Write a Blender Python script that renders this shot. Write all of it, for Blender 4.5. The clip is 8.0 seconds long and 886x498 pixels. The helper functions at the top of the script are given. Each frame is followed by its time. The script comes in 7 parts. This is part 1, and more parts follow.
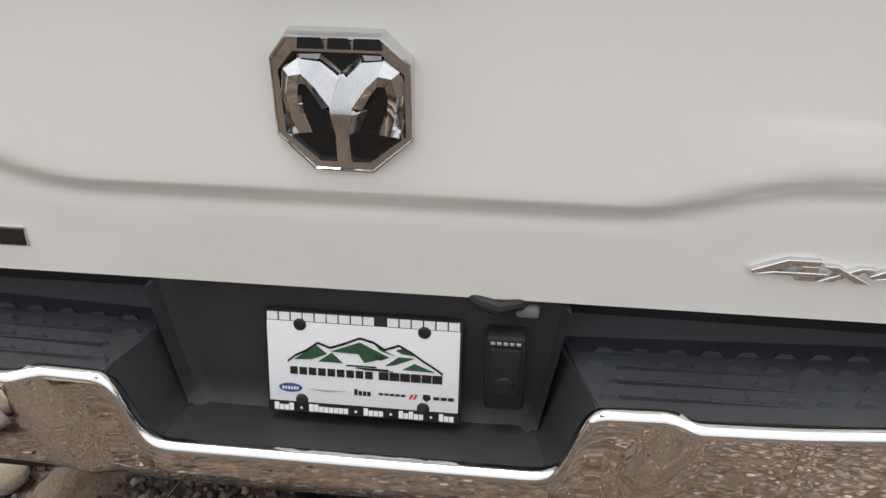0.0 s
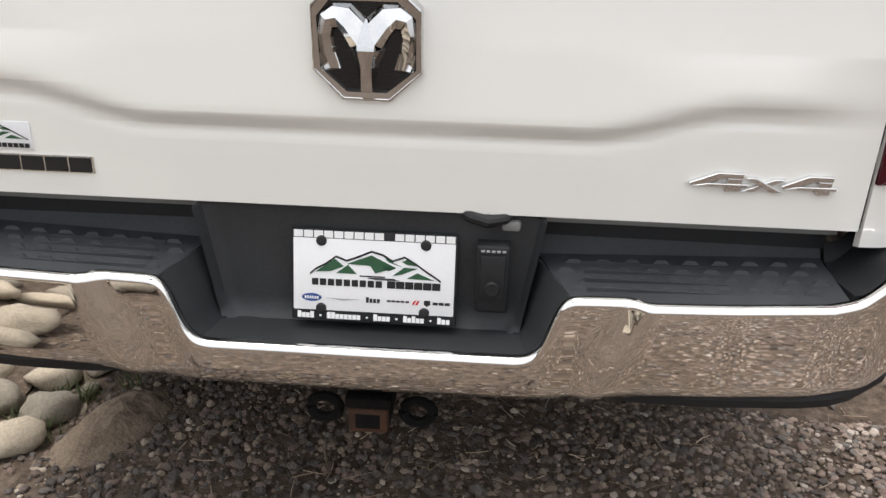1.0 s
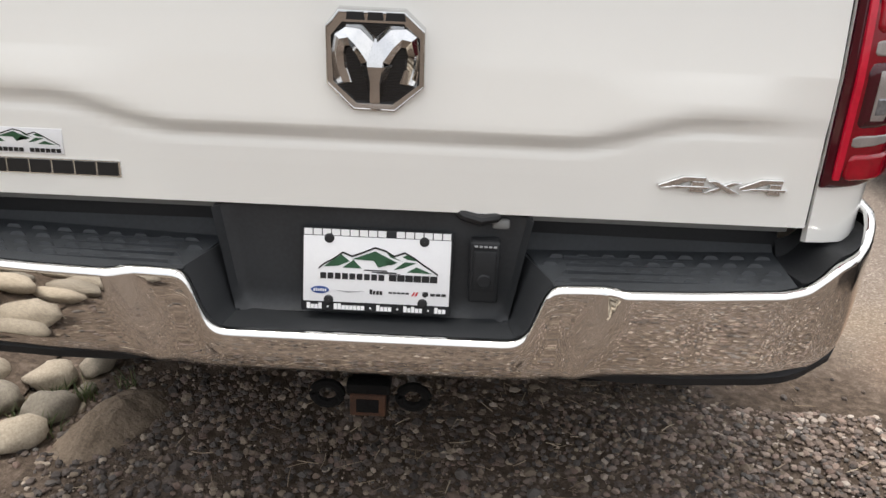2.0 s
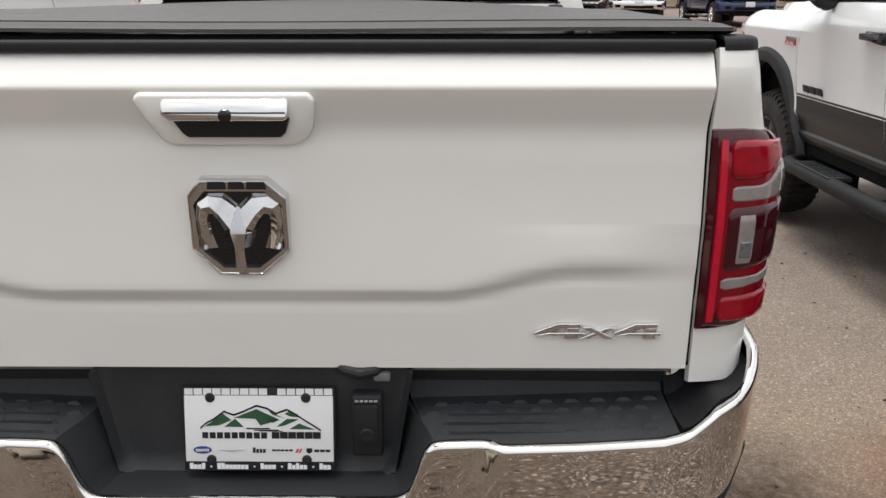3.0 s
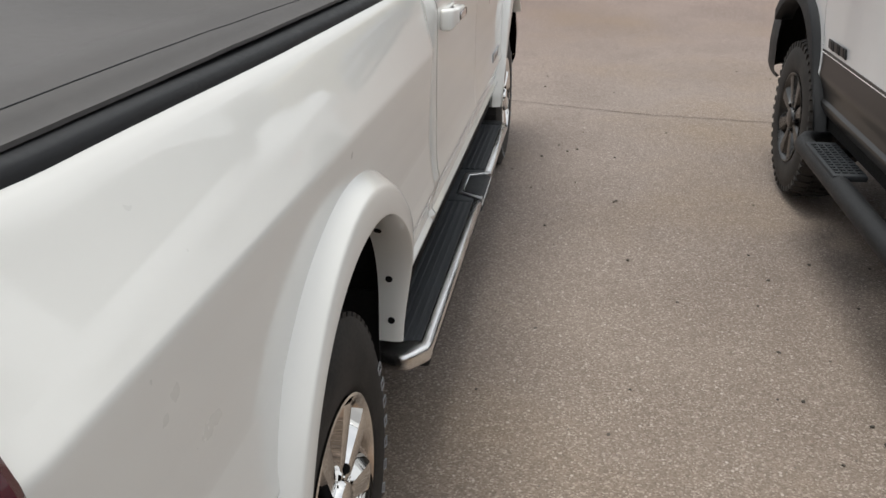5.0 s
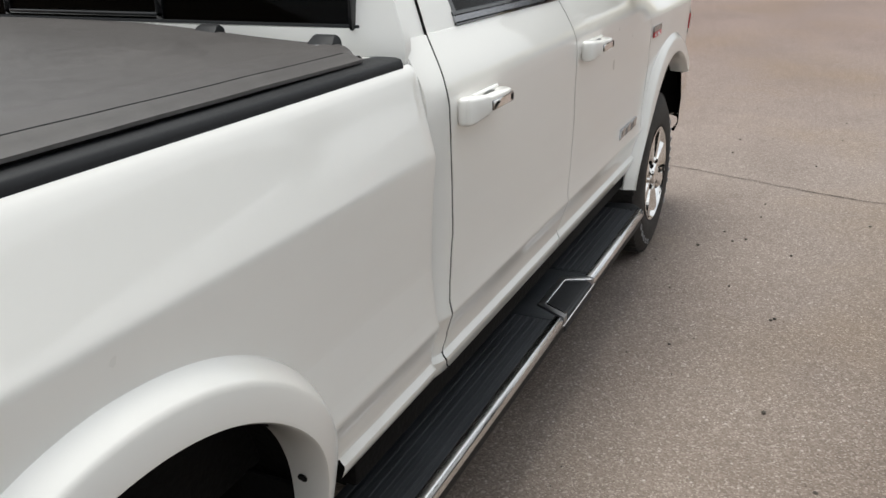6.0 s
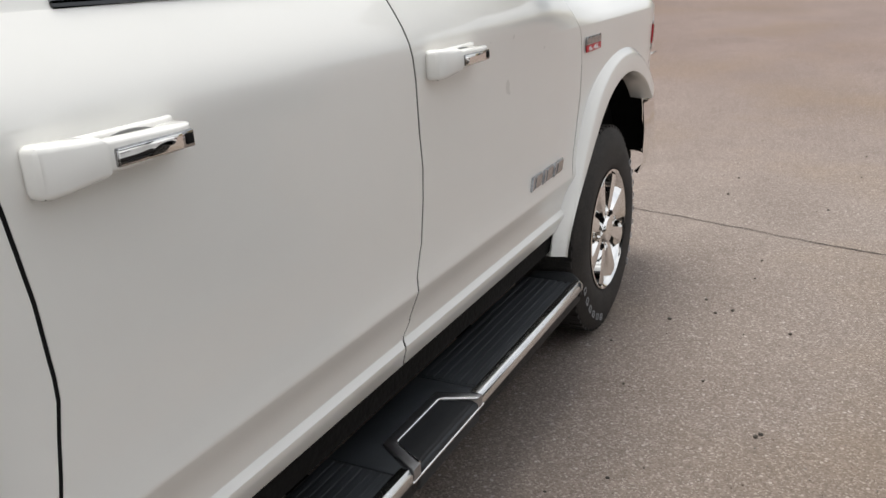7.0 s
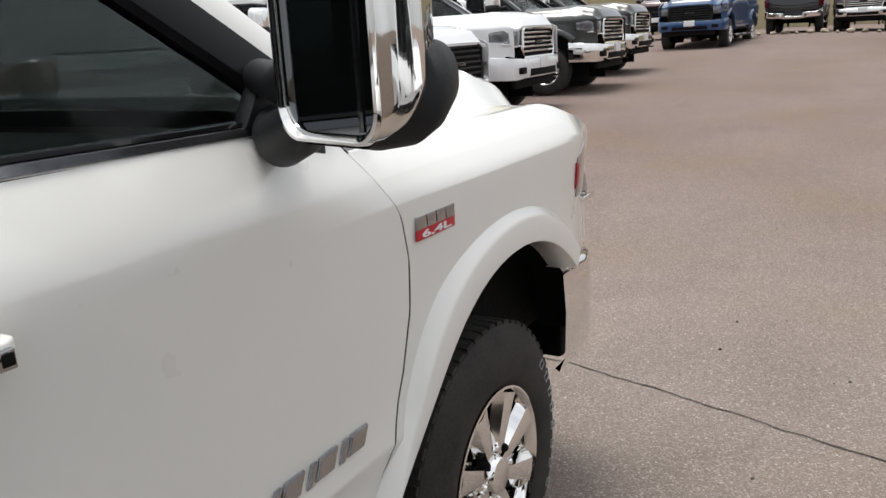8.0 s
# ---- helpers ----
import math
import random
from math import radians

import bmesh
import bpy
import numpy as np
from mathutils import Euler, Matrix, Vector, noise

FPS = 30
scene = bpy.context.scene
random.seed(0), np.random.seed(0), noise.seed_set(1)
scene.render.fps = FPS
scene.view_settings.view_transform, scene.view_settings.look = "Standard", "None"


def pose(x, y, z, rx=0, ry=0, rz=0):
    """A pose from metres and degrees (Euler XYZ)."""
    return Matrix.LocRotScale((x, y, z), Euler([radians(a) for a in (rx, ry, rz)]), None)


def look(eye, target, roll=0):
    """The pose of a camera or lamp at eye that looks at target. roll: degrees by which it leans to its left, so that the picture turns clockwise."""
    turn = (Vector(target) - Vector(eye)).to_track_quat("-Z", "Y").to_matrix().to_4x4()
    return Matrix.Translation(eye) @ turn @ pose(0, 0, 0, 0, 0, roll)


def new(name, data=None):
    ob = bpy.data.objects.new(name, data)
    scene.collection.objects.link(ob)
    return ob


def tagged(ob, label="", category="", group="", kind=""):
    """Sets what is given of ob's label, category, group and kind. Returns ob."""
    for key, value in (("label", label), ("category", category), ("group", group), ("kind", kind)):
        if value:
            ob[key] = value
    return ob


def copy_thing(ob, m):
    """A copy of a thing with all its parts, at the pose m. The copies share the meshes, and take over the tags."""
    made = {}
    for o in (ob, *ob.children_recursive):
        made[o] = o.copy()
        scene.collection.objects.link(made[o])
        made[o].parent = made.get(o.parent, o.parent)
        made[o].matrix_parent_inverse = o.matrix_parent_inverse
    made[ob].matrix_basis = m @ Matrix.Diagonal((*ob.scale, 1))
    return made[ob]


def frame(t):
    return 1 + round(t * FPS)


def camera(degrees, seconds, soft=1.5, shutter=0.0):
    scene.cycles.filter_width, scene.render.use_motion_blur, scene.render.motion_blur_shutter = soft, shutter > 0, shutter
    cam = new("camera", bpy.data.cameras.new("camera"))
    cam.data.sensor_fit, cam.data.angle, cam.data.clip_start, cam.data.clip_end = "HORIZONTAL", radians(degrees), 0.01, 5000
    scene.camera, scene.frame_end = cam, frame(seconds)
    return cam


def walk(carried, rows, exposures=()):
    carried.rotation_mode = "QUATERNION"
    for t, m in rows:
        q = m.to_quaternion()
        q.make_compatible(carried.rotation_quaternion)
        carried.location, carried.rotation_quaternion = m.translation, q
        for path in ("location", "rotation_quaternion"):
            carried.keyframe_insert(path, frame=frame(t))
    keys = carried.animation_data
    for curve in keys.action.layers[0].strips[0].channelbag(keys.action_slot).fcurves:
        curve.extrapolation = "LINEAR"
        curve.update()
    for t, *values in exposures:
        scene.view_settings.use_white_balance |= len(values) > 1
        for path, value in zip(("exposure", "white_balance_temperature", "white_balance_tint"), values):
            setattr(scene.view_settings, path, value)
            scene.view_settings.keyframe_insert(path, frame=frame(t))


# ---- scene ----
cam = camera(56.7, 8.0)
PATH = [
    (0, (0.234, -0.852, 1.429), (0.039, 0.889, 0.464), 0.2),
    (0.5, (0.274, -1.04, 1.34), (0.118, 0.751, 0.464), 0.8),
    (1, (0.211, -1.187, 1.321), (0.096, 0.642, 0.519), 1.4),
    (1.2, (0.175, -1.252, 1.325), (0.087, 0.583, 0.535), 1.7),
    (2.3, (0.147, -1.353, 1.363), (0.15, 0.512, 0.64), 2.1),
    (2.5, (0.176, -1.344, 1.387), (0.178, 0.534, 0.699), 1.3),
    (3, (0.377, -1.293, 1.491), (0.356, 0.617, 0.896), -0.1),
    (3.2, (0.491, -1.28, 1.551), (0.483, 0.634, 0.972), 0.1),
    (3.5, (0.721, -1.226, 1.596), (0.681, 0.685, 1.009), -0.2),
    (4, (0.962, -0.96, 1.615), (0.966, 0.925, 0.947), -0.0),
    (4.2, (1.068, -0.844, 1.646), (1.082, 1.023, 0.929), -0.2),
    (5.3, (1.534, 0.063, 1.634), (1.054, 1.825, 0.818), -1.3),
    (5.5, (1.601, 0.266, 1.641), (1.024, 2.004, 0.838), -1.5),
    (5.7, (1.664, 0.441, 1.635), (0.988, 2.163, 0.876), -2.3),
    (6, (1.775, 0.644, 1.656), (0.96, 2.316, 0.92), -1.6),
    (6.5, (1.858, 1.056, 1.611), (0.942, 2.689, 0.909), -2.2),
    (7, (1.854, 1.759, 1.454), (0.97, 3.429, 0.8), -3.0),
    (7.3, (1.86, 2.178, 1.459), (0.882, 3.809, 0.84), -3.2),
    (7.5, (1.867, 2.424, 1.521), (0.832, 4.029, 0.926), -3.2),
    (7.8, (1.863, 2.767, 1.527), (0.835, 4.396, 0.99), -3.0),
    (8, (1.862, 3.101, 1.556), (0.892, 4.778, 1.058), -3.3),
]
walk(cam, [(t, look(eye, target, roll)) for t, eye, target, roll in PATH], [(0.0, 0.82, 6500, 10), (1.0, 1.14, 6500, 10), (2.5, 0.92, 6550, 10), (3.0, 0.64, 6550, 10), (3.5, 0.52, 6600, 10), (4.2, 0.55, 6600, 10), (5.5, 0.43, 6350, 7), (6.5, 0.75, 6450, 8), (7.0, 0.61, 6450, 9), (7.5, 0.67, 6400, 9), (8.0, 0.51, 6400, 9)])

# ---- world, sun, exposure ----
SUN_ELEV, SUN_TURN = 80.0, 286.0
scene.view_settings.exposure = 0.0
world = bpy.data.worlds.new("sky")
scene.world = world
world.use_nodes = True
wn, wl = world.node_tree.nodes, world.node_tree.links
wn.clear()
sky = wn.new("ShaderNodeTexSky")
sky.sky_type, sky.sun_disc = "NISHITA", False
sky.sun_elevation, sky.sun_rotation = radians(SUN_ELEV), radians(SUN_TURN)
sky.dust_density, sky.air_density = 4.0, 1.0
wcoord = wn.new("ShaderNodeTexCoord")
clouds = wn.new("ShaderNodeTexNoise")
clouds.inputs["Scale"].default_value, clouds.inputs["Detail"].default_value = 2.2, 6.0
cramp = wn.new("ShaderNodeValToRGB")
cramp.color_ramp.elements[0].position, cramp.color_ramp.elements[0].color = 0.30, (0.55, 0.55, 0.55, 1)
cramp.color_ramp.elements[1].position, cramp.color_ramp.elements[1].color = 0.62, (1, 1, 1, 1)
cmix = wn.new("ShaderNodeMix")
cmix.data_type = "RGBA"
wbg = wn.new("ShaderNodeBackground")
wbg.inputs["Strength"].default_value = 0.080
wout = wn.new("ShaderNodeOutputWorld")
wl.new(wcoord.outputs["Generated"], clouds.inputs["Vector"])
wl.new(clouds.outputs["Fac"], cramp.inputs["Fac"])
# an overcast sky, brighter overhead than at the horizon
wsep, wup, wmul = wn.new("ShaderNodeSeparateXYZ"), wn.new("ShaderNodeMapRange"), wn.new("ShaderNodeMix")
wup.inputs["From Min"].default_value, wup.inputs["From Max"].default_value = 0.0, 1.0
wup.inputs["To Min"].default_value, wup.inputs["To Max"].default_value = 0.66, 1.30
wmul.data_type, wmul.blend_type = "RGBA", "MULTIPLY"
wmul.inputs["Factor"].default_value = 1.0
wmul.inputs["A"].default_value = (9.2, 9.3, 9.5, 1)
wl.new(wcoord.outputs["Generated"], wsep.inputs["Vector"]), wl.new(wsep.outputs["Z"], wup.inputs["Value"])
wl.new(wup.outputs["Result"], wmul.inputs["B"]), wl.new(wmul.outputs["Result"], cmix.inputs["B"])
wl.new(cramp.outputs["Color"], cmix.inputs["Factor"])
wl.new(sky.outputs["Color"], cmix.inputs["A"])
wl.new(cmix.outputs["Result"], wbg.inputs["Color"])
wl.new(wbg.outputs["Background"], wout.inputs["Surface"])
sun = new("sun", bpy.data.lights.new("sun", "SUN"))
sun.data.energy, sun.data.angle, sun.data.color = 1.75, radians(26), (1.0, 0.96, 0.90)
sun_dir = Vector((math.sin(radians(SUN_TURN)) * math.cos(radians(SUN_ELEV)), math.cos(radians(SUN_TURN)) * math.cos(radians(SUN_ELEV)), math.sin(radians(SUN_ELEV))))
sun.matrix_world = look(sun_dir * 30, (0, 0, 0))


# ---- materials ----
def material(name, color, rough=0.5, metal=0.0, coat=0.0, vary=0.0, vscale=8.0, bump=0.0, bscale=200.0, trans=0.0, ior=1.45, color2=None, rvary=0.0, spread=0.02):
    """A node material: base colour varied by noise at two scales, roughness varied, fine relief."""
    m = bpy.data.materials.new(name)
    m.use_nodes = True
    n, l = m.node_tree.nodes, m.node_tree.links
    b = n["Principled BSDF"]
    b.inputs["Base Color"].default_value = (*color, 1)
    b.inputs["Roughness"].default_value, b.inputs["Metallic"].default_value = rough, metal
    b.inputs["Coat Weight"].default_value, b.inputs["Coat Roughness"].default_value = coat, 0.03
    b.inputs["Transmission Weight"].default_value, b.inputs["IOR"].default_value = trans, ior
    tc = n.new("ShaderNodeTexCoord")
    if vary or color2:
        big, fine = n.new("ShaderNodeTexNoise"), n.new("ShaderNodeTexNoise")
        big.inputs["Scale"].default_value, big.inputs["Detail"].default_value = vscale, 5
        fine.inputs["Scale"].default_value, fine.inputs["Detail"].default_value = vscale * 14, 4
        add = n.new("ShaderNodeMath")
        add.operation = "ADD"
        l.new(tc.outputs["Object"], big.inputs["Vector"]), l.new(tc.outputs["Object"], fine.inputs["Vector"])
        l.new(big.outputs["Fac"], add.inputs[0]), l.new(fine.outputs["Fac"], add.inputs[1])
        ramp = n.new("ShaderNodeValToRGB")
        other = color2 or [c * (1 - vary) for c in color]
        ramp.color_ramp.elements[0].position, ramp.color_ramp.elements[0].color = 0.40, (*other, 1)
        ramp.color_ramp.elements[1].position, ramp.color_ramp.elements[1].color = 0.62, (*color, 1)
        half = n.new("ShaderNodeMath")
        half.operation, half.inputs[1].default_value = "MULTIPLY", 0.5
        l.new(add.outputs[0], half.inputs[0]), l.new(half.outputs[0], ramp.inputs["Fac"])
        l.new(ramp.outputs["Color"], b.inputs["Base Color"])
        if rvary:
            rr = n.new("ShaderNodeMapRange")
            rr.inputs["To Min"].default_value, rr.inputs["To Max"].default_value = rough - rvary, rough + rvary
            rr.inputs["From Min"].default_value, rr.inputs["From Max"].default_value = 0.35, 0.65
            l.new(half.outputs[0], rr.inputs["Value"]), l.new(rr.outputs["Result"], b.inputs["Roughness"])
    if bump:
        bn, bp = n.new("ShaderNodeTexNoise"), n.new("ShaderNodeBump")
        bn.inputs["Scale"].default_value, bn.inputs["Detail"].default_value = bscale, 3
        bp.inputs["Strength"].default_value, bp.inputs["Distance"].default_value = bump, spread
        l.new(tc.outputs["Object"], bn.inputs["Vector"]), l.new(bn.outputs["Fac"], bp.inputs["Height"])
        l.new(bp.outputs["Normal"], b.inputs["Normal"])
    return m


def paint(name, color, dust=0.05):
    m = material(name, color, rough=0.30, coat=1.0, vary=dust, vscale=0.7, rvary=0.03)
    m.node_tree.nodes["Principled BSDF"].inputs["Coat IOR"].default_value = 1.5
    return m


WHITE = paint("white_pearl_paint", (0.84, 0.828, 0.787), 0.012)
COOL_WHITE = paint("bright_white_paint", (0.80, 0.81, 0.82), 0.03)
CHARCOAL = paint("dark_grey_paint", (0.035, 0.033, 0.031), 0.2)
DARK_GREEN = paint("dark_green_grey_paint", (0.020, 0.024, 0.022), 0.2)
MAROON = paint("dark_red_paint", (0.075, 0.012, 0.012), 0.2)
BLUE = paint("blue_paint", (0.009, 0.055, 0.17), 0.1)
NAVY = paint("deep_blue_paint", (0.012, 0.030, 0.10), 0.1)
BLACKP = paint("black_paint", (0.012, 0.012, 0.013), 0.2)
BROWN = paint("brown_grey_paint", (0.085, 0.060, 0.050), 0.2)
CHROME = material("chrome", (0.88, 0.87, 0.85), rough=0.035, metal=1.0, vary=0.03, vscale=6, rvary=0.02)
EMBLEMCHROME = material("emblem_chrome", (0.72, 0.72, 0.72), rough=0.05, metal=1.0, vary=0.1, vscale=30, rvary=0.02)
DARKCHROME = material("dark_chrome", (0.46, 0.46, 0.47), rough=0.08, metal=1.0, vary=0.2, vscale=30, rvary=0.03)
SATIN = material("satin_trim", (0.36, 0.36, 0.38), rough=0.22, metal=1.0, vary=0.1, vscale=6, rvary=0.04)
BRUSHED = material("brushed_alloy", (0.42, 0.42, 0.43), rough=0.42, metal=1.0, vary=0.15, vscale=9, rvary=0.05)
POLISHED = material("polished_alloy", (0.78, 0.78, 0.78), rough=0.22, metal=1.0, vary=0.15, vscale=9, rvary=0.05)
DARKALLOY = material("dark_machined_alloy", (0.10, 0.10, 0.10), rough=0.3, metal=1.0, vary=0.3, vscale=9, rvary=0.05)
PLASTIC = material("black_grained_plastic", (0.0175, 0.0185, 0.0205), rough=0.58, ior=1.38, vary=0.35, vscale=7, bump=0.25, bscale=1400, spread=0.0015, rvary=0.08)
# the black plastic made lighter, to offset the recess's strong shade
BAYPLASTIC = material("lightened_bay_plastic", (0.030, 0.032, 0.035), rough=0.5, vary=0.3, vscale=9, bump=0.2, bscale=1200, spread=0.001, rvary=0.06)
RECESS = material("smooth_black_plastic", (0.009, 0.010, 0.012), rough=0.6, vary=0.3, vscale=9)
BUMPMAT = material("step_bump_rubber", (0.038, 0.042, 0.047), rough=0.55, vary=0.2, vscale=9)
PADMAT = material("step_pad_rubber", (0.034, 0.038, 0.043), rough=0.6, vary=0.35, vscale=9, bump=0.3, bscale=900, spread=0.001, rvary=0.08)
PILLAR = material("black_pillar_film", (0.008, 0.008, 0.009), rough=0.30, ior=1.2, vary=0.2, vscale=5)
GLOSSBLACK = material("gloss_black_trim", (0.010, 0.010, 0.011), rough=0.15, coat=0.6, vary=0.2, vscale=5)
VINYL = material("tonneau_vinyl", (0.082, 0.076, 0.073), rough=0.50, vary=0.22, vscale=3, bump=0.35, bscale=1100, spread=0.001, rvary=0.06)
RUBBER = material("tyre_rubber", (0.013, 0.0125, 0.0125), rough=0.72, vary=0.35, vscale=10, bump=0.25, bscale=300, spread=0.002, color2=(0.035, 0.031, 0.028))
DARK = material("dark_underbody", (0.0065, 0.006, 0.0058), rough=0.9, ior=1.3, vary=0.4, vscale=6, bump=0.2, bscale=60)
RUST = material("rusty_steel", (0.075, 0.032, 0.015), rough=0.85, color2=(0.035, 0.018, 0.012), vscale=25, bump=0.4, bscale=180, spread=0.003)
REDLENS = material("red_lens", (0.23, 0.001, 0.010), rough=0.14, ior=1.3, coat=0.7, vary=0.12, vscale=12)
MIDRED = material("smoked_red_lens", (0.060, 0.001, 0.007), rough=0.12, ior=1.3, coat=0.8, vary=0.12, vscale=12)
DEEPRED = material("deep_red_lens", (0.052, 0.003, 0.008), rough=0.12, ior=1.3, coat=0.7, vary=0.12, vscale=12)
BRIGHTRED = material("bright_red_reflector", (0.38, 0.001, 0.014), rough=0.12, ior=1.3, coat=0.8, vary=0.35, vscale=40)
TUBERED = material("light_tube_red", (0.60, 0.004, 0.03), rough=0.2, coat=0.5, vary=0.2, vscale=90)
CLEARLENS = material("frosted_clear_lens", (0.31, 0.275, 0.26), rough=0.12, coat=1.0, vary=0.25, vscale=30)
LAMPGLASS = material("headlamp_glass", (0.26, 0.27, 0.29), rough=0.08, metal=0.5, coat=1.0, vary=0.5, vscale=9)
GLASS = material("window_glass", (0.125, 0.155, 0.15), rough=0.0, trans=1.0, ior=1.22)
TINT = material("privacy_glass", (0.015, 0.017, 0.018), rough=0.0, trans=1.0, ior=1.17)
MIRROR = material("mirror_glass", (0.16, 0.17, 0.18), rough=0.01, metal=1.0)
SEAT = material("seat_leather", (0.035, 0.032, 0.030), rough=0.5, vary=0.3, vscale=7, bump=0.2, bscale=500, spread=0.002)
DASH = material("dash_plastic", (0.022, 0.022, 0.022), rough=0.6, vary=0.3, vscale=6, bump=0.2, bscale=700, spread=0.001)
PLATEWHITE = material("plate_white", (0.80, 0.80, 0.81), rough=0.35, vary=0.03, vscale=10)
INKBLACK = material("ink_black", (0.012, 0.012, 0.013), rough=0.4)
INKGREEN = material("ink_green", (0.028, 0.095, 0.045), rough=0.4, vary=0.2, vscale=60)
INKBLUE = material("ink_blue", (0.02, 0.06, 0.22), rough=0.4)
INKRED = material("ink_red", (0.50, 0.02, 0.03), rough=0.4)
INKGREY = material("ink_grey", (0.35, 0.35, 0.36), rough=0.4)
INKWHITE = material("letter_white", (0.80, 0.80, 0.80), rough=0.4)
LOWERGREY = material("dark_lower_paint", (0.013, 0.012, 0.0115), rough=0.34, coat=0.12, vary=0.3, vscale=4, bump=0.05, bscale=400, spread=0.001)
# grey that paints the shade of handle hollows and the bed sill
SHADE = material("shade_grey_paint", (0.20, 0.20, 0.195), rough=0.5, vary=0.1, vscale=5)
ROCK = material("river_rock", (0.40, 0.365, 0.305), rough=0.85, color2=(0.25, 0.225, 0.185), vscale=9, bump=0.5, bscale=40, spread=0.01)
SIDING = material("tan_metal_siding", (0.42, 0.36, 0.22), rough=0.55, vary=0.12, vscale=1.5, bump=0.05, bscale=30)


def tint_by_object(m, low, high):
    """Lets alike things differ in tone, by Object Info's Random."""
    n, l = m.node_tree.nodes, m.node_tree.links
    b = n["Principled BSDF"]
    old = b.inputs["Base Color"].links[0].from_socket
    info, rng, mul = n.new("ShaderNodeObjectInfo"), n.new("ShaderNodeValToRGB"), n.new("ShaderNodeMix")
    mul.data_type, mul.blend_type = "RGBA", "MULTIPLY"
    mul.inputs["Factor"].default_value = 1.0
    rng.color_ramp.elements[0].color, rng.color_ramp.elements[1].color = (*low, 1), (*high, 1)
    l.new(info.outputs["Random"], rng.inputs["Fac"])
    l.new(old, mul.inputs["A"]), l.new(rng.outputs["Color"], mul.inputs["B"])
    l.new(mul.outputs["Result"], b.inputs["Base Color"])


tint_by_object(ROCK, (0.62, 0.60, 0.58), (1.35, 1.25, 1.15))


def ground_material():
    m = bpy.data.materials.new("worn_lot_surface")
    m.use_nodes = True
    n, l = m.node_tree.nodes, m.node_tree.links
    b = n["Principled BSDF"]

    def math_(op, a, c):
        node = n.new("ShaderNodeMath")
        node.operation = op
        for i, v in enumerate((a, c)):
            if isinstance(v, (int, float)):
                node.inputs[i].default_value = v
            else:
                l.new(v, node.inputs[i])
        return node.outputs[0]

    def noise_(scale, detail=5, rough=0.55):
        node = n.new("ShaderNodeTexNoise")
        node.inputs["Scale"].default_value, node.inputs["Detail"].default_value, node.inputs["Roughness"].default_value = scale, detail, rough
        l.new(tc.outputs["Object"], node.inputs["Vector"])
        return node.outputs["Fac"]

    def ramp_(fac, stops):
        node = n.new("ShaderNodeValToRGB")
        while len(node.color_ramp.elements) < len(stops):
            node.color_ramp.elements.new(0.5)
        for e, (p, c) in zip(node.color_ramp.elements, stops):
            e.position, e.color = p, (*c, 1)
        l.new(fac, node.inputs["Fac"])
        return node.outputs["Color"]

    def mix_(fac, a, c):
        node = n.new("ShaderNodeMix")
        node.data_type = "RGBA"
        l.new(fac, node.inputs["Factor"]), l.new(a, node.inputs["A"]), l.new(c, node.inputs["B"])
        return node.outputs["Result"]

    tc = n.new("ShaderNodeTexCoord")
    sep = n.new("ShaderNodeSeparateXYZ")
    l.new(tc.outputs["Object"], sep.inputs["Vector"])
    vor = n.new("ShaderNodeTexVoronoi")
    vor.inputs["Scale"].default_value = 175
    l.new(tc.outputs["Object"], vor.inputs["Vector"])
    hsv = n.new("ShaderNodeSeparateColor")
    l.new(vor.outputs["Color"], hsv.inputs["Color"])
    chip = ramp_(hsv.outputs[0], [(0.0, (0.095, 0.074, 0.060)), (0.40, (0.215, 0.173, 0.140)), (0.8, (0.305, 0.250, 0.206)), (1.0, (0.58, 0.51, 0.44))])
    coarse = n.new("ShaderNodeTexVoronoi")
    coarse.inputs["Scale"].default_value = 78
    l.new(tc.outputs["Object"], coarse.inputs["Vector"])
    pick = n.new("ShaderNodeSeparateColor")
    l.new(coarse.outputs["Color"], pick.inputs["Color"])
    stone = ramp_(pick.outputs[1], [(0.0, (0.10, 0.078, 0.064)), (0.35, (0.30, 0.240, 0.200)), (0.75, (0.44, 0.365, 0.31)), (1.0, (0.75, 0.67, 0.60))])
    body = n.new("ShaderNodeMapRange")
    l.new(coarse.outputs["Distance"], body.inputs["Value"])
    body.inputs["From Min"].default_value, body.inputs["From Max"].default_value = 0.48, 0.36
    few = math_("MULTIPLY", body.outputs["Result"], math_("GREATER_THAN", pick.outputs[0], 0.80))
    chip = mix_(few, chip, stone)
    wash = ramp_(noise_(1.1, 6), [(0.3, (0.196, 0.157, 0.127)), (0.7, (0.296, 0.243, 0.199))])
    half = n.new("ShaderNodeValue")
    half.outputs[0].default_value = 0.55
    asphalt = mix_(half.outputs[0], chip, wash)
    # a slightly cooler tint that grows along y, past the gravel
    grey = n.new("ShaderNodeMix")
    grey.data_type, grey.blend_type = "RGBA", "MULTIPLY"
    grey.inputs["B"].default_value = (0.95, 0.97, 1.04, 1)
    cool_ramp = n.new("ShaderNodeMapRange")
    cool_ramp.inputs["From Min"].default_value, cool_ramp.inputs["From Max"].default_value = 1.5, 4.6
    l.new(math_("ADD", sep.outputs["Y"], math_("MULTIPLY", noise_(0.9, 4), 0.8)), cool_ramp.inputs["Value"])
    l.new(cool_ramp.outputs["Result"], grey.inputs["Factor"]), l.new(asphalt, grey.inputs["A"])
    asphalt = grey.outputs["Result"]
    # broad stains, and a patch of reddish dirt carried out onto the lot
    tan = n.new("ShaderNodeMix")
    tan.data_type, tan.blend_type = "RGBA", "MULTIPLY"
    tan.inputs["B"].default_value = (0.86, 0.80, 0.68, 1)
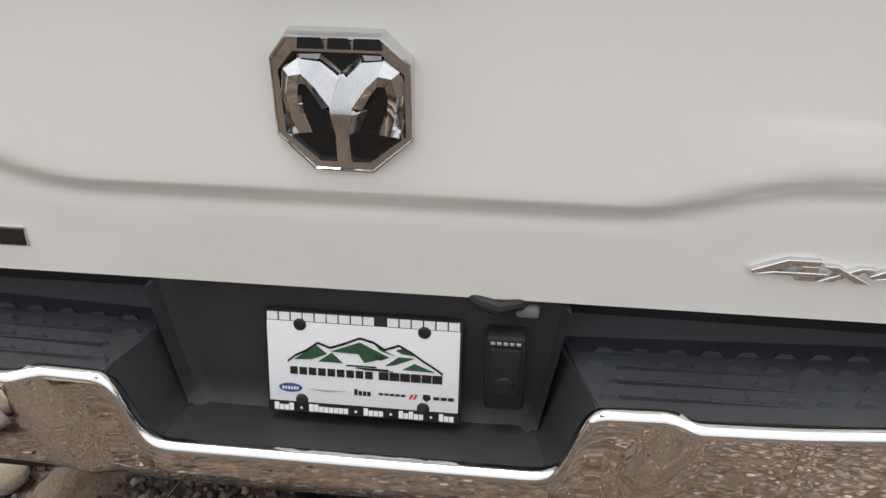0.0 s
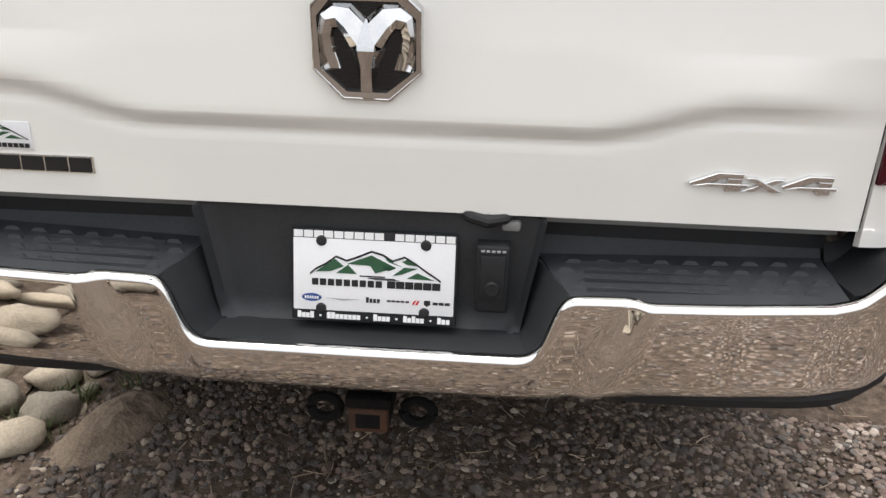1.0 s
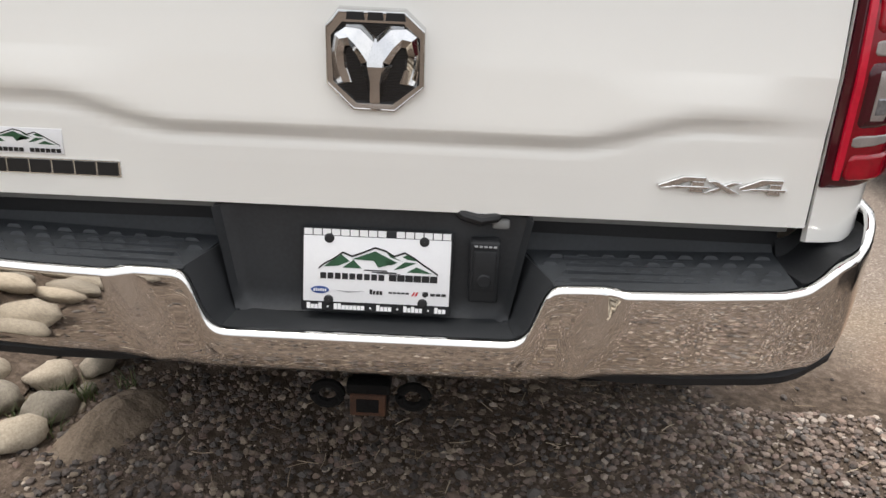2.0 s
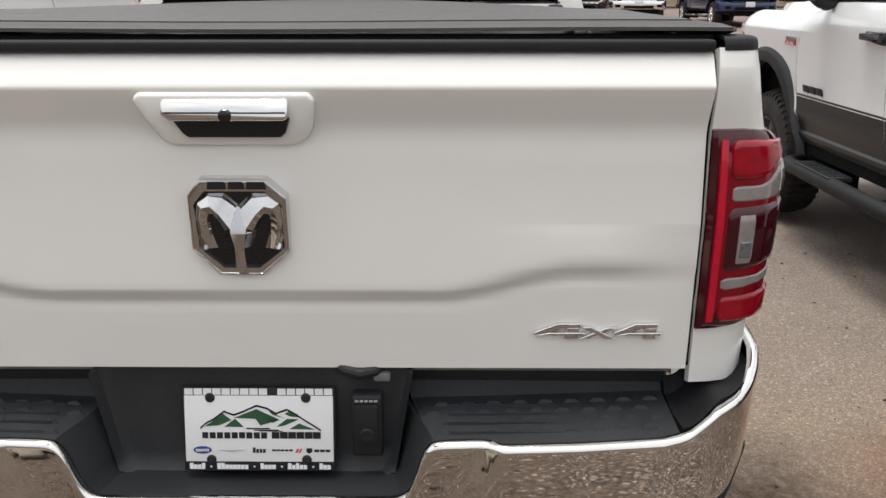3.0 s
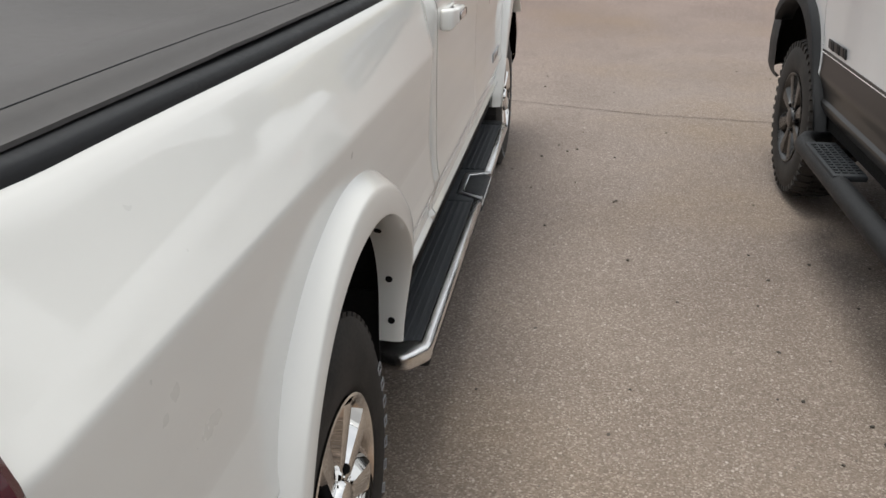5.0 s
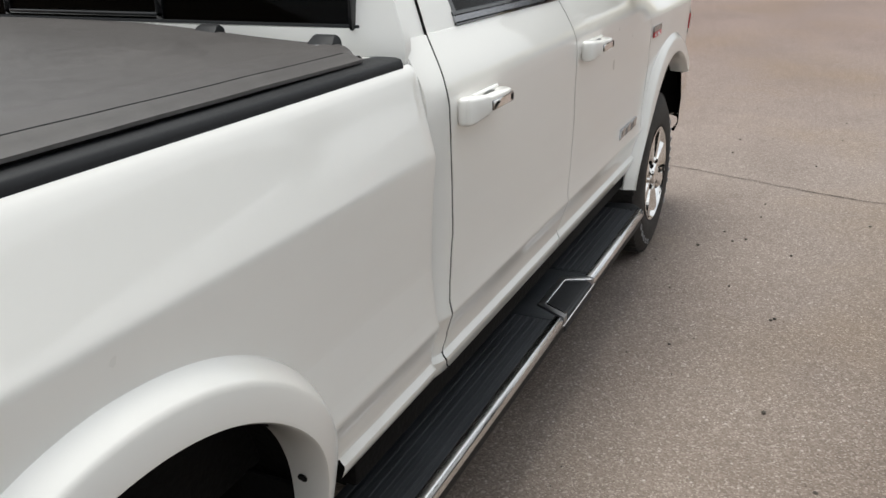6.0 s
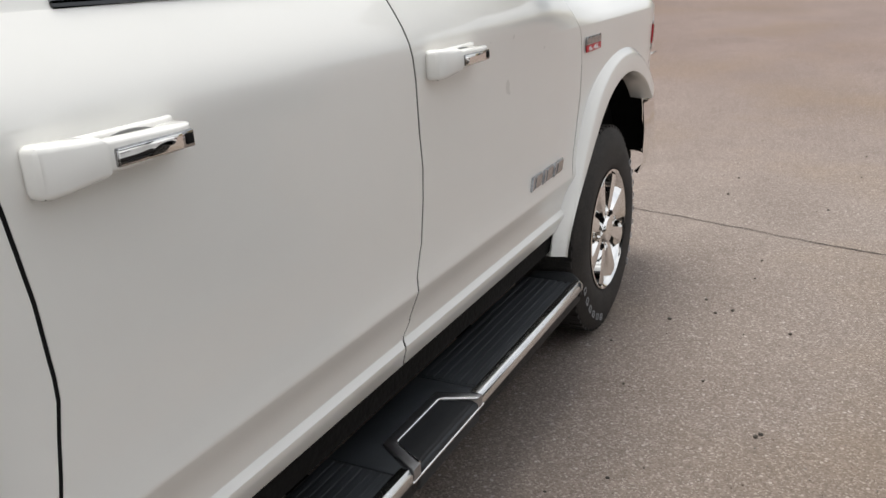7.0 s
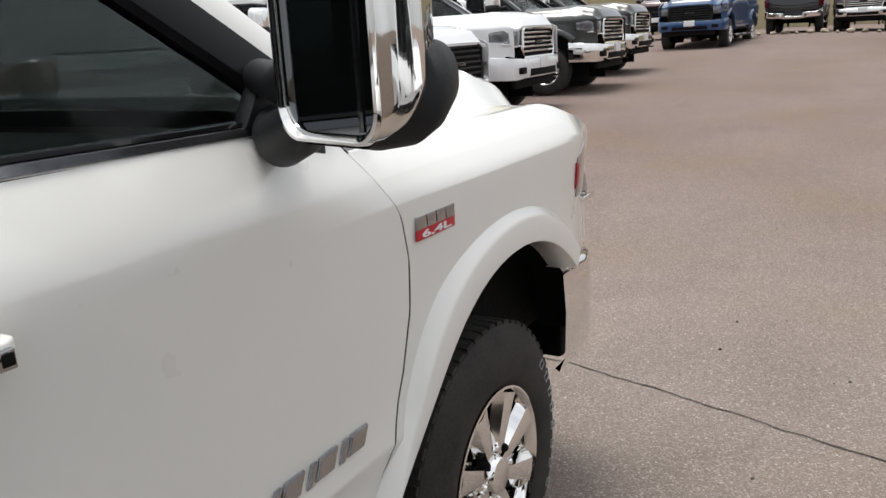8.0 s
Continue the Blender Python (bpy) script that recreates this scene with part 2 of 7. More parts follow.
    stain = n.new("ShaderNodeMapRange")
    stain.inputs["From Min"].default_value, stain.inputs["From Max"].default_value, stain.inputs["To Max"].default_value = 0.48, 0.66, 0.7
    l.new(noise_(0.55, 5), stain.inputs["Value"])
    l.new(stain.outputs["Result"], tan.inputs["Factor"]), l.new(asphalt, tan.inputs["A"])
    asphalt = tan.outputs["Result"]
    red = n.new("ShaderNodeMix")
    red.data_type, red.blend_type = "RGBA", "MULTIPLY"
    red.inputs["B"].default_value = (1.04, 0.82, 0.70, 1)
    gap = math_("ADD", math_("POWER", math_("SUBTRACT", sep.outputs["X"], 2.05), 2.0), math_("POWER", math_("SUBTRACT", sep.outputs["Y"], 0.75), 2.0))
    spread = n.new("ShaderNodeMapRange")
    spread.inputs["From Min"].default_value, spread.inputs["From Max"].default_value = 0.75, 0.20
    l.new(math_("ADD", gap, math_("MULTIPLY", noise_(3.0, 5), 0.5)), spread.inputs["Value"])
    l.new(spread.outputs["Result"], red.inputs["Factor"]), l.new(asphalt, red.inputs["A"])
    asphalt = red.outputs["Result"]
    # a darker, slightly redder multiply towards the far side of the lot
    earth = n.new("ShaderNodeMix")
    earth.data_type, earth.blend_type = "RGBA", "MULTIPLY"
    earth.inputs["B"].default_value = (0.89, 0.82, 0.82, 1)
    worn = n.new("ShaderNodeMapRange")
    worn.inputs["From Min"].default_value, worn.inputs["From Max"].default_value = 8.0, 14.0
    l.new(math_("ADD", sep.outputs["Y"], math_("MULTIPLY", noise_(0.35, 4), 3.0)), worn.inputs["Value"])
    l.new(worn.outputs["Result"], earth.inputs["Factor"]), l.new(asphalt, earth.inputs["A"])
    asphalt = earth.outputs["Result"]
    dirt = ramp_(noise_(30, 8, 0.7), [(0.3, (0.043, 0.031, 0.022)), (0.5, (0.090, 0.067, 0.051)), (0.72, (0.189, 0.146, 0.114))])
    edge = math_("ADD", math_("MULTIPLY", noise_(1.6, 6), 1.6), math_("MULTIPLY", sep.outputs["X"], -0.10))
    edge = math_("ADD", edge, 0.35)
    far = math_("SUBTRACT", sep.outputs["Y"], edge)
    rng = n.new("ShaderNodeMapRange")
    rng.inputs["From Min"].default_value, rng.inputs["From Max"].default_value = -0.25, 0.45
    l.new(far, rng.inputs["Value"])
    base = mix_(rng.outputs["Result"], dirt, asphalt)
    l.new(base, b.inputs["Base Color"])
    b.inputs["Roughness"].default_value = 0.95
    b.inputs["Specular IOR Level"].default_value = 0.2
    bp = n.new("ShaderNodeBump")
    bp.inputs["Strength"].default_value, bp.inputs["Distance"].default_value = 0.7, 0.006
    h = math_("ADD", math_("MULTIPLY", vor.outputs["Distance"], -0.6), noise_(60, 6, 0.7))
    l.new(h, bp.inputs["Height"]), l.new(bp.outputs["Normal"], b.inputs["Normal"])
    return m


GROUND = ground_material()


# ---- mesh helpers ----
SMALL = {"step_tread", "tread", "name_bar", "word_bar", "mark_bar", "emblem_rib", "emblem_bar", "decal_bar", "trim_badge", "trim_badge_rim", "slash_mark", "socket_hinge", "grip_bump", "sidewall_bar", "engine_badge_bar", "road_stroke", "engine_size"}


def part(name, bm, mat, parent=None, label="", sharp=32):
    """Links a bmesh as one mesh object under a thing or under a part."""
    me = bpy.data.meshes.new(name)
    bm.to_mesh(me)
    bm.free()
    me.materials.append(mat)
    if sharp:
        me.shade_smooth()
        me.set_sharp_from_angle(angle=radians(sharp))
    ob = new(name, me)
    if parent is not None:
        ob.parent = parent
    if label:
        tagged(ob, label)
    if name in SMALL:
        tagged(ob, kind="stuff")
    return ob


def add_box(bm, lo, hi, bevel=0.0, segs=2, shear=None):
    made = [bm.verts.new((hi[0] if k & 4 else lo[0], hi[1] if k & 2 else lo[1], hi[2] if k & 1 else lo[2])) for k in range(8)]
    for q in ((0, 1, 3, 2), (4, 6, 7, 5), (0, 4, 5, 1), (2, 3, 7, 6), (0, 2, 6, 4), (1, 5, 7, 3)):
        bm.faces.new([made[k] for k in q])
    if bevel:
        edges = list({e for v in made for e in v.link_edges})
        bmesh.ops.bevel(bm, geom=edges, offset=bevel, segments=segs, affect="EDGES", profile=0.5)
    return made


def box(lo, hi, bevel=0.0, segs=2):
    bm = bmesh.new()
    add_box(bm, lo, hi, bevel, segs)
    return bm


def add_grid(bm, fn, us, vs, keep=None, flip=False, closed=False):
    rows = [[bm.verts.new(fn(u, v)) for v in vs] for u in us]
    nu = len(us) if closed else len(us) - 1
    for i in range(nu):
        for j in range(len(vs) - 1):
            a, b_, c, d = rows[i][j], rows[(i + 1) % len(us)][j], rows[(i + 1) % len(us)][j + 1], rows[i][j + 1]
            if keep is None or keep((a.co + b_.co + c.co + d.co) / 4):
                quad = (a, d, c, b_) if flip else (a, b_, c, d)
                try:
                    bm.faces.new(quad)
                except ValueError:
                    pass
    return rows


def add_skirt(bm, move):
    """Turns all open edges inward by a vector or by a function of the place."""
    rim = [e for e in bm.edges if e.is_boundary]
    out = bmesh.ops.extrude_edge_only(bm, edges=rim)["geom"]
    for v in out:
        if isinstance(v, bmesh.types.BMVert):
            v.co += move(v.co) if callable(move) else Vector(move)


def panel(fn, us, vs, move, keep=None, flip=False):
    bm = bmesh.new()
    add_grid(bm, fn, us, vs, keep, flip)
    for v in [v for v in bm.verts if not v.link_faces]:
        bm.verts.remove(v)
    add_skirt(bm, move)
    return bm


def patch(fn, u0, u1, v0, v1, nu, nv, off, thick, flip=False, inset=0.0):
    """A piece that follows fn, raised by off along its normal, with sides of that thickness. v0, v1 may be functions of u."""
    bm = bmesh.new()

    def at(u, k):
        a = v0(u) if callable(v0) else v0
        b_ = v1(u) if callable(v1) else v1
        return a + (b_ - a) * k

    def normal(u, v):
        du, dv = fn(u + 1e-3, v) - fn(u - 1e-3, v), fn(u, v + 1e-3) - fn(u, v - 1e-3)
        nrm = du.cross(dv).normalized()
        return -nrm if flip else nrm

    us, ks = np.linspace(u0, u1, nu), np.linspace(0, 1, nv)
    rows = []
    for i, u in enumerate(us):
        row = []
        for j, k in enumerate(ks):
            v = at(u, k)
            rim = i in (0, nu - 1) or j in (0, nv - 1)
            row.append((fn(u, v) + normal(u, v) * (off - (inset if rim else 0)), normal(u, v)))
        rows.append(row)
    verts = [[bm.verts.new(p) for p, _ in r] for r in rows]
    for i in range(nu - 1):
        for j in range(nv - 1):
            bm.faces.new((verts[i][j], verts[i + 1][j], verts[i + 1][j + 1], verts[i][j + 1]))
    ring = [(i, 0) for i in range(nu)] + [(nu - 1, j) for j in range(1, nv)] + [(i, nv - 1) for i in range(nu - 2, -1, -1)] + [(0, j) for j in range(nv - 2, 0, -1)]
    low = [bm.verts.new(rows[i][j][0] - rows[i][j][1] * thick) for i, j in ring]
    for k in range(len(ring)):
        a, b_ = ring[k], ring[(k + 1) % len(ring)]
        bm.faces.new((verts[a[0]][a[1]], low[k], low[(k + 1) % len(ring)], verts[b_[0]][b_[1]]))
    bmesh.ops.recalc_face_normals(bm, faces=bm.faces)
    return bm


def prism(outline, axis, lo, hi, bevel=0.0, segs=2):
    """An outline of (a, b) extruded along an axis; the two others are taken in the order x, y, z."""
    bm = bmesh.new()
    n = "xyz".index(axis)

    def at(a, b_, c):
        v = [a, b_]
        v.insert(n, c)
        return v

    one, two = [bm.verts.new(at(a, b_, lo)) for a, b_ in outline], [bm.verts.new(at(a, b_, hi)) for a, b_ in outline]
    bm.faces.new(one), bm.faces.new(two)
    for i in range(len(outline)):
        j = (i + 1) % len(outline)
        bm.faces.new((one[i], one[j], two[j], two[i]))
    bmesh.ops.recalc_face_normals(bm, faces=bm.faces)
    if bevel:
        bmesh.ops.bevel(bm, geom=list(bm.edges), offset=bevel, segments=segs, affect="EDGES", profile=0.5)
    return bm


def add_lathe(bm, profile, centre, segs=48, axis="x", closed=False, mirror=1):
    """Profile of (along, radius) turned round an axis."""
    def at(p, a):
        along, r = p
        if axis == "x":
            return Vector(centre) + Vector((along * mirror, r * math.cos(a), r * math.sin(a)))
        if axis == "y":
            return Vector(centre) + Vector((r * math.cos(a), along, r * math.sin(a)))
        return Vector(centre) + Vector((r * math.cos(a), r * math.sin(a), along))

    rows = [[bm.verts.new(at(p, 2 * math.pi * k / segs)) for k in range(segs)] for p in profile]
    count = len(rows) if closed else len(rows) - 1
    for i in range(count):
        for k in range(segs):
            a, b_ = rows[i], rows[(i + 1) % len(rows)]
            bm.faces.new((a[k], a[(k + 1) % segs], b_[(k + 1) % segs], b_[k]))
    return rows


def lathe(profile, centre, segs=48, axis="x", closed=False, mirror=1):
    bm = bmesh.new()
    add_lathe(bm, profile, centre, segs, axis, closed, mirror)
    bmesh.ops.recalc_face_normals(bm, faces=bm.faces)
    return bm


def add_tube(bm, points, radius, segs=8, cap=True):
    pts = [Vector(p) for p in points]
    rings = []
    for i, p in enumerate(pts):
        d = (pts[min(i + 1, len(pts) - 1)] - pts[max(i - 1, 0)]).normalized()
        side = d.cross(Vector((0.21, 0.1, 0.97))).normalized()
        up = side.cross(d)
        r = radius[i] if isinstance(radius, (list, tuple)) else radius
        rings.append([bm.verts.new(p + r * (math.cos(2 * math.pi * k / segs) * side + math.sin(2 * math.pi * k / segs) * up)) for k in range(segs)])
    for a, b_ in zip(rings, rings[1:]):
        for k in range(segs):
            bm.faces.new((a[k], a[(k + 1) % segs], b_[(k + 1) % segs], b_[k]))
    if cap:
        bm.faces.new(rings[0]), bm.faces.new(rings[-1])


def tube(points, radius, segs=8):
    bm = bmesh.new()
    add_tube(bm, points, radius, segs)
    bmesh.ops.recalc_face_normals(bm, faces=bm.faces)
    return bm


def curve_at(table, v):
    if v <= table[0][0]:
        return table[0][1]
    for (a, p), (b_, q) in zip(table, table[1:]):
        if v <= b_:
            return p + (q - p) * (v - a) / (b_ - a)
    return table[-1][1]


def smooth(a, b_, v):
    k = min(1.0, max(0.0, (v - a) / (b_ - a)))
    return k * k * (3 - 2 * k)


def text_bm(text, width, height, depth, slant=0.0):
    """Raised letters of the built-in font, from x = 0 to width and z = 0 to height, facing -y."""
    cu = bpy.data.curves.new("lettering", "FONT")
    cu.body, cu.extrude, cu.bevel_depth, cu.offset, cu.shear = text, 0.06, 0.012, 0.012, slant
    cu.resolution_u = 4
    ob = bpy.data.objects.new("lettering", cu)
    scene.collection.objects.link(ob)
    bpy.context.view_layer.update()
    me = bpy.data.meshes.new_from_object(ob.evaluated_get(bpy.context.evaluated_depsgraph_get()))
    bpy.data.objects.remove(ob)
    bm = bmesh.new()
    bm.from_mesh(me)
    bpy.data.meshes.remove(me)
    lo = [min(v.co[i] for v in bm.verts) for i in range(3)]
    hi = [max(v.co[i] for v in bm.verts) for i in range(3)]
    for v in bm.verts:
        k = [(v.co[i] - lo[i]) / (hi[i] - lo[i]) for i in range(3)]
        v.co = (k[0] * width, -k[2] * depth, k[1] * height)
    return bm


def moved(bm, m):
    bmesh.ops.transform(bm, matrix=m, verts=bm.verts)
    return bm


def bars(words, x0, x1, z0, z1, y, depth=0.0012, fill=0.78, slant=0.0):
    """Plain bars in the rhythm of words, one bar a letter, between x0 and x1."""
    bm = bmesh.new()
    total = len(words)
    step = (x1 - x0) / total
    for i, c in enumerate(words):
        if c == " ":
            continue
        k = 0.5 * (1 - fill) * step
        a, b_ = x0 + i * step + k, x0 + (i + 1) * step - k
        top = z1 if c.isupper() or c in "dhlk" else z0 + 0.72 * (z1 - z0)
        if c == ".":
            a, b_ = a + step * 0.2, b_ - step * 0.2
            lo, hi = z0 + 0.3 * (z1 - z0), z0 + 0.55 * (z1 - z0)
        else:
            lo, hi = z0, top
        made = add_box(bm, (a, y - depth, lo), (b_, y + 0.001, hi))
        for v in made:
            v.co.x += slant * (v.co.z - z0)
    return bm


# ---- the pickup truck ----
LOWER = [(0.545, 0.922), (0.565, 0.947), (0.600, 0.962), (0.622, 0.970), (0.630, 0.970), (0.637, 0.964), (0.644, 0.958), (0.652, 0.9575), (0.690, 0.963), (0.725, 0.9745), (0.742, 0.9805), (0.749, 0.9822), (0.755, 0.9812), (0.785, 0.9755), (0.830, 0.971)]
DOOR_X = LOWER + [(0.90, 0.969), (1.00, 0.970), (1.10, 0.974), (1.20, 0.981), (1.27, 0.986), (1.30, 0.984), (1.335, 0.971), (1.37, 0.953), (1.40, 0.936), (1.425, 0.922)]
BED_X = LOWER + [(0.90, 0.966), (1.00, 0.9705), (1.10, 0.9785), (1.160, 0.9850), (1.170, 0.9858), (1.178, 0.9858), (1.186, 0.9846), (1.196, 0.9825), (1.30, 0.9615), (1.355, 0.9515), (1.368, 0.948), (1.378, 0.942), (1.384, 0.936)]
GATE_Y = [(0.815, 0.116), (0.90, 0.113), (0.930, 0.1135), (0.944, 0.1165), (0.949, 0.1168), (0.954, 0.1150), (0.976, 0.0985), (0.981, 0.0965), (0.990, 0.0962), (1.02, 0.0985), (1.10, 0.105), (1.20, 0.1145), (1.248, 0.1192), (1.262, 0.1195), (1.274, 0.1175), (1.286, 0.1130), (1.331, 0.0925), (1.337, 0.0903), (1.3405, 0.0898), (1.344, 0.0908), (1.349, 0.0935), (1.388, 0.118), (1.398, 0.130), (1.404, 0.150)]
CORNER_Y = [(0.815, 0.116), (0.90, 0.114), (1.10, 0.108), (1.262, 0.1195), (1.30, 0.1105), (1.335, 0.104), (1.35, 0.104), (1.388, 0.118), (1.398, 0.130)]
SEAM_REAR = [(0.56, 2.365), (0.60, 2.318), (0.634, 2.292), (0.67, 2.322), (0.78, 2.315), (0.837, 2.332), (0.96, 2.358), (1.09, 2.350), (1.20, 2.332), (1.30, 2.314), (1.36, 2.328), (1.424, 2.342), (1.52, 2.335), (1.95, 2.30)]
SEAM_MID = [(0.56, 3.245), (0.60, 3.226), (0.632, 3.222), (0.675, 3.262), (0.775, 3.282), (0.85, 3.326), (0.94, 3.346), (1.02, 3.352), (1.15, 3.332), (1.22, 3.322), (1.30, 3.300), (1.335, 3.297), (1.425, 3.287)]
SEAM_FRONT = [(0.56, 4.30), (0.66, 4.345), (0.76, 4.385), (0.83, 4.418), (0.886, 4.448), (1.006, 4.486), (1.117, 4.488), (1.214, 4.460), (1.296, 4.402), (1.382, 4.352), (1.425, 4.322)]
REAR_HUB, FRONT_HUB = (1.125, 0.400), (4.890, 0.400)
REAR_ARCH, FRONT_ARCH = (1.266, 0.494, 0.496, 0.598), (4.975, 0.445, 0.573, 0.680)


def corner_plan(s):
    """Plan of the bed's side: from the tailgate's edge round the corner and along the truck; x, y and how far the side's profile counts."""
    table = [(0, 0.824, 0.116, 0.0), (1, 0.860, 0.119, 0.05), (2, 0.895, 0.127, 0.15), (3, 0.925, 0.142, 0.32), (4, 0.950, 0.165, 0.52), (5, 0.968, 0.197, 0.72), (6, 0.980, 0.237, 0.88), (7, 0.985, 0.285, 1.0), (60, 0.985, 2.228, 1.0)]
    k = [t[0] for t in table]
    return tuple(float(np.interp(s, k, [t[i] for t in table])) for i in (1, 2, 3))


def rail_rise(y):
    """The bed's top edge: a little higher at the tail, lower towards the cab."""
    return 0.020 * (1 - smooth(0.14, 0.50, y)) - 0.007 * smooth(0.50, 1.20, y)


def bed_surface(s, z):
    x, y, w = corner_plan(s)
    x += w * (curve_at(BED_X, z) - 0.985)
    lean = 0.052 - 0.0215 * y
    x -= lean * min(1.0, max(0.0, (z - 1.178) / 0.19)) * w
    x -= 0.02 * smooth(0.95, 0.8, z) * (1 - smooth(0.3, 0.6, y)) * w
    y += (curve_at(CORNER_Y, z) - 0.114) * (1 - w)
    return Vector((x, y, z + rail_rise(y) * smooth(1.30, 1.38, z)))


def side_surface(y, z):
    x = curve_at(DOOR_X, z)
    x += 0.012 * smooth(4.3, 4.9, y) * smooth(1.36, 1.2, z)
    x -= 0.10 * smooth(5.25, 5.85, y) ** 2
    x -= 0.62 * max(0.0, z - 1.240) * smooth(4.05, 4.75, y)
    return Vector((x, y, z))


def mirrored(fn, side):
    def other(u, v):
        p = fn(u, v)
        return Vector((p.x * side, p.y, p.z))
    return other if side < 0 else fn


def flare(side, arch, mat, root, a0, a1, taper=0.0):
    """The lip round a wheel arch: a sloping band, a face and a flange turned inward."""
    cy, cz, r0, r1 = arch
    section = [(r1 + 0.004, 0.958), (r1, 0.972), (r1 - 0.004, 0.980), (r1 - 0.030, 1.004), (r1 - 0.036, 1.0075), (r1 - 0.044, 1.009), (r0 + 0.012, 1.0145), (r0 + 0.004, 1.013), (r0, 1.006), (r0 - 0.002, 0.955), (r0 + 0.004, 0.915)]
    bm = bmesh.new()
    if a0 < 0:
        section = [(r, x + 0.010 * smooth(0.972, 1.006, x)) for r, x in section]
    angles = np.linspace(radians(a0), radians(a1), 56)
    rows = []
    for a in angles:
        pull = smooth(radians(50), radians(-8), a) if a0 < 0 else 0.0
        squash = (1.0 + 0.03 * math.cos(2 * a + math.pi) ** 2 * (1 - pull)) * (1 - 0.125 * pull)
        thin = taper * smooth(radians(a1 - 55), radians(a1), a) + 0.062 * pull ** 1.5 + (0.030 * smooth(radians(88), radians(140), a) if a0 < 0 else 0.0)
        squash += 0.21 * smooth(radians(132), radians(180), a) ** 1.3 if taper else 0.0
        tuck = 0.042 * smooth(radians(42), radians(-4), a) if a0 < 0 else 0.0
        rows.append([bm.verts.new((side * (x - 0.12 * thin - tuck * smooth(0.955, 1.0, x)), cy + (r - thin * smooth(r0, r1, r)) * squash * math.cos(a), cz + (r - thin * smooth(r0, r1, r)) * math.sin(a))) for r, x in section])
    for p, q in zip(rows, rows[1:]):
        for j in range(len(section) - 1):
            bm.faces.new((p[j], q[j], q[j + 1], p[j + 1]))
    bm.faces.new(rows[0]), bm.faces.new(rows[-1])
    bmesh.ops.recalc_face_normals(bm, faces=bm.faces)
    ob = part("wheel_arch_flare", bm, mat, root)
    for deg in (6, 22, 46, 128, 150):
        a = radians(deg)
        if deg < a0 + 8:
            continue
        hole = lathe([(0.0, 0.0001), (0.0, 0.010), (0.005, 0.010)], (0, 0, 0), 12, "x")
        pull = smooth(radians(50), radians(-8), a) if a0 < 0 else 0.0
        r = (r0 - 0.0045) * (1.0 + 0.03 * math.cos(2 * a + math.pi) ** 2 * (1 - pull)) * (1 - 0.125 * pull)
        for v in hole.verts:
            k = v.co.copy()
            v.co = Vector((side * (0.945 + k.y), cy + (r + k.x) * math.cos(a) - k.z * math.sin(a), cz + (r + k.x) * math.sin(a) + k.z * math.cos(a)))
        part("clip_hole", hole, DARK, ob)
    return ob


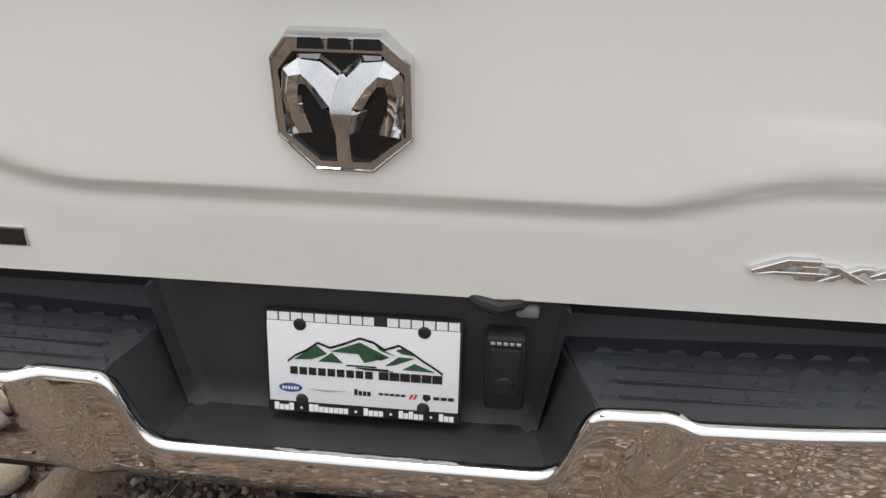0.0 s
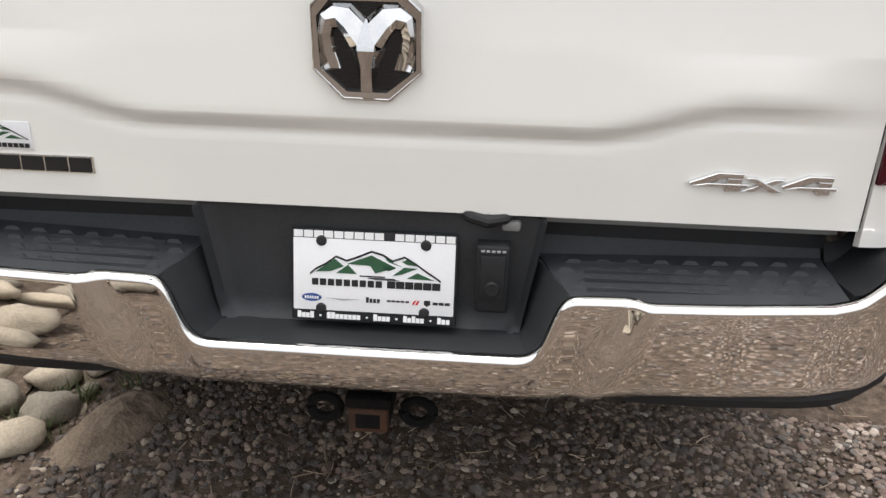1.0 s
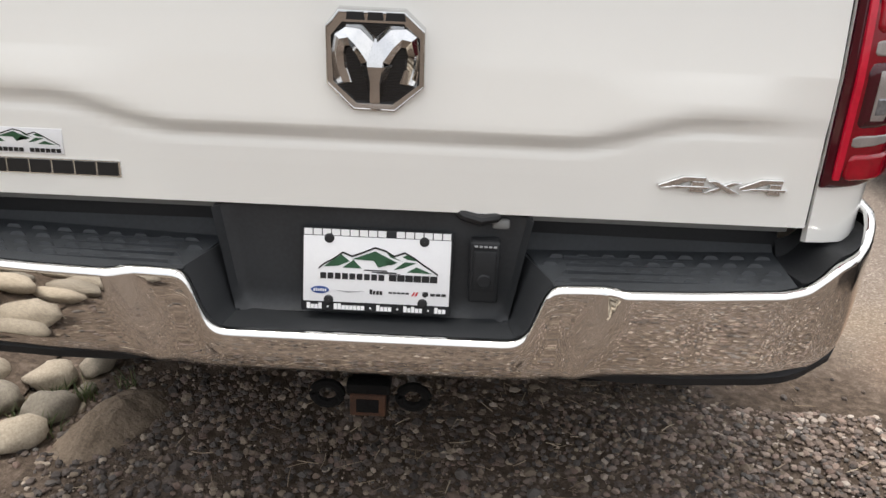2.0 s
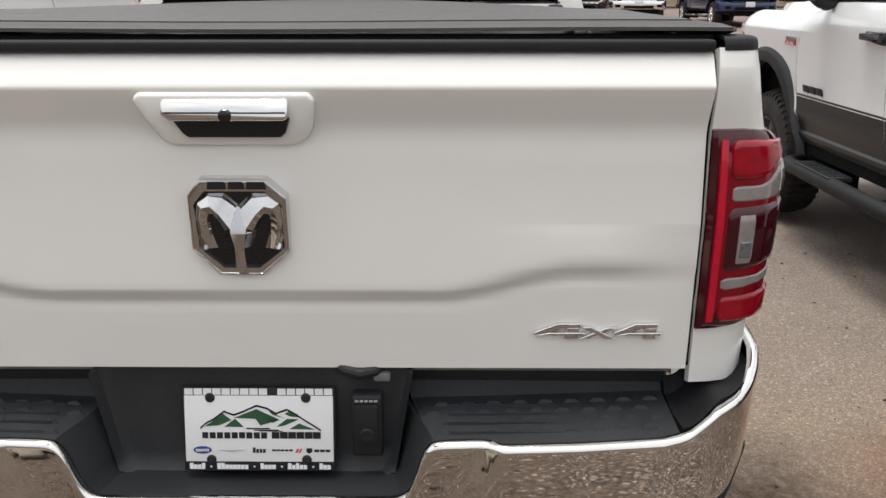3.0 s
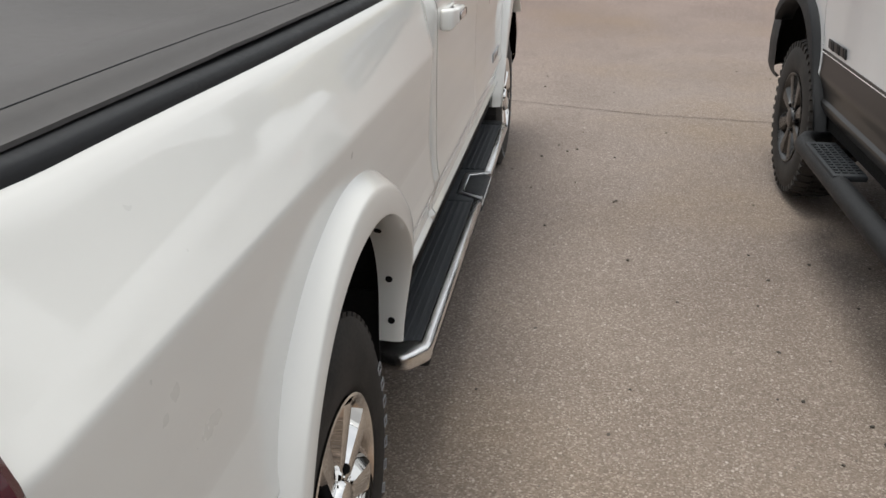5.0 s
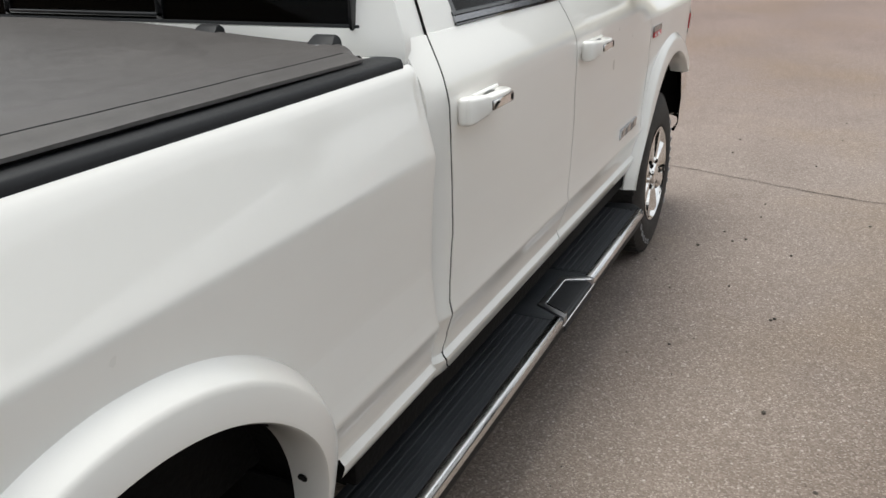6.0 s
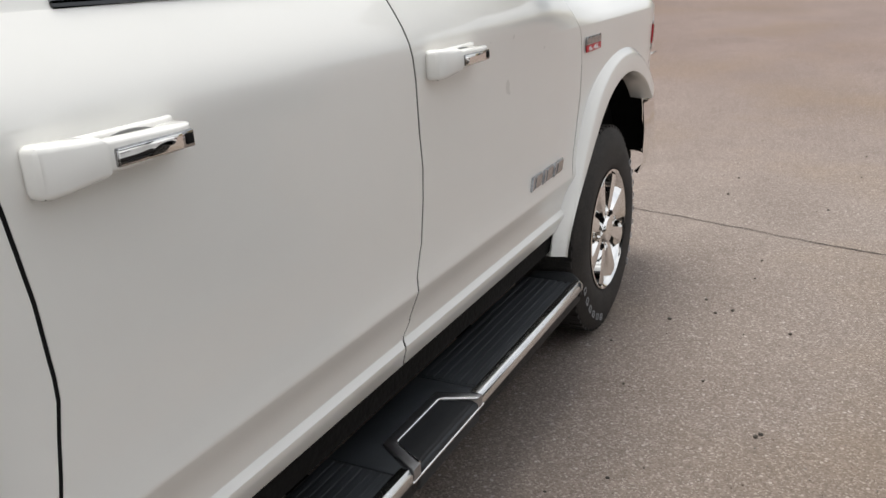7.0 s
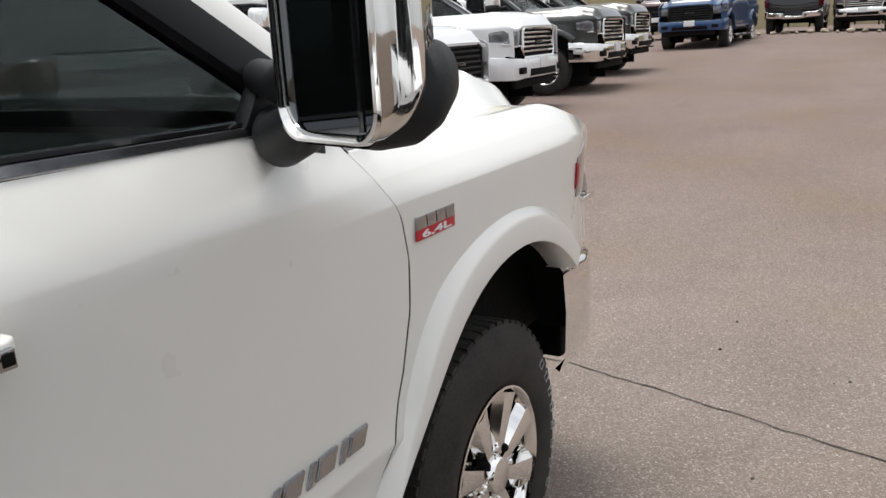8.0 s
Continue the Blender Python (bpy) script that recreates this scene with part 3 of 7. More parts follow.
def wheel(side, hub, root, rim_mat, knobby=False, letters=True, far=False, phase=0.0):
    y, z = hub
    cx = side * 0.832
    w, r = 0.138, 0.423
    prof = [(-w + 0.02, 0.235), (-w, 0.27), (-w - 0.004, 0.33), (-w + 0.004, 0.375), (-w + 0.022, r - 0.012), (-w + 0.045, r - 0.004), (0, r - 0.002), (w - 0.045, r - 0.004), (w - 0.022, r - 0.012), (w - 0.004, 0.375), (w + 0.004, 0.33), (w, 0.27), (w - 0.006, 0.250), (w - 0.02, 0.236)]
    tyre_bm = lathe(prof, (cx, y, z), 72, "x", mirror=side)
    bm = bmesh.new()
    lug = 0.014 if knobby else 0.0045
    count = 0 if far else 46 if knobby else 60
    edge = w - 0.004 if knobby else w - 0.024 + 0.045 * smooth(1.5, 2.6, x)
    for k in range(count):
        a = 2 * math.pi * k / count
        for j, (x0, x1) in enumerate(((-edge, -0.062), (-0.055, -0.004), (0.004, 0.055), (0.062, edge))):
            off = 0.035 * (j % 2)
            made = add_box(bm, (x0, -0.014, r - 0.022), (x1, 0.014, r + lug - 0.005))
            for v in made:
                if abs(v.co.x) > w - 0.01:
                    v.co.z -= 0.022
                p = v.co.copy()
                b_ = a + off + p.y / r
                v.co = Vector((cx + side * p.x, y + p.z * math.cos(b_), z + p.z * math.sin(b_)))
    ob = part("wheel", tyre_bm, RUBBER, root)
    if far:
        bm.free()
    else:
        part("tread", bm, RUBBER, ob)
    face = w - 0.006
    rim = lathe([(face - 0.20, 0.232), (face - 0.03, 0.228), (face - 0.004, 0.238), (face + 0.004, 0.246), (face + 0.006, 0.240), (face - 0.006, 0.226), (face - 0.03, 0.216), (face - 0.10, 0.205)], (cx, y, z), 64, "x", mirror=side)
    part("rim", rim, rim_mat, ob)
    back = lathe([(face - 0.11, 0.0005), (face - 0.11, 0.214)], (cx, y, z), 40, "x", mirror=side)
    part("brake_drum", back, DARK, ob)
    count = 8
    for k in range(count):
        a = 2 * math.pi * (k + 0.5) / count
        sp = bmesh.new()
        sect = [(0.045, 0.022, 0.022, 0.028), (0.09, 0.033, 0.036, 0.020), (0.15, 0.043, 0.046, 0.012), (0.20, 0.056, 0.054, 0.006), (0.226, 0.070, 0.062, 0.004)]
        rows = []
        for rr, wide, crest, deep in sect:
            ring = [(-wide, -0.050), (-wide, -0.020 - deep), (-crest * 0.55, -deep * 0.4), (0.0, 0.004 - deep * 0.5), (crest * 0.55, -deep * 0.4), (wide, -0.020 - deep), (wide, -0.050)]
            row = []
            for t_, d in ring:
                p = Vector((cx + side * (face + d), y + rr * math.cos(a) - t_ * math.sin(a), z + rr * math.sin(a) + t_ * math.cos(a)))
                row.append(sp.verts.new(p))
            rows.append(row)
        for p, q in zip(rows, rows[1:]):
            for j in range(6):
                sp.faces.new((p[j], q[j], q[j + 1], p[j + 1]))
        bmesh.ops.recalc_face_normals(sp, faces=sp.faces)
        part("spoke", sp, rim_mat, ob, sharp=20)
    cap = lathe([(face - 0.05, 0.062), (face - 0.008, 0.058), (face + 0.004, 0.050), (face + 0.008, 0.030), (face + 0.009, 0.0005)], (cx, y, z), 28, "x", mirror=side)
    part("centre_cap", cap, rim_mat, ob)
    for k in range(8):
        a = 2 * math.pi * k / 8
        nut = lathe([(face - 0.035, 0.013), (face - 0.006, 0.012), (face, 0.007), (face, 0.0005)], (cx, y + 0.078 * math.cos(a), z + 0.078 * math.sin(a)), 6, "x", mirror=side)
        part("lug_nut", nut, DARK if k % 2 else rim_mat, ob, sharp=20)
    if letters:
        bm = bmesh.new()
        for start, n in ((-0.70, 9), (math.pi + 0.42, 6)):
            for k in range(n):
                a = start + phase + k * 0.167
                for rr0, rr1, t0, t1 in ((0.346, 0.3476, -0.0105, 0.0105), (0.3704, 0.372, -0.0105, 0.0105), (0.346, 0.372, -0.0120, -0.0105), (0.346, 0.372, 0.0105, 0.0120)):
                    made = add_box(bm, (0, t0, rr0), (0.004, t1, rr1))
                    for v in made:
                        p = v.co.copy()
                        b_ = a + p.y / 0.34
                        v.co = Vector((cx + side * (w + 0.0005 + p.x * 0.8), y + p.z * math.cos(b_), z + p.z * math.sin(b_)))
        part("sidewall_bar", bm, INKGREY, ob, "raised white outlined bars in place of tyre lettering", sharp=0)
    return ob


def door_handle(side, y0, y1, z, root, mat, chrome):
    """A pull handle: a deep squarish mount at the rear, a slim bar that stands off the door, a plated insert."""
    x = side_surface(0.5 * (y0 + y1), z).x - 0.002
    L = y1 - y0

    def solid(outline, z0, z1, bevel):
        bm = prism([(x + a, y0 + b_) for a, b_ in outline], "z", z0, z1, bevel, 3)
        for v in bm.verts:
            v.co.x *= side
        bmesh.ops.recalc_face_normals(bm, faces=bm.faces)
        return bm

    bm = solid([(0.0, 0.006), (0.024, 0.007), (0.036, 0.015), (0.043, 0.040), (0.048, 0.086), (0.049, 0.090), (0.0, 0.090)], z - 0.036, z + 0.031, 0.011)
    for v in bm.verts:
        k = smooth(0.02, 0.09, v.co.y - y0)
        v.co.z = z + 0.002 * k + (v.co.z - z) * (1 - 0.20 * k)
    ob = part("door_handle", bm, mat, root, sharp=50)
    grip = solid([(0.026, 0.093), (0.047, 0.093), (0.051, 0.112), (0.0525, L - 0.040), (0.048, L - 0.012), (0.036, L), (0.0, L), (0.0, L - 0.034), (0.014, L - 0.042), (0.022, L - 0.062), (0.022, 0.118)], z - 0.022, z + 0.019, 0.006)
    for v in grip.verts:
        k = smooth(0.10, L, v.co.y - y0)
        v.co.z = z + 0.002 + (v.co.z - z) * (1 - 0.18 * k)
    part("grip_bar", grip, mat, ob, sharp=50)
    plate = solid([(0.0, 0.080), (0.013, 0.080), (0.015, 0.100), (0.015, L - 0.020), (0.010, L - 0.002), (0.0, L)], z - 0.016, z + 0.026, 0.006)
    part("handle_plate", plate, mat, ob, sharp=50)
    # a flat grey disc paints the shaded hollow behind the grip
    cup = bmesh.new()
    add_lathe(cup, [(0.0006, 0.0001), (0.0006, 0.030), (0.0004, 0.034), (-0.002, 0.036)], (0, 0, 0), 24, "x")
    for v in cup.verts:
        v.co = Vector((side * (x + 0.0155 + v.co.x), y0 + 0.164 + v.co.y * 1.65, z + 0.003 + v.co.z * 0.54))
    part("finger_recess", cup, SHADE, ob)
    if chrome:
        lo, hi = sorted((side * (x + 0.047), side * (x + 0.0540)))
        part("handle_insert", box((lo, y0 + 0.105, z - 0.0145), (hi, y1 - 0.012, z + 0.010), 0.0025), DARKCHROME, ob, "dark rim of the insert")
        lo, hi = sorted((side * (x + 0.050), side * (x + 0.0552)))
        part("insert_face", box((lo, y0 + 0.107, z - 0.0130), (hi, y1 - 0.034, z + 0.0085), 0.002), CHROME, ob, "chrome insert strip")
        part("lock_cap", box((lo, y1 - 0.030, z - 0.010), (hi, y1 - 0.014, z + 0.006), 0.002), DARK, ob)
    return ob


def greenhouse_x(z):
    return 0.922 - 0.155 * ((z - 1.425) / 0.45) if z > 1.425 else 0.922


def glass_side(side, corners, mat, root, name="side_window"):
    """A pane in the slope of the cab's side, from its outline of (y, z), with thickness."""
    bm = bmesh.new()
    front = [bm.verts.new((side * (greenhouse_x(z) - 0.010), y, z)) for y, z in corners]
    back = [bm.verts.new((side * (greenhouse_x(z) - 0.015), y, z)) for y, z in corners]
    bm.faces.new(front), bm.faces.new(back)
    for i in range(len(front)):
        j = (i + 1) % len(front)
        bm.faces.new((front[i], front[j], back[j], back[i]))
    bmesh.ops.recalc_face_normals(bm, faces=bm.faces)
    ob = part(name, bm, mat, root, sharp=30)
    ob.visible_shadow = False
    return ob


def strip_side(side, path, width, mat, root, name, out=0.004, thick=0.02):
    """A band along (y, z) points on the cab's side: width is measured across it."""
    bm = bmesh.new()
    rows = []
    for i, (y, z) in enumerate(path):
        a, b_ = path[max(i - 1, 0)], path[min(i + 1, len(path) - 1)]
        d = Vector((b_[0] - a[0], b_[1] - a[1])).normalized()
        nrm = Vector((-d.y, d.x)) * width / 2
        ring = []
        for k, o in ((1, -thick), (1, 0), (0.7, out), (-0.7, out), (-1, 0), (-1, -thick)):
            yy, zz = y + nrm.x * k, z + nrm.y * k
            ring.append(bm.verts.new((side * (greenhouse_x(zz) + o), yy, zz)))
        rows.append(ring)
    for p, q in zip(rows, rows[1:]):
        for k in range(5):
            bm.faces.new((p[k], p[k + 1], q[k + 1], q[k]))
    bm.faces.new(rows[0]), bm.faces.new(rows[-1])
    bmesh.ops.recalc_face_normals(bm, faces=bm.faces)
    return part(name, bm, mat, root)


def lower_seams(table, gap=0.0):
    return lambda z: curve_at(table, z) + gap


def build_body_sides(root, o):
    body = o["paint"]
    for side in (1, -1):
        fs = mirrored(bed_surface, side)
        zs = np.unique(np.concatenate([np.linspace(0.60, 1.384, 30), [p[0] for p in BED_X if p[0] > 0.6]]))
        ss = np.concatenate([np.linspace(0, 7, 15), np.linspace(8, 60, 60)])
        cy, cz, r0 = REAR_ARCH[:3]

        def keep(c):
            return (c.y - cy) ** 2 + (c.z - cz) ** 2 > (r0 + 0.05) ** 2 and (c.y > 0.45 or c.z > 0.80)

        part("bed_side", panel(fs, ss, zs, (-side * 0.003, 0.016, -0.004), keep, side > 0), body, root)
        flare(side, REAR_ARCH, o["flare"], root, -2, 176)
        flare(side, FRONT_ARCH, o["flare"], root, 46, 175, 0.095)
        # doors
        fd = mirrored(side_surface, side)
        gap = 0.0034
        for seam in (SEAM_REAR, SEAM_MID, SEAM_FRONT):
            bm = bmesh.new()
            add_grid(bm, lambda z, k: fd(curve_at(seam, z) + k, z) - Vector((side * 0.0016, 0, 0)), np.linspace(0.57, 1.424, 170), [-0.006, 0.006])
            part("panel_gap", bm, DARK, root)

        def door(name, t0, t1, z0=0.575):
            a, b_ = lower_seams(t0, gap), lower_seams(t1, -gap)
            zz = np.unique(np.concatenate([np.linspace(z0, 1.425, 26), [1.236, 1.240, 1.244], [p[0] for p in DOOR_X if p[0] > z0]]))
            fn = lambda u, z: fd(a(z) + (b_(z) - a(z)) * u, z)
            return part(name, panel(fn, np.linspace(0, 1, 20), zz, (-side * 0.008, 0, 0), None, side > 0), body, root)

        rear = door("rear_door", SEAM_REAR, SEAM_MID)
        front = door("front_door", SEAM_MID, SEAM_FRONT)
        door_handle(side, 2.354, 2.606, 1.250, root, o["handle"], o["bright"])
        door_handle(side, 3.356, 3.606, 1.249, root, o["handle"], o["bright"])
        if o["lower"]:
            for nm, t0, t1, own in (("lower_cladding", SEAM_REAR, SEAM_MID, rear), ("lower_cladding", SEAM_MID, SEAM_FRONT, front)):
                a, b_ = lower_seams(t0, gap + 0.001), lower_seams(t1, -gap - 0.001)
                fn = lambda u, z: fd(a(z) + (b_(z) - a(z)) * u, z) + Vector((side * 0.003, 0, 0))
                part(nm, panel(fn, np.linspace(0, 1, 16), np.linspace(0.577, 0.862, 22), (-side * 0.004, 0, 0), None, side > 0), o["lower"], own, "dark lower panel with a thin pinstripe")
                part("pinstripe", panel(lambda u, z: fn(u, z) + Vector((side * 0.0012, 0, 0)), np.linspace(0, 1, 12), [0.846, 0.850], (-side * 0.002, 0, 0), None, side > 0), INKWHITE, own)
        # cab corner between bed and door
        b_ = lower_seams(SEAM_REAR, -gap)
        zz = np.unique(np.concatenate([np.linspace(0.575, 1.425, 26), [p[0] for p in DOOR_X if p[0] > 0.575]]))
        fn = lambda u, z: fd(2.246 + (b_(z) - 2.246) * u, z) - Vector((side * (0.02 * (1 - u) ** 2 + 0.001), 0, 0))
        part("cab_corner", panel(fn, np.linspace(0, 1, 7), zz, (-side * 0.06, 0, 0), None, side > 0), body, root)
        # front fender
        a = lower_seams(SEAM_FRONT, gap)
        cy2, cz2, q0 = FRONT_ARCH[:3]
        zz = np.unique(np.concatenate([np.linspace(0.60, 1.36, 28), [1.236, 1.240, 1.244], [p[0] for p in DOOR_X if 0.6 < p[0] < 1.36]]))
        top = lambda y: 1.352 - 0.070 * smooth(5.35, 5.72, y) - 0.075 * smooth(5.68, 5.86, y)
        fn = lambda u, z: fd(a(z) + (5.80 - a(z)) * u, 0.60 + (z - 0.60) * (top(a(z) + (5.80 - a(z)) * u) - 0.60) / 0.76)
        keep2 = lambda c: (c.y - cy2) ** 2 + (c.z - cz2) ** 2 > (q0 + 0.045) ** 2 and (c.y < 5.30 or c.z > 0.84)
        part("front_fender", panel(fn, np.linspace(0, 1, 44), zz, (-side * 0.02, 0, 0), keep2, side > 0), body, root)
        # sill below the doors
        part("sill", box((min(side * 0.80, side * 0.935), 1.90, 0.50), (max(side * 0.80, side * 0.935), 4.40, 0.575), 0.01), DARK, root)
        # wheel wells
        for arch in (REAR_ARCH, FRONT_ARCH):
            wy, wz, w0 = arch[:3]
            bm = bmesh.new()
            r = w0 + 0.03
            us = np.linspace(radians(14 if wy > 3 else 3), radians(177), 30)
            add_grid(bm, lambda u, x: Vector((side * x, wy + r * math.cos(u), wz + r * math.sin(u))), us, [0.50, 0.94])
            centre = bm.verts.new((side * 0.50, wy, wz))
            ring = [bm.verts.new((side * 0.50, wy + r * math.cos(u), wz + r * math.sin(u))) for u in us]
            for p, q in zip(ring, ring[1:]):
                bm.faces.new((centre, p, q))
            part("wheel_well", bm, DARK, root)
            # added boxes keep the well dark; they stand for unmodelled frame and shade
            part("well_blind", box((min(side * 0.49, side * 0.51), wy - w0 * 0.95, 0.20), (max(side * 0.49, side * 0.51), wy + w0 * 0.95, wz + 0.06), 0.003), DARK, root)
            if wy > 3:
                continue
            part("well_blind", box((min(side * 0.50, side * 0.90), wy + w0 * 0.94, 0.30), (max(side * 0.50, side * 0.90), wy + w0 * 0.94 + 0.012, wz + 0.12), 0.003), DARK, root)
    for side in (1, -1):
        for hub, phase in ((REAR_HUB, -0.22), (FRONT_HUB, 0.0)):
            wheel(side, hub, root, o["rim"], o["knobby"], o["detail"], o["far"], phase)


def build_cab(root, o):
    body = o["paint"]
    for side in (1, -1):
        # C pillar
        zz = np.linspace(1.42, 1.86, 12)
        fn = lambda u, z: Vector((side * (greenhouse_x(z) - 0.01 * (1 - u) ** 2), 2.244 + 0.05 * (z - 1.42) + (2.500 + 0.02 * (z - 1.42) - 2.244) * u, z))
        part("rear_pillar", panel(fn, np.linspace(0, 1, 8), zz, (-side * 0.05, 0, 0), None, side > 0), body, root)
        seam = [(curve_at(SEAM_REAR, z) + 0.010 * smooth(1.425, 1.52, z), z) for z in np.linspace(1.422, 1.84, 14)]
        strip_side(side, seam, 0.0055, DARK, root, "door_gap", out=0.0012, thick=0.006)
        strip_side(side, [(2.25, 1.862), (3.0, 1.885), (3.55, 1.875), (3.80, 1.845)], 0.07, body, root, "roof_rail", out=0.006, thick=0.08)
        strip_side(side, [(3.74, 1.86), (3.92, 1.76), (4.10, 1.64), (4.28, 1.51), (4.42, 1.41)], 0.085, body, root, "front_pillar", out=0.006, thick=0.05)
        strip_side(side, [(3.207, 1.43), (3.212, 1.60), (3.222, 1.84)], 0.152, PILLAR, root, "middle_pillar", out=0.001, thick=0.03)
        strip_side(side, [(3.330, 1.43), (3.335, 1.60), (3.345, 1.84)], 0.084, PILLAR, root, "middle_pillar", out=0.001, thick=0.03)
        strip_side(side, [(3.76, 1.805), (3.97, 1.675), (4.14, 1.555), (4.30, 1.440)], 0.095, PILLAR, root, "window_channel", out=0.0085, thick=0.03)
        strip_side(side, [(2.50, 1.835), (3.0, 1.842), (3.72, 1.835)], 0.03, GLOSSBLACK, root, "window_channel", out=0.000, thick=0.03)
        strip_side(side, [(2.520, 1.45), (2.504, 1.51), (2.514, 1.82)], 0.020, GLOSSBLACK, root, "window_channel", out=0.000, thick=0.03)
        bright = SATIN if o["bright"] else GLOSSBLACK
        for ya, za, yb, zb in ((2.498, 1.442, 3.282, 1.434), (3.292, 1.434, 4.235, 1.424)):
            mid = [(ya + (yb - ya) * k / 4, za + (zb - za) * k / 4) for k in range(5)]
            strip_side(side, mid, 0.018, bright, root, "belt_moulding", out=0.006, thick=0.02)
            strip_side(side, [(y, z + 0.0128) for y, z in mid], 0.009, GLOSSBLACK, root, "window_seal", out=0.003, thick=0.02)
            strip_side(side, [(y, z - 0.0122) for y, z in mid], 0.0065, GLOSSBLACK, root, "window_seal", out=0.0035, thick=0.02)
        glass_side(side, [(2.50, 1.44), (2.90, 1.43), (3.245, 1.425), (3.262, 1.83), (2.90, 1.845), (2.51, 1.83)], TINT, root)
        glass_side(side, [(3.325, 1.425), (3.80, 1.42), (4.265, 1.415), (4.02, 1.62), (3.74, 1.815), (3.335, 1.835)], GLASS, root)
        # quarter cover in front of the window, where the mirror stands
        bm = prism([(4.10, 1.43), (4.33, 1.415), (4.17, 1.535)], "x", side * 0.895, side * 0.930, 0.006)
        part("mirror_sail", bm, PLASTIC, root)
        build_mirror(root, side, o)
    # roof
    def roof(u, v):
        x = -0.775 + 1.55 * u
        y = 2.21 + 1.60 * v
        edge = abs(2 * u - 1)
        z = 1.955 - 0.055 * edge ** 4 - 0.03 * (1 - smooth(0, 0.2, v)) ** 2 - 0.05 * smooth(0.75, 1.0, v) + 0.012 * math.cos(edge * 3)
        return Vector((x, y, z))
    part("roof", panel(roof, np.linspace(0, 1, 24), np.linspace(0, 1, 20), (0, 0, -0.05)), body, root)
    # cab back with its window opening
    def back(u, v):
        x = -0.90 + 1.80 * u
        z = 1.0 + 0.93 * v
        half = greenhouse_x(z) / 0.90
        return Vector((x * half, 2.205 + 0.07 * smooth(1.35, 1.95, z) - 0.012 * (1 - abs(2 * u - 1) ** 3) + 0.03 * abs(2 * u - 1) ** 8, z))
    us, vs = np.linspace(0, 1, 37), np.linspace(0, 1, 32)
    keep = lambda c: not (abs(c.x) < 0.800 - 0.10 * max(0, c.z - 1.5) and 1.450 < c.z < 1.84)
    part("cab_back", panel(back, us, vs, (0, 0.025, 0), keep, True), body, root)
    bm = box((-0.82, 2.226, 1.44), (0.82, 2.231, 1.86))
    for v in bm.verts:
        v.co.y += 0.08 * (v.co.z - 1.44)
        v.co.x *= 1 - 0.12 * (v.co.z - 1.44)
    g = part("rear_window", bm, TINT, root, "dark tinted sliding rear window")
    g.visible_shadow = False
    for x in (-0.30, 0.24):
        part("slider_frame", box((x, 2.222, 1.45), (x + 0.022, 2.250, 1.84), 0.003), GLOSSBLACK, g)
    part("slider_frame", box((-0.30, 2.222, 1.462), (0.262, 2.250, 1.474), 0.003), GLOSSBLACK, g)
    for x, w in ((0.799, 0.012), (-0.811, 0.012)):
        part("window_seal", box((x, 2.206, 1.445), (x + w, 2.262, 1.86), 0.008), GLOSSBLACK, g)
    part("window_seal", box((-0.82, 2.218, 1.450), (0.82, 2.240, 1.457), 0.002), RECESS, g)
    # windscreen
    def screen(u, v):
        x = -0.80 + 1.6 * u
        e = abs(2 * u - 1)
        return Vector((x * (1 - 0.10 * v), 4.50 - 0.74 * v - 0.10 * e * e * (1 - 0.3 * v), 1.385 + 0.51 * v))
    bm = bmesh.new()
    add_grid(bm, screen, np.linspace(0, 1, 14), np.linspace(0, 1, 8))
    bmesh.ops.solidify(bm, geom=list(bm.faces), thickness=0.006)
    g = part("windscreen", bm, GLASS, root)
    g.visible_shadow = False
    # hood
    def hood(u, v):
        e = abs(2 * u - 1)
        y = 4.42 + 1.44 * v
        x = (-0.870 + 1.74 * u) * (1 - 0.05 * smooth(0.5, 1.0, v))
        z = 1.352 - 0.070 * smooth(5.35, 5.75, y) - 0.075 * smooth(5.70, 5.90, y)
        z += (0.100 + 0.02 * smooth(5.2, 5.6, y)) * (1 - smooth(0.70, 0.86, e)) * (1 - smooth(5.72, 5.93, y)) + 0.012 * (1 - e * e)
        return Vector((x, y - 0.07 * e * e * v, z))
    part("hood", panel(hood, np.linspace(0, 1, 40), np.linspace(0, 1, 28), (0, 0, -0.03)), body, root)
    part("cowl", box((-0.82, 4.30, 1.30), (0.82, 4.52, 1.365), 0.01), PLASTIC, root)
    # floor, firewall and inner shell that close the cab
    part("cab_floor", box((-0.90, 2.26, 0.62), (0.90, 4.46, 0.68), 0.005), DARK, root)
    part("inner_shell", box((-0.935, 2.30, 0.70), (-0.915, 4.30, 1.39), 0.005), DASH, root)
    part("inner_shell", box((0.915, 2.30, 0.70), (0.935, 4.30, 1.39), 0.005), DASH, root)
    part("firewall", box((-0.88, 4.40, 0.62), (0.88, 4.44, 1.33), 0.005), DARK, root)
    part("dashboard", prism([(4.08, 1.02), (4.06, 1.30), (4.16, 1.385), (4.40, 1.385), (4.40, 1.0)], "x", -0.86, 0.86, 0.02), DASH, root)
    for x in (-0.42, 0.42):
        seat = part("front_seat", box((x - 0.27, 3.28, 0.80), (x + 0.27, 3.80, 1.00), 0.05, 3), SEAT, root)
        bm = box((x - 0.26, 3.10, 0.95), (x + 0.26, 3.27, 1.55), 0.06, 3)
        for v in bm.verts:
            v.co.y -= 0.18 * (v.co.z - 0.95)
        part("seat_back", bm, SEAT, seat)
        part("headrest", box((x - 0.14, 2.94, 1.57), (x + 0.14, 3.06, 1.76), 0.04, 3), SEAT, seat)
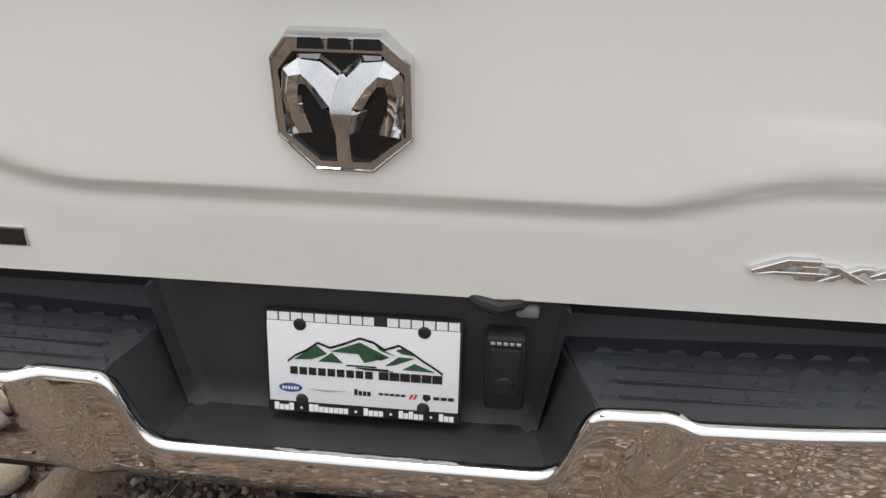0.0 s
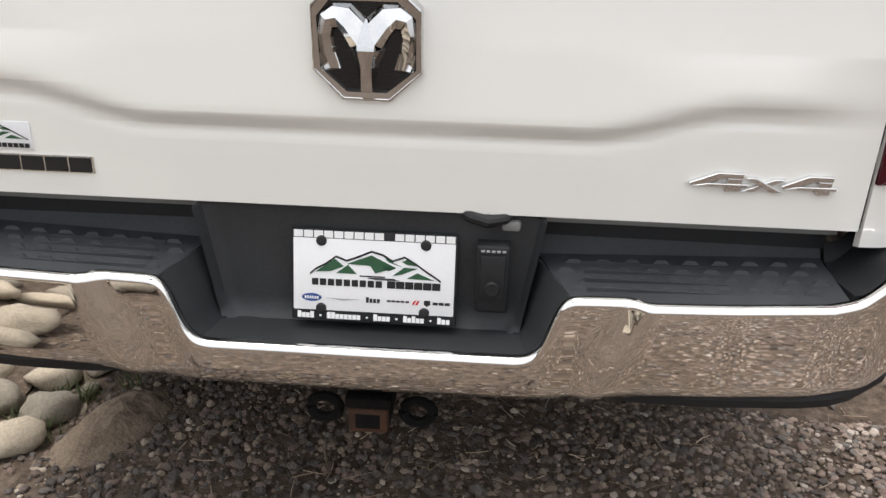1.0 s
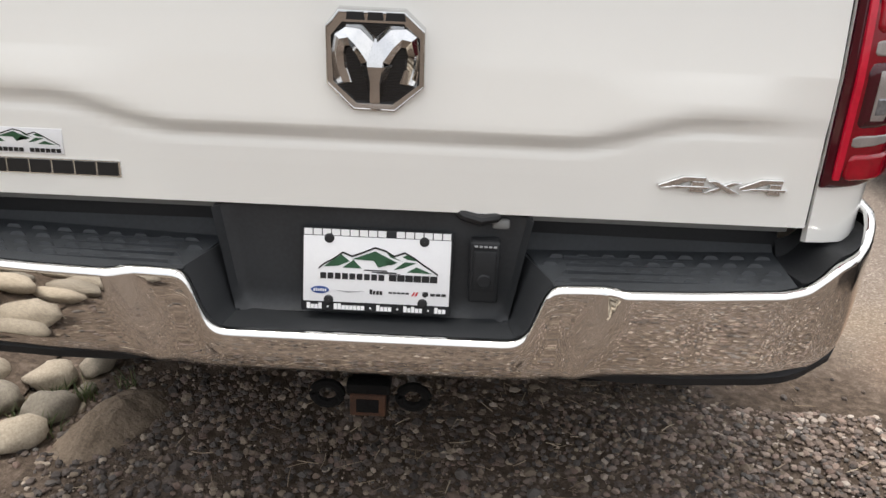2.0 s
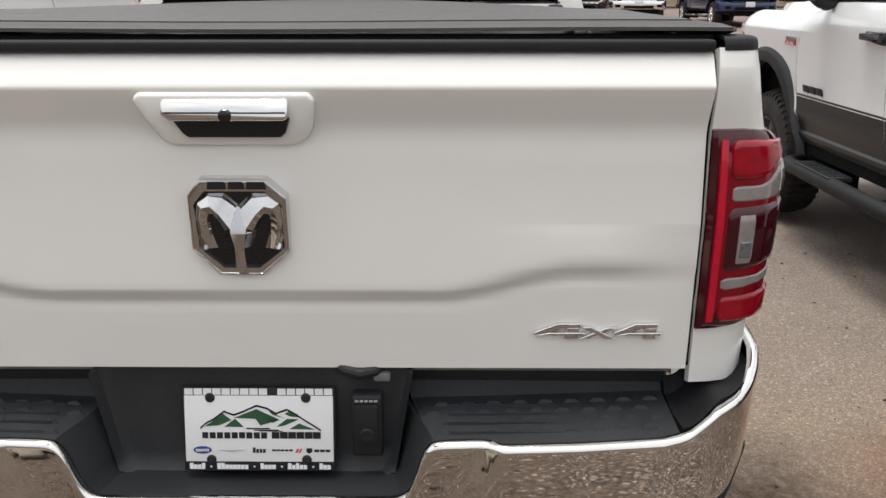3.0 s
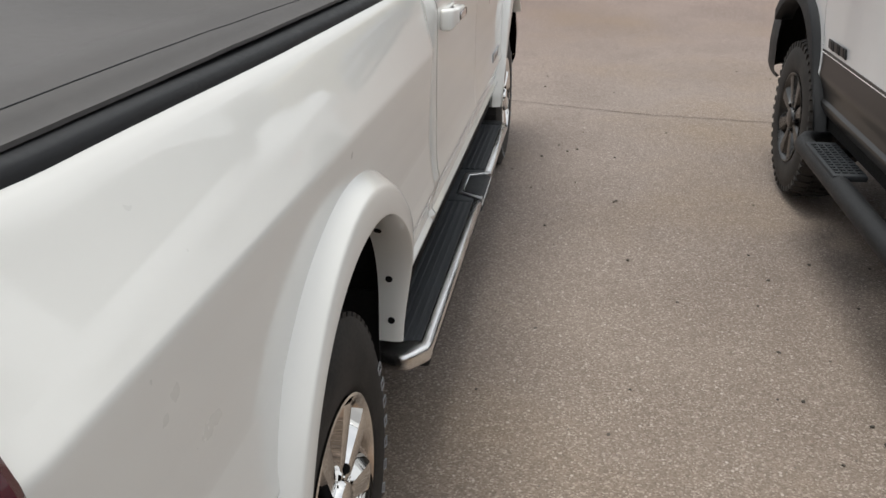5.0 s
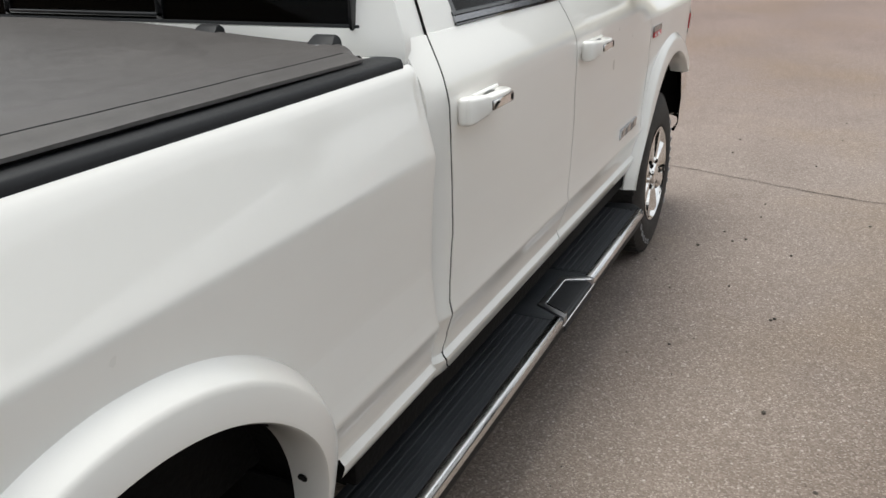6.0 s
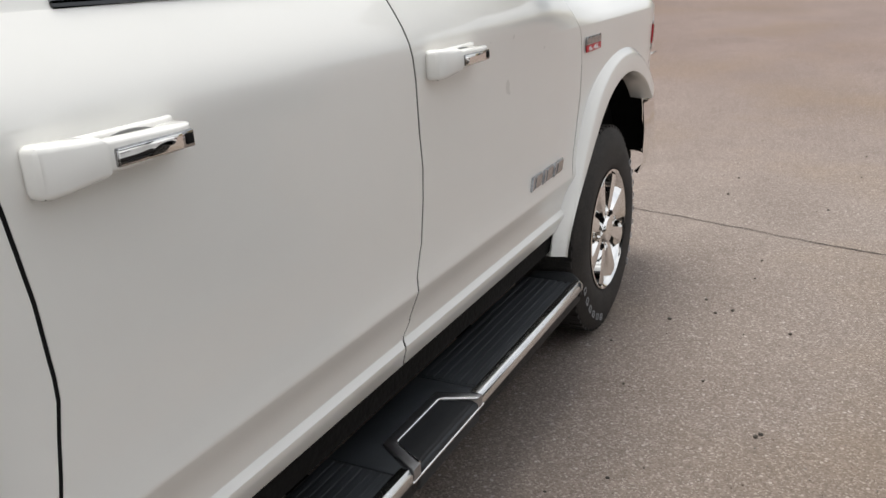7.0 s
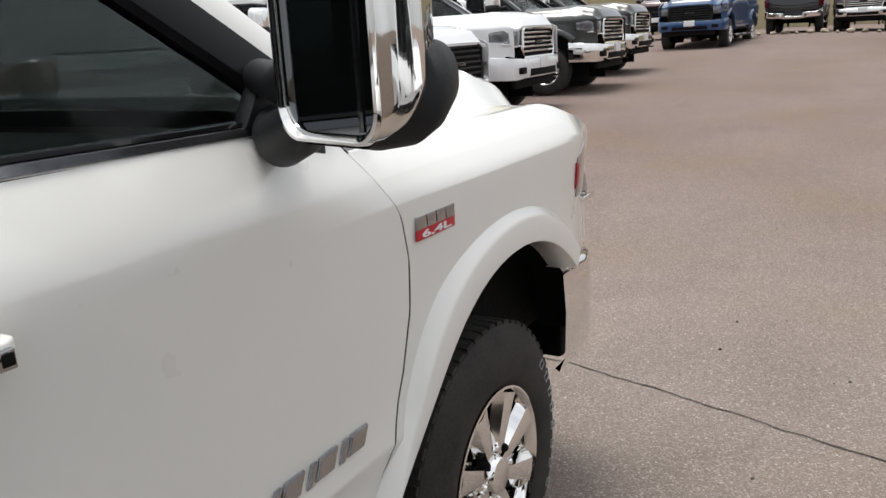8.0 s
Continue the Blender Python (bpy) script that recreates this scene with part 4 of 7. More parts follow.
    seat = part("rear_bench", box((-0.72, 2.42, 0.85), (0.72, 2.95, 1.02), 0.05, 3), SEAT, root)
    part("seat_back", box((-0.72, 2.32, 1.0), (0.72, 2.46, 1.56), 0.05, 3), SEAT, seat)
    ring = [(-0.42 + 0.185 * math.cos(a), 4.0 + 0.07 * math.sin(a), 1.24 + 0.172 * math.sin(a)) for a in np.linspace(0, 2 * math.pi, 29)]
    wheel_rim = part("steering_wheel", tube(ring, 0.015, 8), DASH, root)
    part("steering_spoke", tube([(-0.60, 4.0, 1.24), (-0.24, 4.0, 1.24)], 0.018, 8), DASH, wheel_rim)
    part("steering_column", tube([(-0.42, 4.0, 1.24), (-0.42, 4.14, 1.18)], 0.03, 8), DASH, wheel_rim)


def build_mirror(root, side, o):
    """A tall towing mirror: arm, housing shell, plated cap, bezel and glass."""
    arm = bmesh.new()
    add_tube(arm, [(side * 0.920, 4.18, 1.425), (side * 0.99, 4.12, 1.415), (side * 1.05, 4.09, 1.435), (side * 1.12, 4.05, 1.48)], [0.040, 0.047, 0.044, 0.04], 24)
    second = bmesh.new()
    add_tube(second, [(side * 0.910, 4.17, 1.51), (side * 1.00, 4.12, 1.50), (side * 1.12, 4.06, 1.52)], [0.03, 0.034, 0.04], 20)
    bmesh.ops.recalc_face_normals(arm, faces=arm.faces)
    arm = part("side_mirror", arm, PLASTIC, root, sharp=60)
    part("upper_arm", second, PLASTIC, arm, sharp=60)
    def loop(xa, ya, xb, yb, z0, z1, r, bow=0.0):
        """A rounded station of the housing between an inner and an outer place of the plan."""
        L = xb - xa
        pts = []
        for cx, cz, a0 in ((L - r, z1 - r, 0), (r, z1 - r, 90), (r, z0 + r, 180), (L - r, z0 + r, 270)):
            for k in range(13):
                a = radians(a0 + 7.5 * k)
                d = (cx + r * math.cos(a)) / L
                pts.append(Vector((side * (xa + L * d), ya + (yb - ya) * d - bow * 4 * d * (1 - d), cz + r * math.sin(a))))
        return pts

    def loft(loops, name, mat, parent, cap=(False, True), label="", sharp=40):
        bm = bmesh.new()
        rows = [[bm.verts.new(p) for p in lp] for lp in loops]
        n = len(rows[0])
        for p, q in zip(rows, rows[1:]):
            for k in range(n):
                bm.faces.new((p[k], p[(k + 1) % n], q[(k + 1) % n], q[k]))
        if cap[0]:
            bm.faces.new(rows[0])
        if cap[1]:
            bm.faces.new(rows[-1])
        bmesh.ops.recalc_face_normals(bm, faces=bm.faces)
        return part(name, bm, mat, parent, label, sharp)
    bright = CHROME if o["bright"] else GLOSSBLACK
    loft([loop(1.098, 4.010, 1.300, 3.945, 1.424, 1.752, 0.045), loop(1.092, 4.045, 1.336, 3.962, 1.418, 1.640, 0.080), loop(1.094, 4.070, 1.358, 3.986, 1.422, 1.565, 0.068), loop(1.100, 4.100, 1.358, 4.018, 1.434, 1.560, 0.060), loop(1.120, 4.140, 1.338, 4.075, 1.456, 1.555, 0.046), loop(1.160, 4.165, 1.300, 4.120, 1.480, 1.545, 0.030)], "housing", PLASTIC, arm, sharp=60)
    loft([loop(1.090, 4.004, 1.304, 3.934, 1.430, 1.756, 0.045), loop(1.086, 4.022, 1.326, 3.940, 1.434, 1.759, 0.050), loop(1.086, 4.040, 1.342, 3.952, 1.442, 1.760, 0.055), loop(1.088, 4.062, 1.348, 3.972, 1.452, 1.756, 0.060), loop(1.090, 4.110, 1.326, 4.035, 1.458, 1.742, 0.062), loop(1.110, 4.150, 1.284, 4.098, 1.475, 1.720, 0.060)], "plated_cap", bright, arm, (False, True), sharp=60)
    loft([loop(1.088, 4.010, 1.306, 3.938, 1.428, 1.757, 0.046), loop(1.090, 3.998, 1.304, 3.927, 1.430, 1.755, 0.045), loop(1.094, 3.995, 1.300, 3.926, 1.434, 1.751, 0.044), loop(1.101, 4.001, 1.294, 3.936, 1.440, 1.745, 0.040), loop(1.104, 4.010, 1.291, 3.947, 1.443, 1.742, 0.039)], "bezel", bright, arm, (False, False), sharp=50)
    loft([loop(1.103, 4.008, 1.292, 3.944, 1.442, 1.743, 0.038), loop(1.104, 4.012, 1.291, 3.948, 1.443, 1.742, 0.038)], "mirror_glass", MIRROR, arm, (True, True))
    part("glass_divider", tube([(side * 1.262, 3.9525, 1.446), (side * 1.262, 3.9525, 1.739)], 0.0035, 6), GLOSSBLACK, arm)


def build_tailgate(root, o):
    def face(x, z):
        lift = 0.048 * (smooth(0.36, 0.60, abs(x)))
        zz = z - lift * (1 - smooth(1.03, 1.13, z)) * smooth(0.86, 0.93, z)
        y = curve_at(GATE_Y, zz) if z < 1.1 else curve_at(GATE_Y, z)
        flat = curve_at([(0.815, 0.116), (0.90, 0.113), (1.10, 0.106)], min(z, 1.1))
        if z < 1.1:
            y += (flat - y) * 0.85 * smooth(0.64, 0.80, abs(x))
        return Vector((x, y, z))
    zs = np.unique(np.concatenate([np.linspace(0.818, 1.404, 44), [p[0] for p in GATE_Y if p[0] > 0.82]]))
    gate = part("tailgate", panel(face, np.linspace(-0.8155, 0.8155, 66), zs, (0, 0.030, 0), None, False), o["paint"], root, "white tailgate with a creased lower panel", sharp=45)
    for side in (1, -1):
        bm = bmesh.new()
        add_grid(bm, lambda z, k: Vector((side * k, max(curve_at(GATE_Y, z), curve_at(CORNER_Y, z)) + 0.010, z)), np.linspace(0.82, 1.40, 40), [0.8150, 0.8264])
        part("panel_gap", bm, DARK, root)
    part("inner_panel", box((-0.815, 0.15, 0.83), (0.815, 0.17, 1.38), 0.004), DARK, gate)
    if not o["detail"]:
        return gate
    # handle bezel
    outline = [(-0.160, 1.322), (-0.150, 1.334), (0.138, 1.334), (0.148, 1.322), (0.140, 1.272), (0.128, 1.252), (0.108, 1.241), (-0.106, 1.241), (-0.122, 1.250), (-0.140, 1.284)]
    bm = prism(outline, "y", 0.0830, 0.125, 0.0075, 3)
    for v in bm.verts:
        v.co.y += 0.022 * smooth(1.31, 1.25, v.co.z)
    part("handle_bezel", bm, o["paint"], gate, sharp=50)
    bm = prism([(-0.094, 1.291), (0.104, 1.291), (0.094, 1.264), (0.086, 1.257), (-0.072, 1.257), (-0.080, 1.264)], "y", 0.0815, 0.10, 0.002)
    for v in bm.verts:
        v.co.y += 0.014 * smooth(1.29, 1.25, v.co.z)
    part("hand_recess", bm, INKBLACK, gate)
    bm = prism([(-0.106, 1.324), (0.102, 1.324), (0.105, 1.320), (0.103, 1.294), (0.098, 1.288), (-0.094, 1.288), (-0.108, 1.297), (-0.109, 1.320)], "y", 0.070, 0.088, 0.004, 3)
    for v in bm.verts:
        v.co.y += 0.010 * smooth(1.305, 1.328, v.co.z)
    part("tailgate_handle", bm, CHROME, gate, "chrome tailgate pull handle")
    part("handle_groove", box((-0.103, 0.0688, 1.3005), (0.100, 0.073, 1.3035), 0.001), GLOSSBLACK, gate)
    cam_bm = lathe([(0.066, 0.0003), (0.066, 0.005), (0.067, 0.010), (0.072, 0.012), (0.084, 0.013)], (-0.001, 0, 1.2965), 20, "y")
    part("camera_lens", cam_bm, GLOSSBLACK, gate, "small round reversing camera lens")
    # shield emblem
    def em(px, py):
        return (-0.082 + (px - 84) * 0.00033, 1.187 - (py - 66) * 0.000336)
    outer = [(150, 66), (500, 68), (607, 160), (611, 455), (457, 592), (226, 587), (84, 446), (82, 150)]
    inner = [(172, 138), (492, 138), (578, 212), (580, 440), (440, 548), (250, 548), (124, 440), (112, 208)]
    def towards(p, q, k):
        return em(p[0] + (q[0] - p[0]) * k, p[1] + (q[1] - p[1]) * k)
    bm = bmesh.new()
    loops = []
    for k, y in ((-0.04, 0.112), (0.0, 0.096), (0.12, 0.0875), (0.26, 0.0870), (0.34, 0.0895), (0.96, 0.0905), (1.0, 0.0970)):
        loops.append([bm.verts.new((towards(p, q, k)[0], y, towards(p, q, k)[1])) for p, q in zip(outer, inner)])
    for p, q in zip(loops, loops[1:]):
        for k in range(8):
            bm.faces.new((p[k], p[(k + 1) % 8], q[(k + 1) % 8], q[k]))
    bmesh.ops.recalc_face_normals(bm, faces=bm.faces)
    part("emblem_ring", bm, EMBLEMCHROME, gate, "chrome eight-sided emblem frame", sharp=14)
    part("emblem_back", prism([towards(p, q, 0.99) for p, q in zip(outer, inner)], "y", 0.0965, 0.112), INKBLACK, gate)
    bm = bmesh.new()
    for k in range(48):
        py = 146 + 8.2 * k
        a = 120 + max(0, 205 - py) * 0.85 + max(0, py - 442) * 1.2
        add_box(bm, (em(a, py)[0], 0.0958, em(a, py + 4)[1]), (em(692 - a, py)[0], 0.0968, em(a, py)[1]))
    part("emblem_rib", bm, GLOSSBLACK, gate, sharp=0)
    edge_out = [(345, 208), (272, 146), (185, 148), (125, 195), (108, 285), (118, 375), (130, 458)]
    crest = [(305, 325), (250, 250), (205, 208), (158, 218), (140, 285), (150, 370), (172, 440)]
    edge_in = [(262, 345), (240, 300), (215, 265), (195, 265), (188, 300), (195, 370), (220, 445)]
    rise = [0.0775, 0.0785, 0.0795, 0.0810, 0.0830, 0.0850, 0.0885]
    for sgn in (1, -1):
        bm = bmesh.new()
        rows = []
        for o_, c_, i_, y in zip(edge_out, crest, edge_in, rise):
            row = []
            for (px, py), yy in ((o_, 0.0960), ((o_[0] * 0.8 + c_[0] * 0.2, o_[1] * 0.8 + c_[1] * 0.2), y + 0.0085), (c_, y), ((i_[0] * 0.75 + c_[0] * 0.25, i_[1] * 0.75 + c_[1] * 0.25), y + 0.0065), (i_, 0.0960)):
                x, z = em(px if sgn > 0 else 694 - px, py)
                row.append(bm.verts.new((x, yy, z)))
            rows.append(row)
        for p, q in zip(rows, rows[1:]):
            for k in range(4):
                bm.faces.new((p[k], p[k + 1], q[k + 1], q[k]))
        bm.faces.new(rows[-1])
        bmesh.ops.recalc_face_normals(bm, faces=bm.faces)
        part("emblem_arch", bm, EMBLEMCHROME, gate, sharp=12)
    bm = bmesh.new()
    rows = []
    for py, wide, crown, yf in ((212, 10, 4, 0.0885), (325, 60, 42, 0.0775), (352, 90, 40, 0.0760), (430, 54, 25, 0.0790), (540, 33, 27, 0.0825), (550, 31, 25, 0.0900)):
        rows.append([bm.verts.new((em(347 + k, py)[0], y, em(0, py)[1])) for k, y in ((-wide, 0.0962), (-crown, yf), (crown, yf), (wide, 0.0962))])
    for p, q in zip(rows, rows[1:]):
        for k in range(3):
            bm.faces.new((p[k], p[k + 1], q[k + 1], q[k]))
    bm.faces.new(rows[0]), bm.faces.new(rows[-1])
    bmesh.ops.recalc_face_normals(bm, faces=bm.faces)
    part("emblem_wedge", bm, EMBLEMCHROME, gate, sharp=8)
    for a, b_ in ((192, 290), (303, 388), (397, 502)):
        part("emblem_bar", prism([em(a, 122), em(b_, 122), em(b_ - 6, 82), em(a + 6, 82)], "y", 0.0868, 0.090), INKBLACK, gate, sharp=0)
    # drive badge
    def spot(px, py):
        return (0.511 + px * 0.000353, 0.9305 - py * 0.000343)
    bm = bmesh.new()
    strokes = [([(298, 72), (348, 72), (478, 141), (424, 141)], 0.1035), ([(432, 76), (487, 76), (336, 141), (284, 141)], 0.1045)]
    for off in (0, 398):
        strokes += [([(45, 106), (172, 53), (292, 53), (287, 79), (204, 79), (140, 104), (60, 121)], 0.1038), ([(222, 79), (287, 79), (280, 142), (209, 142)], 0.1042), ([(56, 119), (130, 105), (320, 104), (302, 121)], 0.1030)]
        if off:
            strokes[-3:] = [([(a * 0.94 + off + 22, b_) for a, b_ in o_], y) for o_, y in strokes[-3:]]
    for o_, y in strokes:
        piece = prism([spot(a, b_) for a, b_ in o_], "y", y, 0.1165, 0.0009, 1)
        keep = {v: bm.verts.new(v.co) for v in piece.verts}
        for f in piece.faces:
            bm.faces.new([keep[v] for v in f.verts])
        piece.free()
    part("drive_badge", bm, POLISHED, gate, "raised silver 4x4 badge", sharp=20)
    # trim badge and decal
    part("trim_badge_rim", bars("BBBBBBB", -0.772, -0.472, 0.860, 0.8905, 0.1145, 0.003, 0.99), POLISHED, gate, sharp=0)
    part("trim_badge", bars("BBBBBBB", -0.771, -0.475, 0.8625, 0.888, 0.1125, 0.003, 0.90), INKBLACK, gate, "black raised bars in place of a trim name", sharp=0)
    part("decal", box((-0.745, 0.1105, 0.899), (-0.575, 0.1145, 0.947), 0.001), PLATEWHITE, gate)
    mountains(gate, -0.740, -0.580, 0.917, 0.946, 0.1099)
    part("decal_bar", bars("BBBBBBBBB BBBBBB", -0.738, -0.579, 0.902, 0.9095, 0.1103, 0.001, 0.8), INKBLACK, gate, sharp=0)
    return gate


def mountains(own, x0, x1, z0, z1, y):
    """A printed mountain range: ridge line and green slopes."""
    W, H = x1 - x0, z1 - z0
    ridge = [(0.0, 0.08), (0.05, 0.28), (0.12, 0.46), (0.20, 0.74), (0.28, 0.60), (0.36, 0.74), (0.47, 0.97), (0.56, 0.86), (0.63, 0.66), (0.72, 0.82), (0.80, 0.62), (0.88, 0.36), (0.93, 0.22), (1.0, 0.0)]
    bm = bmesh.new()
    up, down = [], []
    for k, h in ridge:
        up.append((bm.verts.new((x0 + k * W, y, z0 + h * H))))
        down.append((bm.verts.new((x0 + k * W, y, z0 + (h - 0.075) * H))))
    for i in range(len(ridge) - 1):
        bm.faces.new((up[i], up[i + 1], down[i + 1], down[i]))
    bmesh.ops.solidify(bm, geom=list(bm.faces), thickness=-0.0006)
    part("ridge_line", bm, INKBLACK, own, sharp=0)
    slopes = [[(0.04, 0.12), (0.19, 0.62), (0.26, 0.36), (0.16, 0.16)], [(0.20, 0.10), (0.29, 0.42), (0.36, 0.10)], [(0.28, 0.45), (0.47, 0.80), (0.66, 0.38), (0.60, 0.26), (0.55, 0.45), (0.50, 0.16), (0.46, 0.42)], [(0.70, 0.62), (0.75, 0.72), (0.82, 0.48), (0.74, 0.52)], [(0.63, 0.10), (0.72, 0.42), (0.82, 0.40), (0.70, 0.16)], [(0.74, 0.02), (0.82, 0.24), (0.95, 0.0)], [(0.56, 0.80), (0.63, 0.58), (0.70, 0.44), (0.60, 0.58)]]
    for s in slopes:
        bm = bmesh.new()
        f = bm.faces.new([bm.verts.new((x0 + a * W, y, z0 + b_ * H)) for a, b_ in s])
        bmesh.ops.triangulate(bm, faces=[f])
        bmesh.ops.solidify(bm, geom=list(bm.faces), thickness=-0.0006)
        part("green_slope", bm, INKGREEN, own, sharp=0)


def build_tail_light(root, side, o):
    fs = mirrored(bed_surface, side)
    flip = side < 0
    low = lambda u: 0.902 + 0.0016 * u * u * 0.55
    high = lambda u: 1.268 - 0.020 * smooth(1.5, 6.4, u)
    lamp = part("tail_light", patch(fs, 0.0, 6.2, low, high, 30, 26, 0.016, 0.03, flip=flip, inset=0.008), MIDRED, root, "red tail light with clear strips")
    if not o["detail"]:
        return
    def q(nm, m, u0, u1, v0, v1, off, lb="", soft=0.012, crown=0.004):
        """A lens piece with rounded corners."""
        a = v0 if callable(v0) else (lambda u: v0)
        b_ = v1 if callable(v1) else (lambda u: v1)
        wide = u1 - u0

        def shrink(u):
            k = min(1.0, min(u - u0, u1 - u) / (wide * 0.09))
            return soft * (1 - math.sqrt(max(0.0, 1 - (1 - k) ** 2)))
        return part(nm, patch(fs, u0, u1, lambda u: a(u) + shrink(u), lambda u: b_(u) - shrink(u), 34, 12, off, 0.008, flip=flip, inset=crown), m, lamp, lb, 60)
    ease = lambda u: 0.016 * smooth(1.5, 6.0, u)
    q("inner_lens", REDLENS, 0.24, 5.85, lambda u: low(u) + 0.016, lambda u: high(u) - 0.020, 0.0175)
    q("light_tube", TUBERED, 0.36, 0.72, 0.920, 1.250, 0.0225, "bright red light tube", 0.003, 0.002)
    q("upper_block", BRIGHTRED, 0.92, 5.35, lambda u: 1.180 + 0.030 * smooth(2.4, 4.6, u), lambda u: 1.249 - ease(u), 0.0230, "", 0.010, 0.006)
    q("clear_strip", CLEARLENS, 1.02, 5.4, lambda u: 1.142 + 0.006 * smooth(3, 5.5, u), lambda u: 1.169 + 0.030 * smooth(2.4, 4.6, u), 0.0200, "clear frosted strip", 0.005, 0.002)
    q("centre_panel", DEEPRED, 0.90, 5.7, lambda u: 1.011 + 0.002 * u, lambda u: 1.133 + 0.001 * u, 0.0225, "", 0.012, 0.007)
    q("reversing_lamp", CLEARLENS, 1.46, 2.22, 1.031, 1.118, 0.0245, "clear reversing lamp", 0.006, 0.002)
    q("reversing_bulb", LAMPGLASS, 1.60, 2.06, 1.040, 1.074, 0.0256, "", 0.006, 0.003)
    q("lower_clear_strip", CLEARLENS, 0.95, 5.4, lambda u: 0.977 + 0.003 * u, lambda u: 1.003 + 0.012 * smooth(3, 5.5, u), 0.0200, "clear frosted strip", 0.005, 0.002)
    q("lower_block", BRIGHTRED, 0.90, 5.2, lambda u: 0.918 + 0.005 * max(0, u - 3.0), lambda u: 0.968, 0.0225, "", 0.010, 0.006)


def build_bumper(root, o):
    top_t = [(0, 0.604), (0.262, 0.604), (0.280, 0.607), (0.293, 0.616), (0.303, 0.630), (0.322, 0.690), (0.330, 0.708), (0.340, 0.718), (0.356, 0.722), (0.76, 0.735), (0.80, 0.744), (0.828, 0.766), (0.85, 0.783), (0.89, 0.793), (0.935, 0.805), (0.955, 0.822), (0.966, 0.838), (0.975, 0.845), (0.99, 0.848)]
    bot_t = [(0, 0.508), (0.30, 0.510), (0.34, 0.514), (0.38, 0.524), (0.42, 0.536), (0.46, 0.541), (0.75, 0.552), (0.86, 0.568), (0.93, 0.600), (0.965, 0.640), (0.985, 0.68), (0.99, 0.69)]
    plan_t = [(0, 0.0), (0.60, 0.002), (0.76, 0.012), (0.84, 0.028), (0.90, 0.055), (0.935, 0.09), (0.958, 0.13), (0.972, 0.175), (0.982, 0.25), (0.988, 0.34), (0.99, 0.42)]
    xs = []
    for k in list(np.linspace(0, 0.255, 10)) + list(np.linspace(0.262, 0.36, 26)) + list(np.linspace(0.375, 0.48, 12)) + list(np.linspace(0.5, 0.78, 12)) + list(np.linspace(0.79, 0.99, 34)):
        xs.append(float(k))
    full = [-k for k in reversed(xs[1:])] + xs
    def blur(t, k, w=0.012):
        return sum(curve_at(t, abs(k) + d * w) for d in (-1, -0.5, 0, 0.5, 1)) / 5 if abs(k) < 0.95 else curve_at(t, abs(k))
    def shell(x):
        a = abs(x)
        zt, zb, y0 = blur(top_t, x, 0.007), blur(bot_t, x, 0.02), blur(plan_t, x, 0.01)
        # outward direction in plan, for the corner
        s = smooth(0.86, 0.975, a)
        ox, oy = s * (1 if x > 0 else -1), -(1 - s)
        pts = []
        for k, (d, z) in enumerate(((-0.024, zt - 0.006), (-0.019, zt), (-0.009, zt - 0.0006), (-0.003, zt - 0.004), (-0.0004, zt - 0.009), (0.000, zt - 0.014), (-0.0008, zt - 0.05), (-0.004, 0.5 * (zt + zb)), (-0.010, zb + 0.035), (-0.016, zb + 0.014), (-0.024, zb + 0.003), (-0.05, zb))):
            tall = (z - zb) / max(1e-4, zt - zb)
            a1 = 0.355 + 0.075 * smooth(0.0, 1.0, tall)
            yy = y0 - 0.021 * smooth(a1, a1 + 0.045, a) * (1 - smooth(0.84, 0.97, a))
            pts.append(Vector((x + ox * d, yy + oy * d, z)))
        return pts
    bm = bmesh.new()
    rows = [[bm.verts.new(p) for p in shell(x)] for x in full]
    for p, q in zip(rows, rows[1:]):
        for k in range(len(p) - 1):
            bm.faces.new((p[k], q[k], q[k + 1], p[k + 1]))
    bumper = part("rear_bumper", bm, CHROME if o["bright"] else PLASTIC, root, "chrome rear step bumper", sharp=60)
    # step pads on both sides of the plate recess
    for side in (1, -1):
        def pad(u, v):
            x = 0.347 + 0.443 * u - 0.055 * v * (1 - u)
            y = 0.004 + 0.184 * v
            z = 0.717 + 0.014 * u + 0.012 * v + 0.010 * smooth(0.87, 0.93, v) + 0.024 * smooth(0.93, 1.0, v)
            return Vector((side * x, y + 0.008 * u, z))
        step = part("step_pad", panel(pad, np.linspace(0, 1, 24), np.linspace(0, 1, 18), (0, 0.0, -0.05), None, side < 0), PADMAT, root, "black rubber step pad with raised bumps")
        bm = bmesh.new()
        for r_ in range(4):
            for k in range(9):
                u = 0.055 + 0.104 * (k + 0.5 * (r_ % 2))
                v = 0.20 + 0.175 * r_
                if u > 0.95:
                    continue
                p = pad(u, v)
                made = []
                for j in range(9):
                    a = math.pi * j / 8
                    made.append(bm.verts.new((p.x + 0.0165 * math.cos(a) * side, p.y + 0.0140 * math.sin(a) - 0.004, p.z - 0.001)))
                top = [bm.verts.new((p.x + 0.0085 * math.cos(math.pi * j / 8) * side, p.y + 0.0075 * math.sin(math.pi * j / 8) - 0.002, p.z + 0.0065)) for j in range(9)]
                for j in range(8):
                    bm.faces.new((made[j], made[j + 1], top[j + 1], top[j]))
                bm.faces.new(top), bm.faces.new((made[0], top[0], top[8], made[8]))
            y0 = pad(0.5, 0.165 + 0.165 * r_)
            add_box(bm, (min(side * 0.372, side * 0.770), y0.y, y0.z - 0.010), (max(side * 0.372, side * 0.770), y0.y + 0.0025, y0.z + 0.0022))
        bmesh.ops.recalc_face_normals(bm, faces=bm.faces)
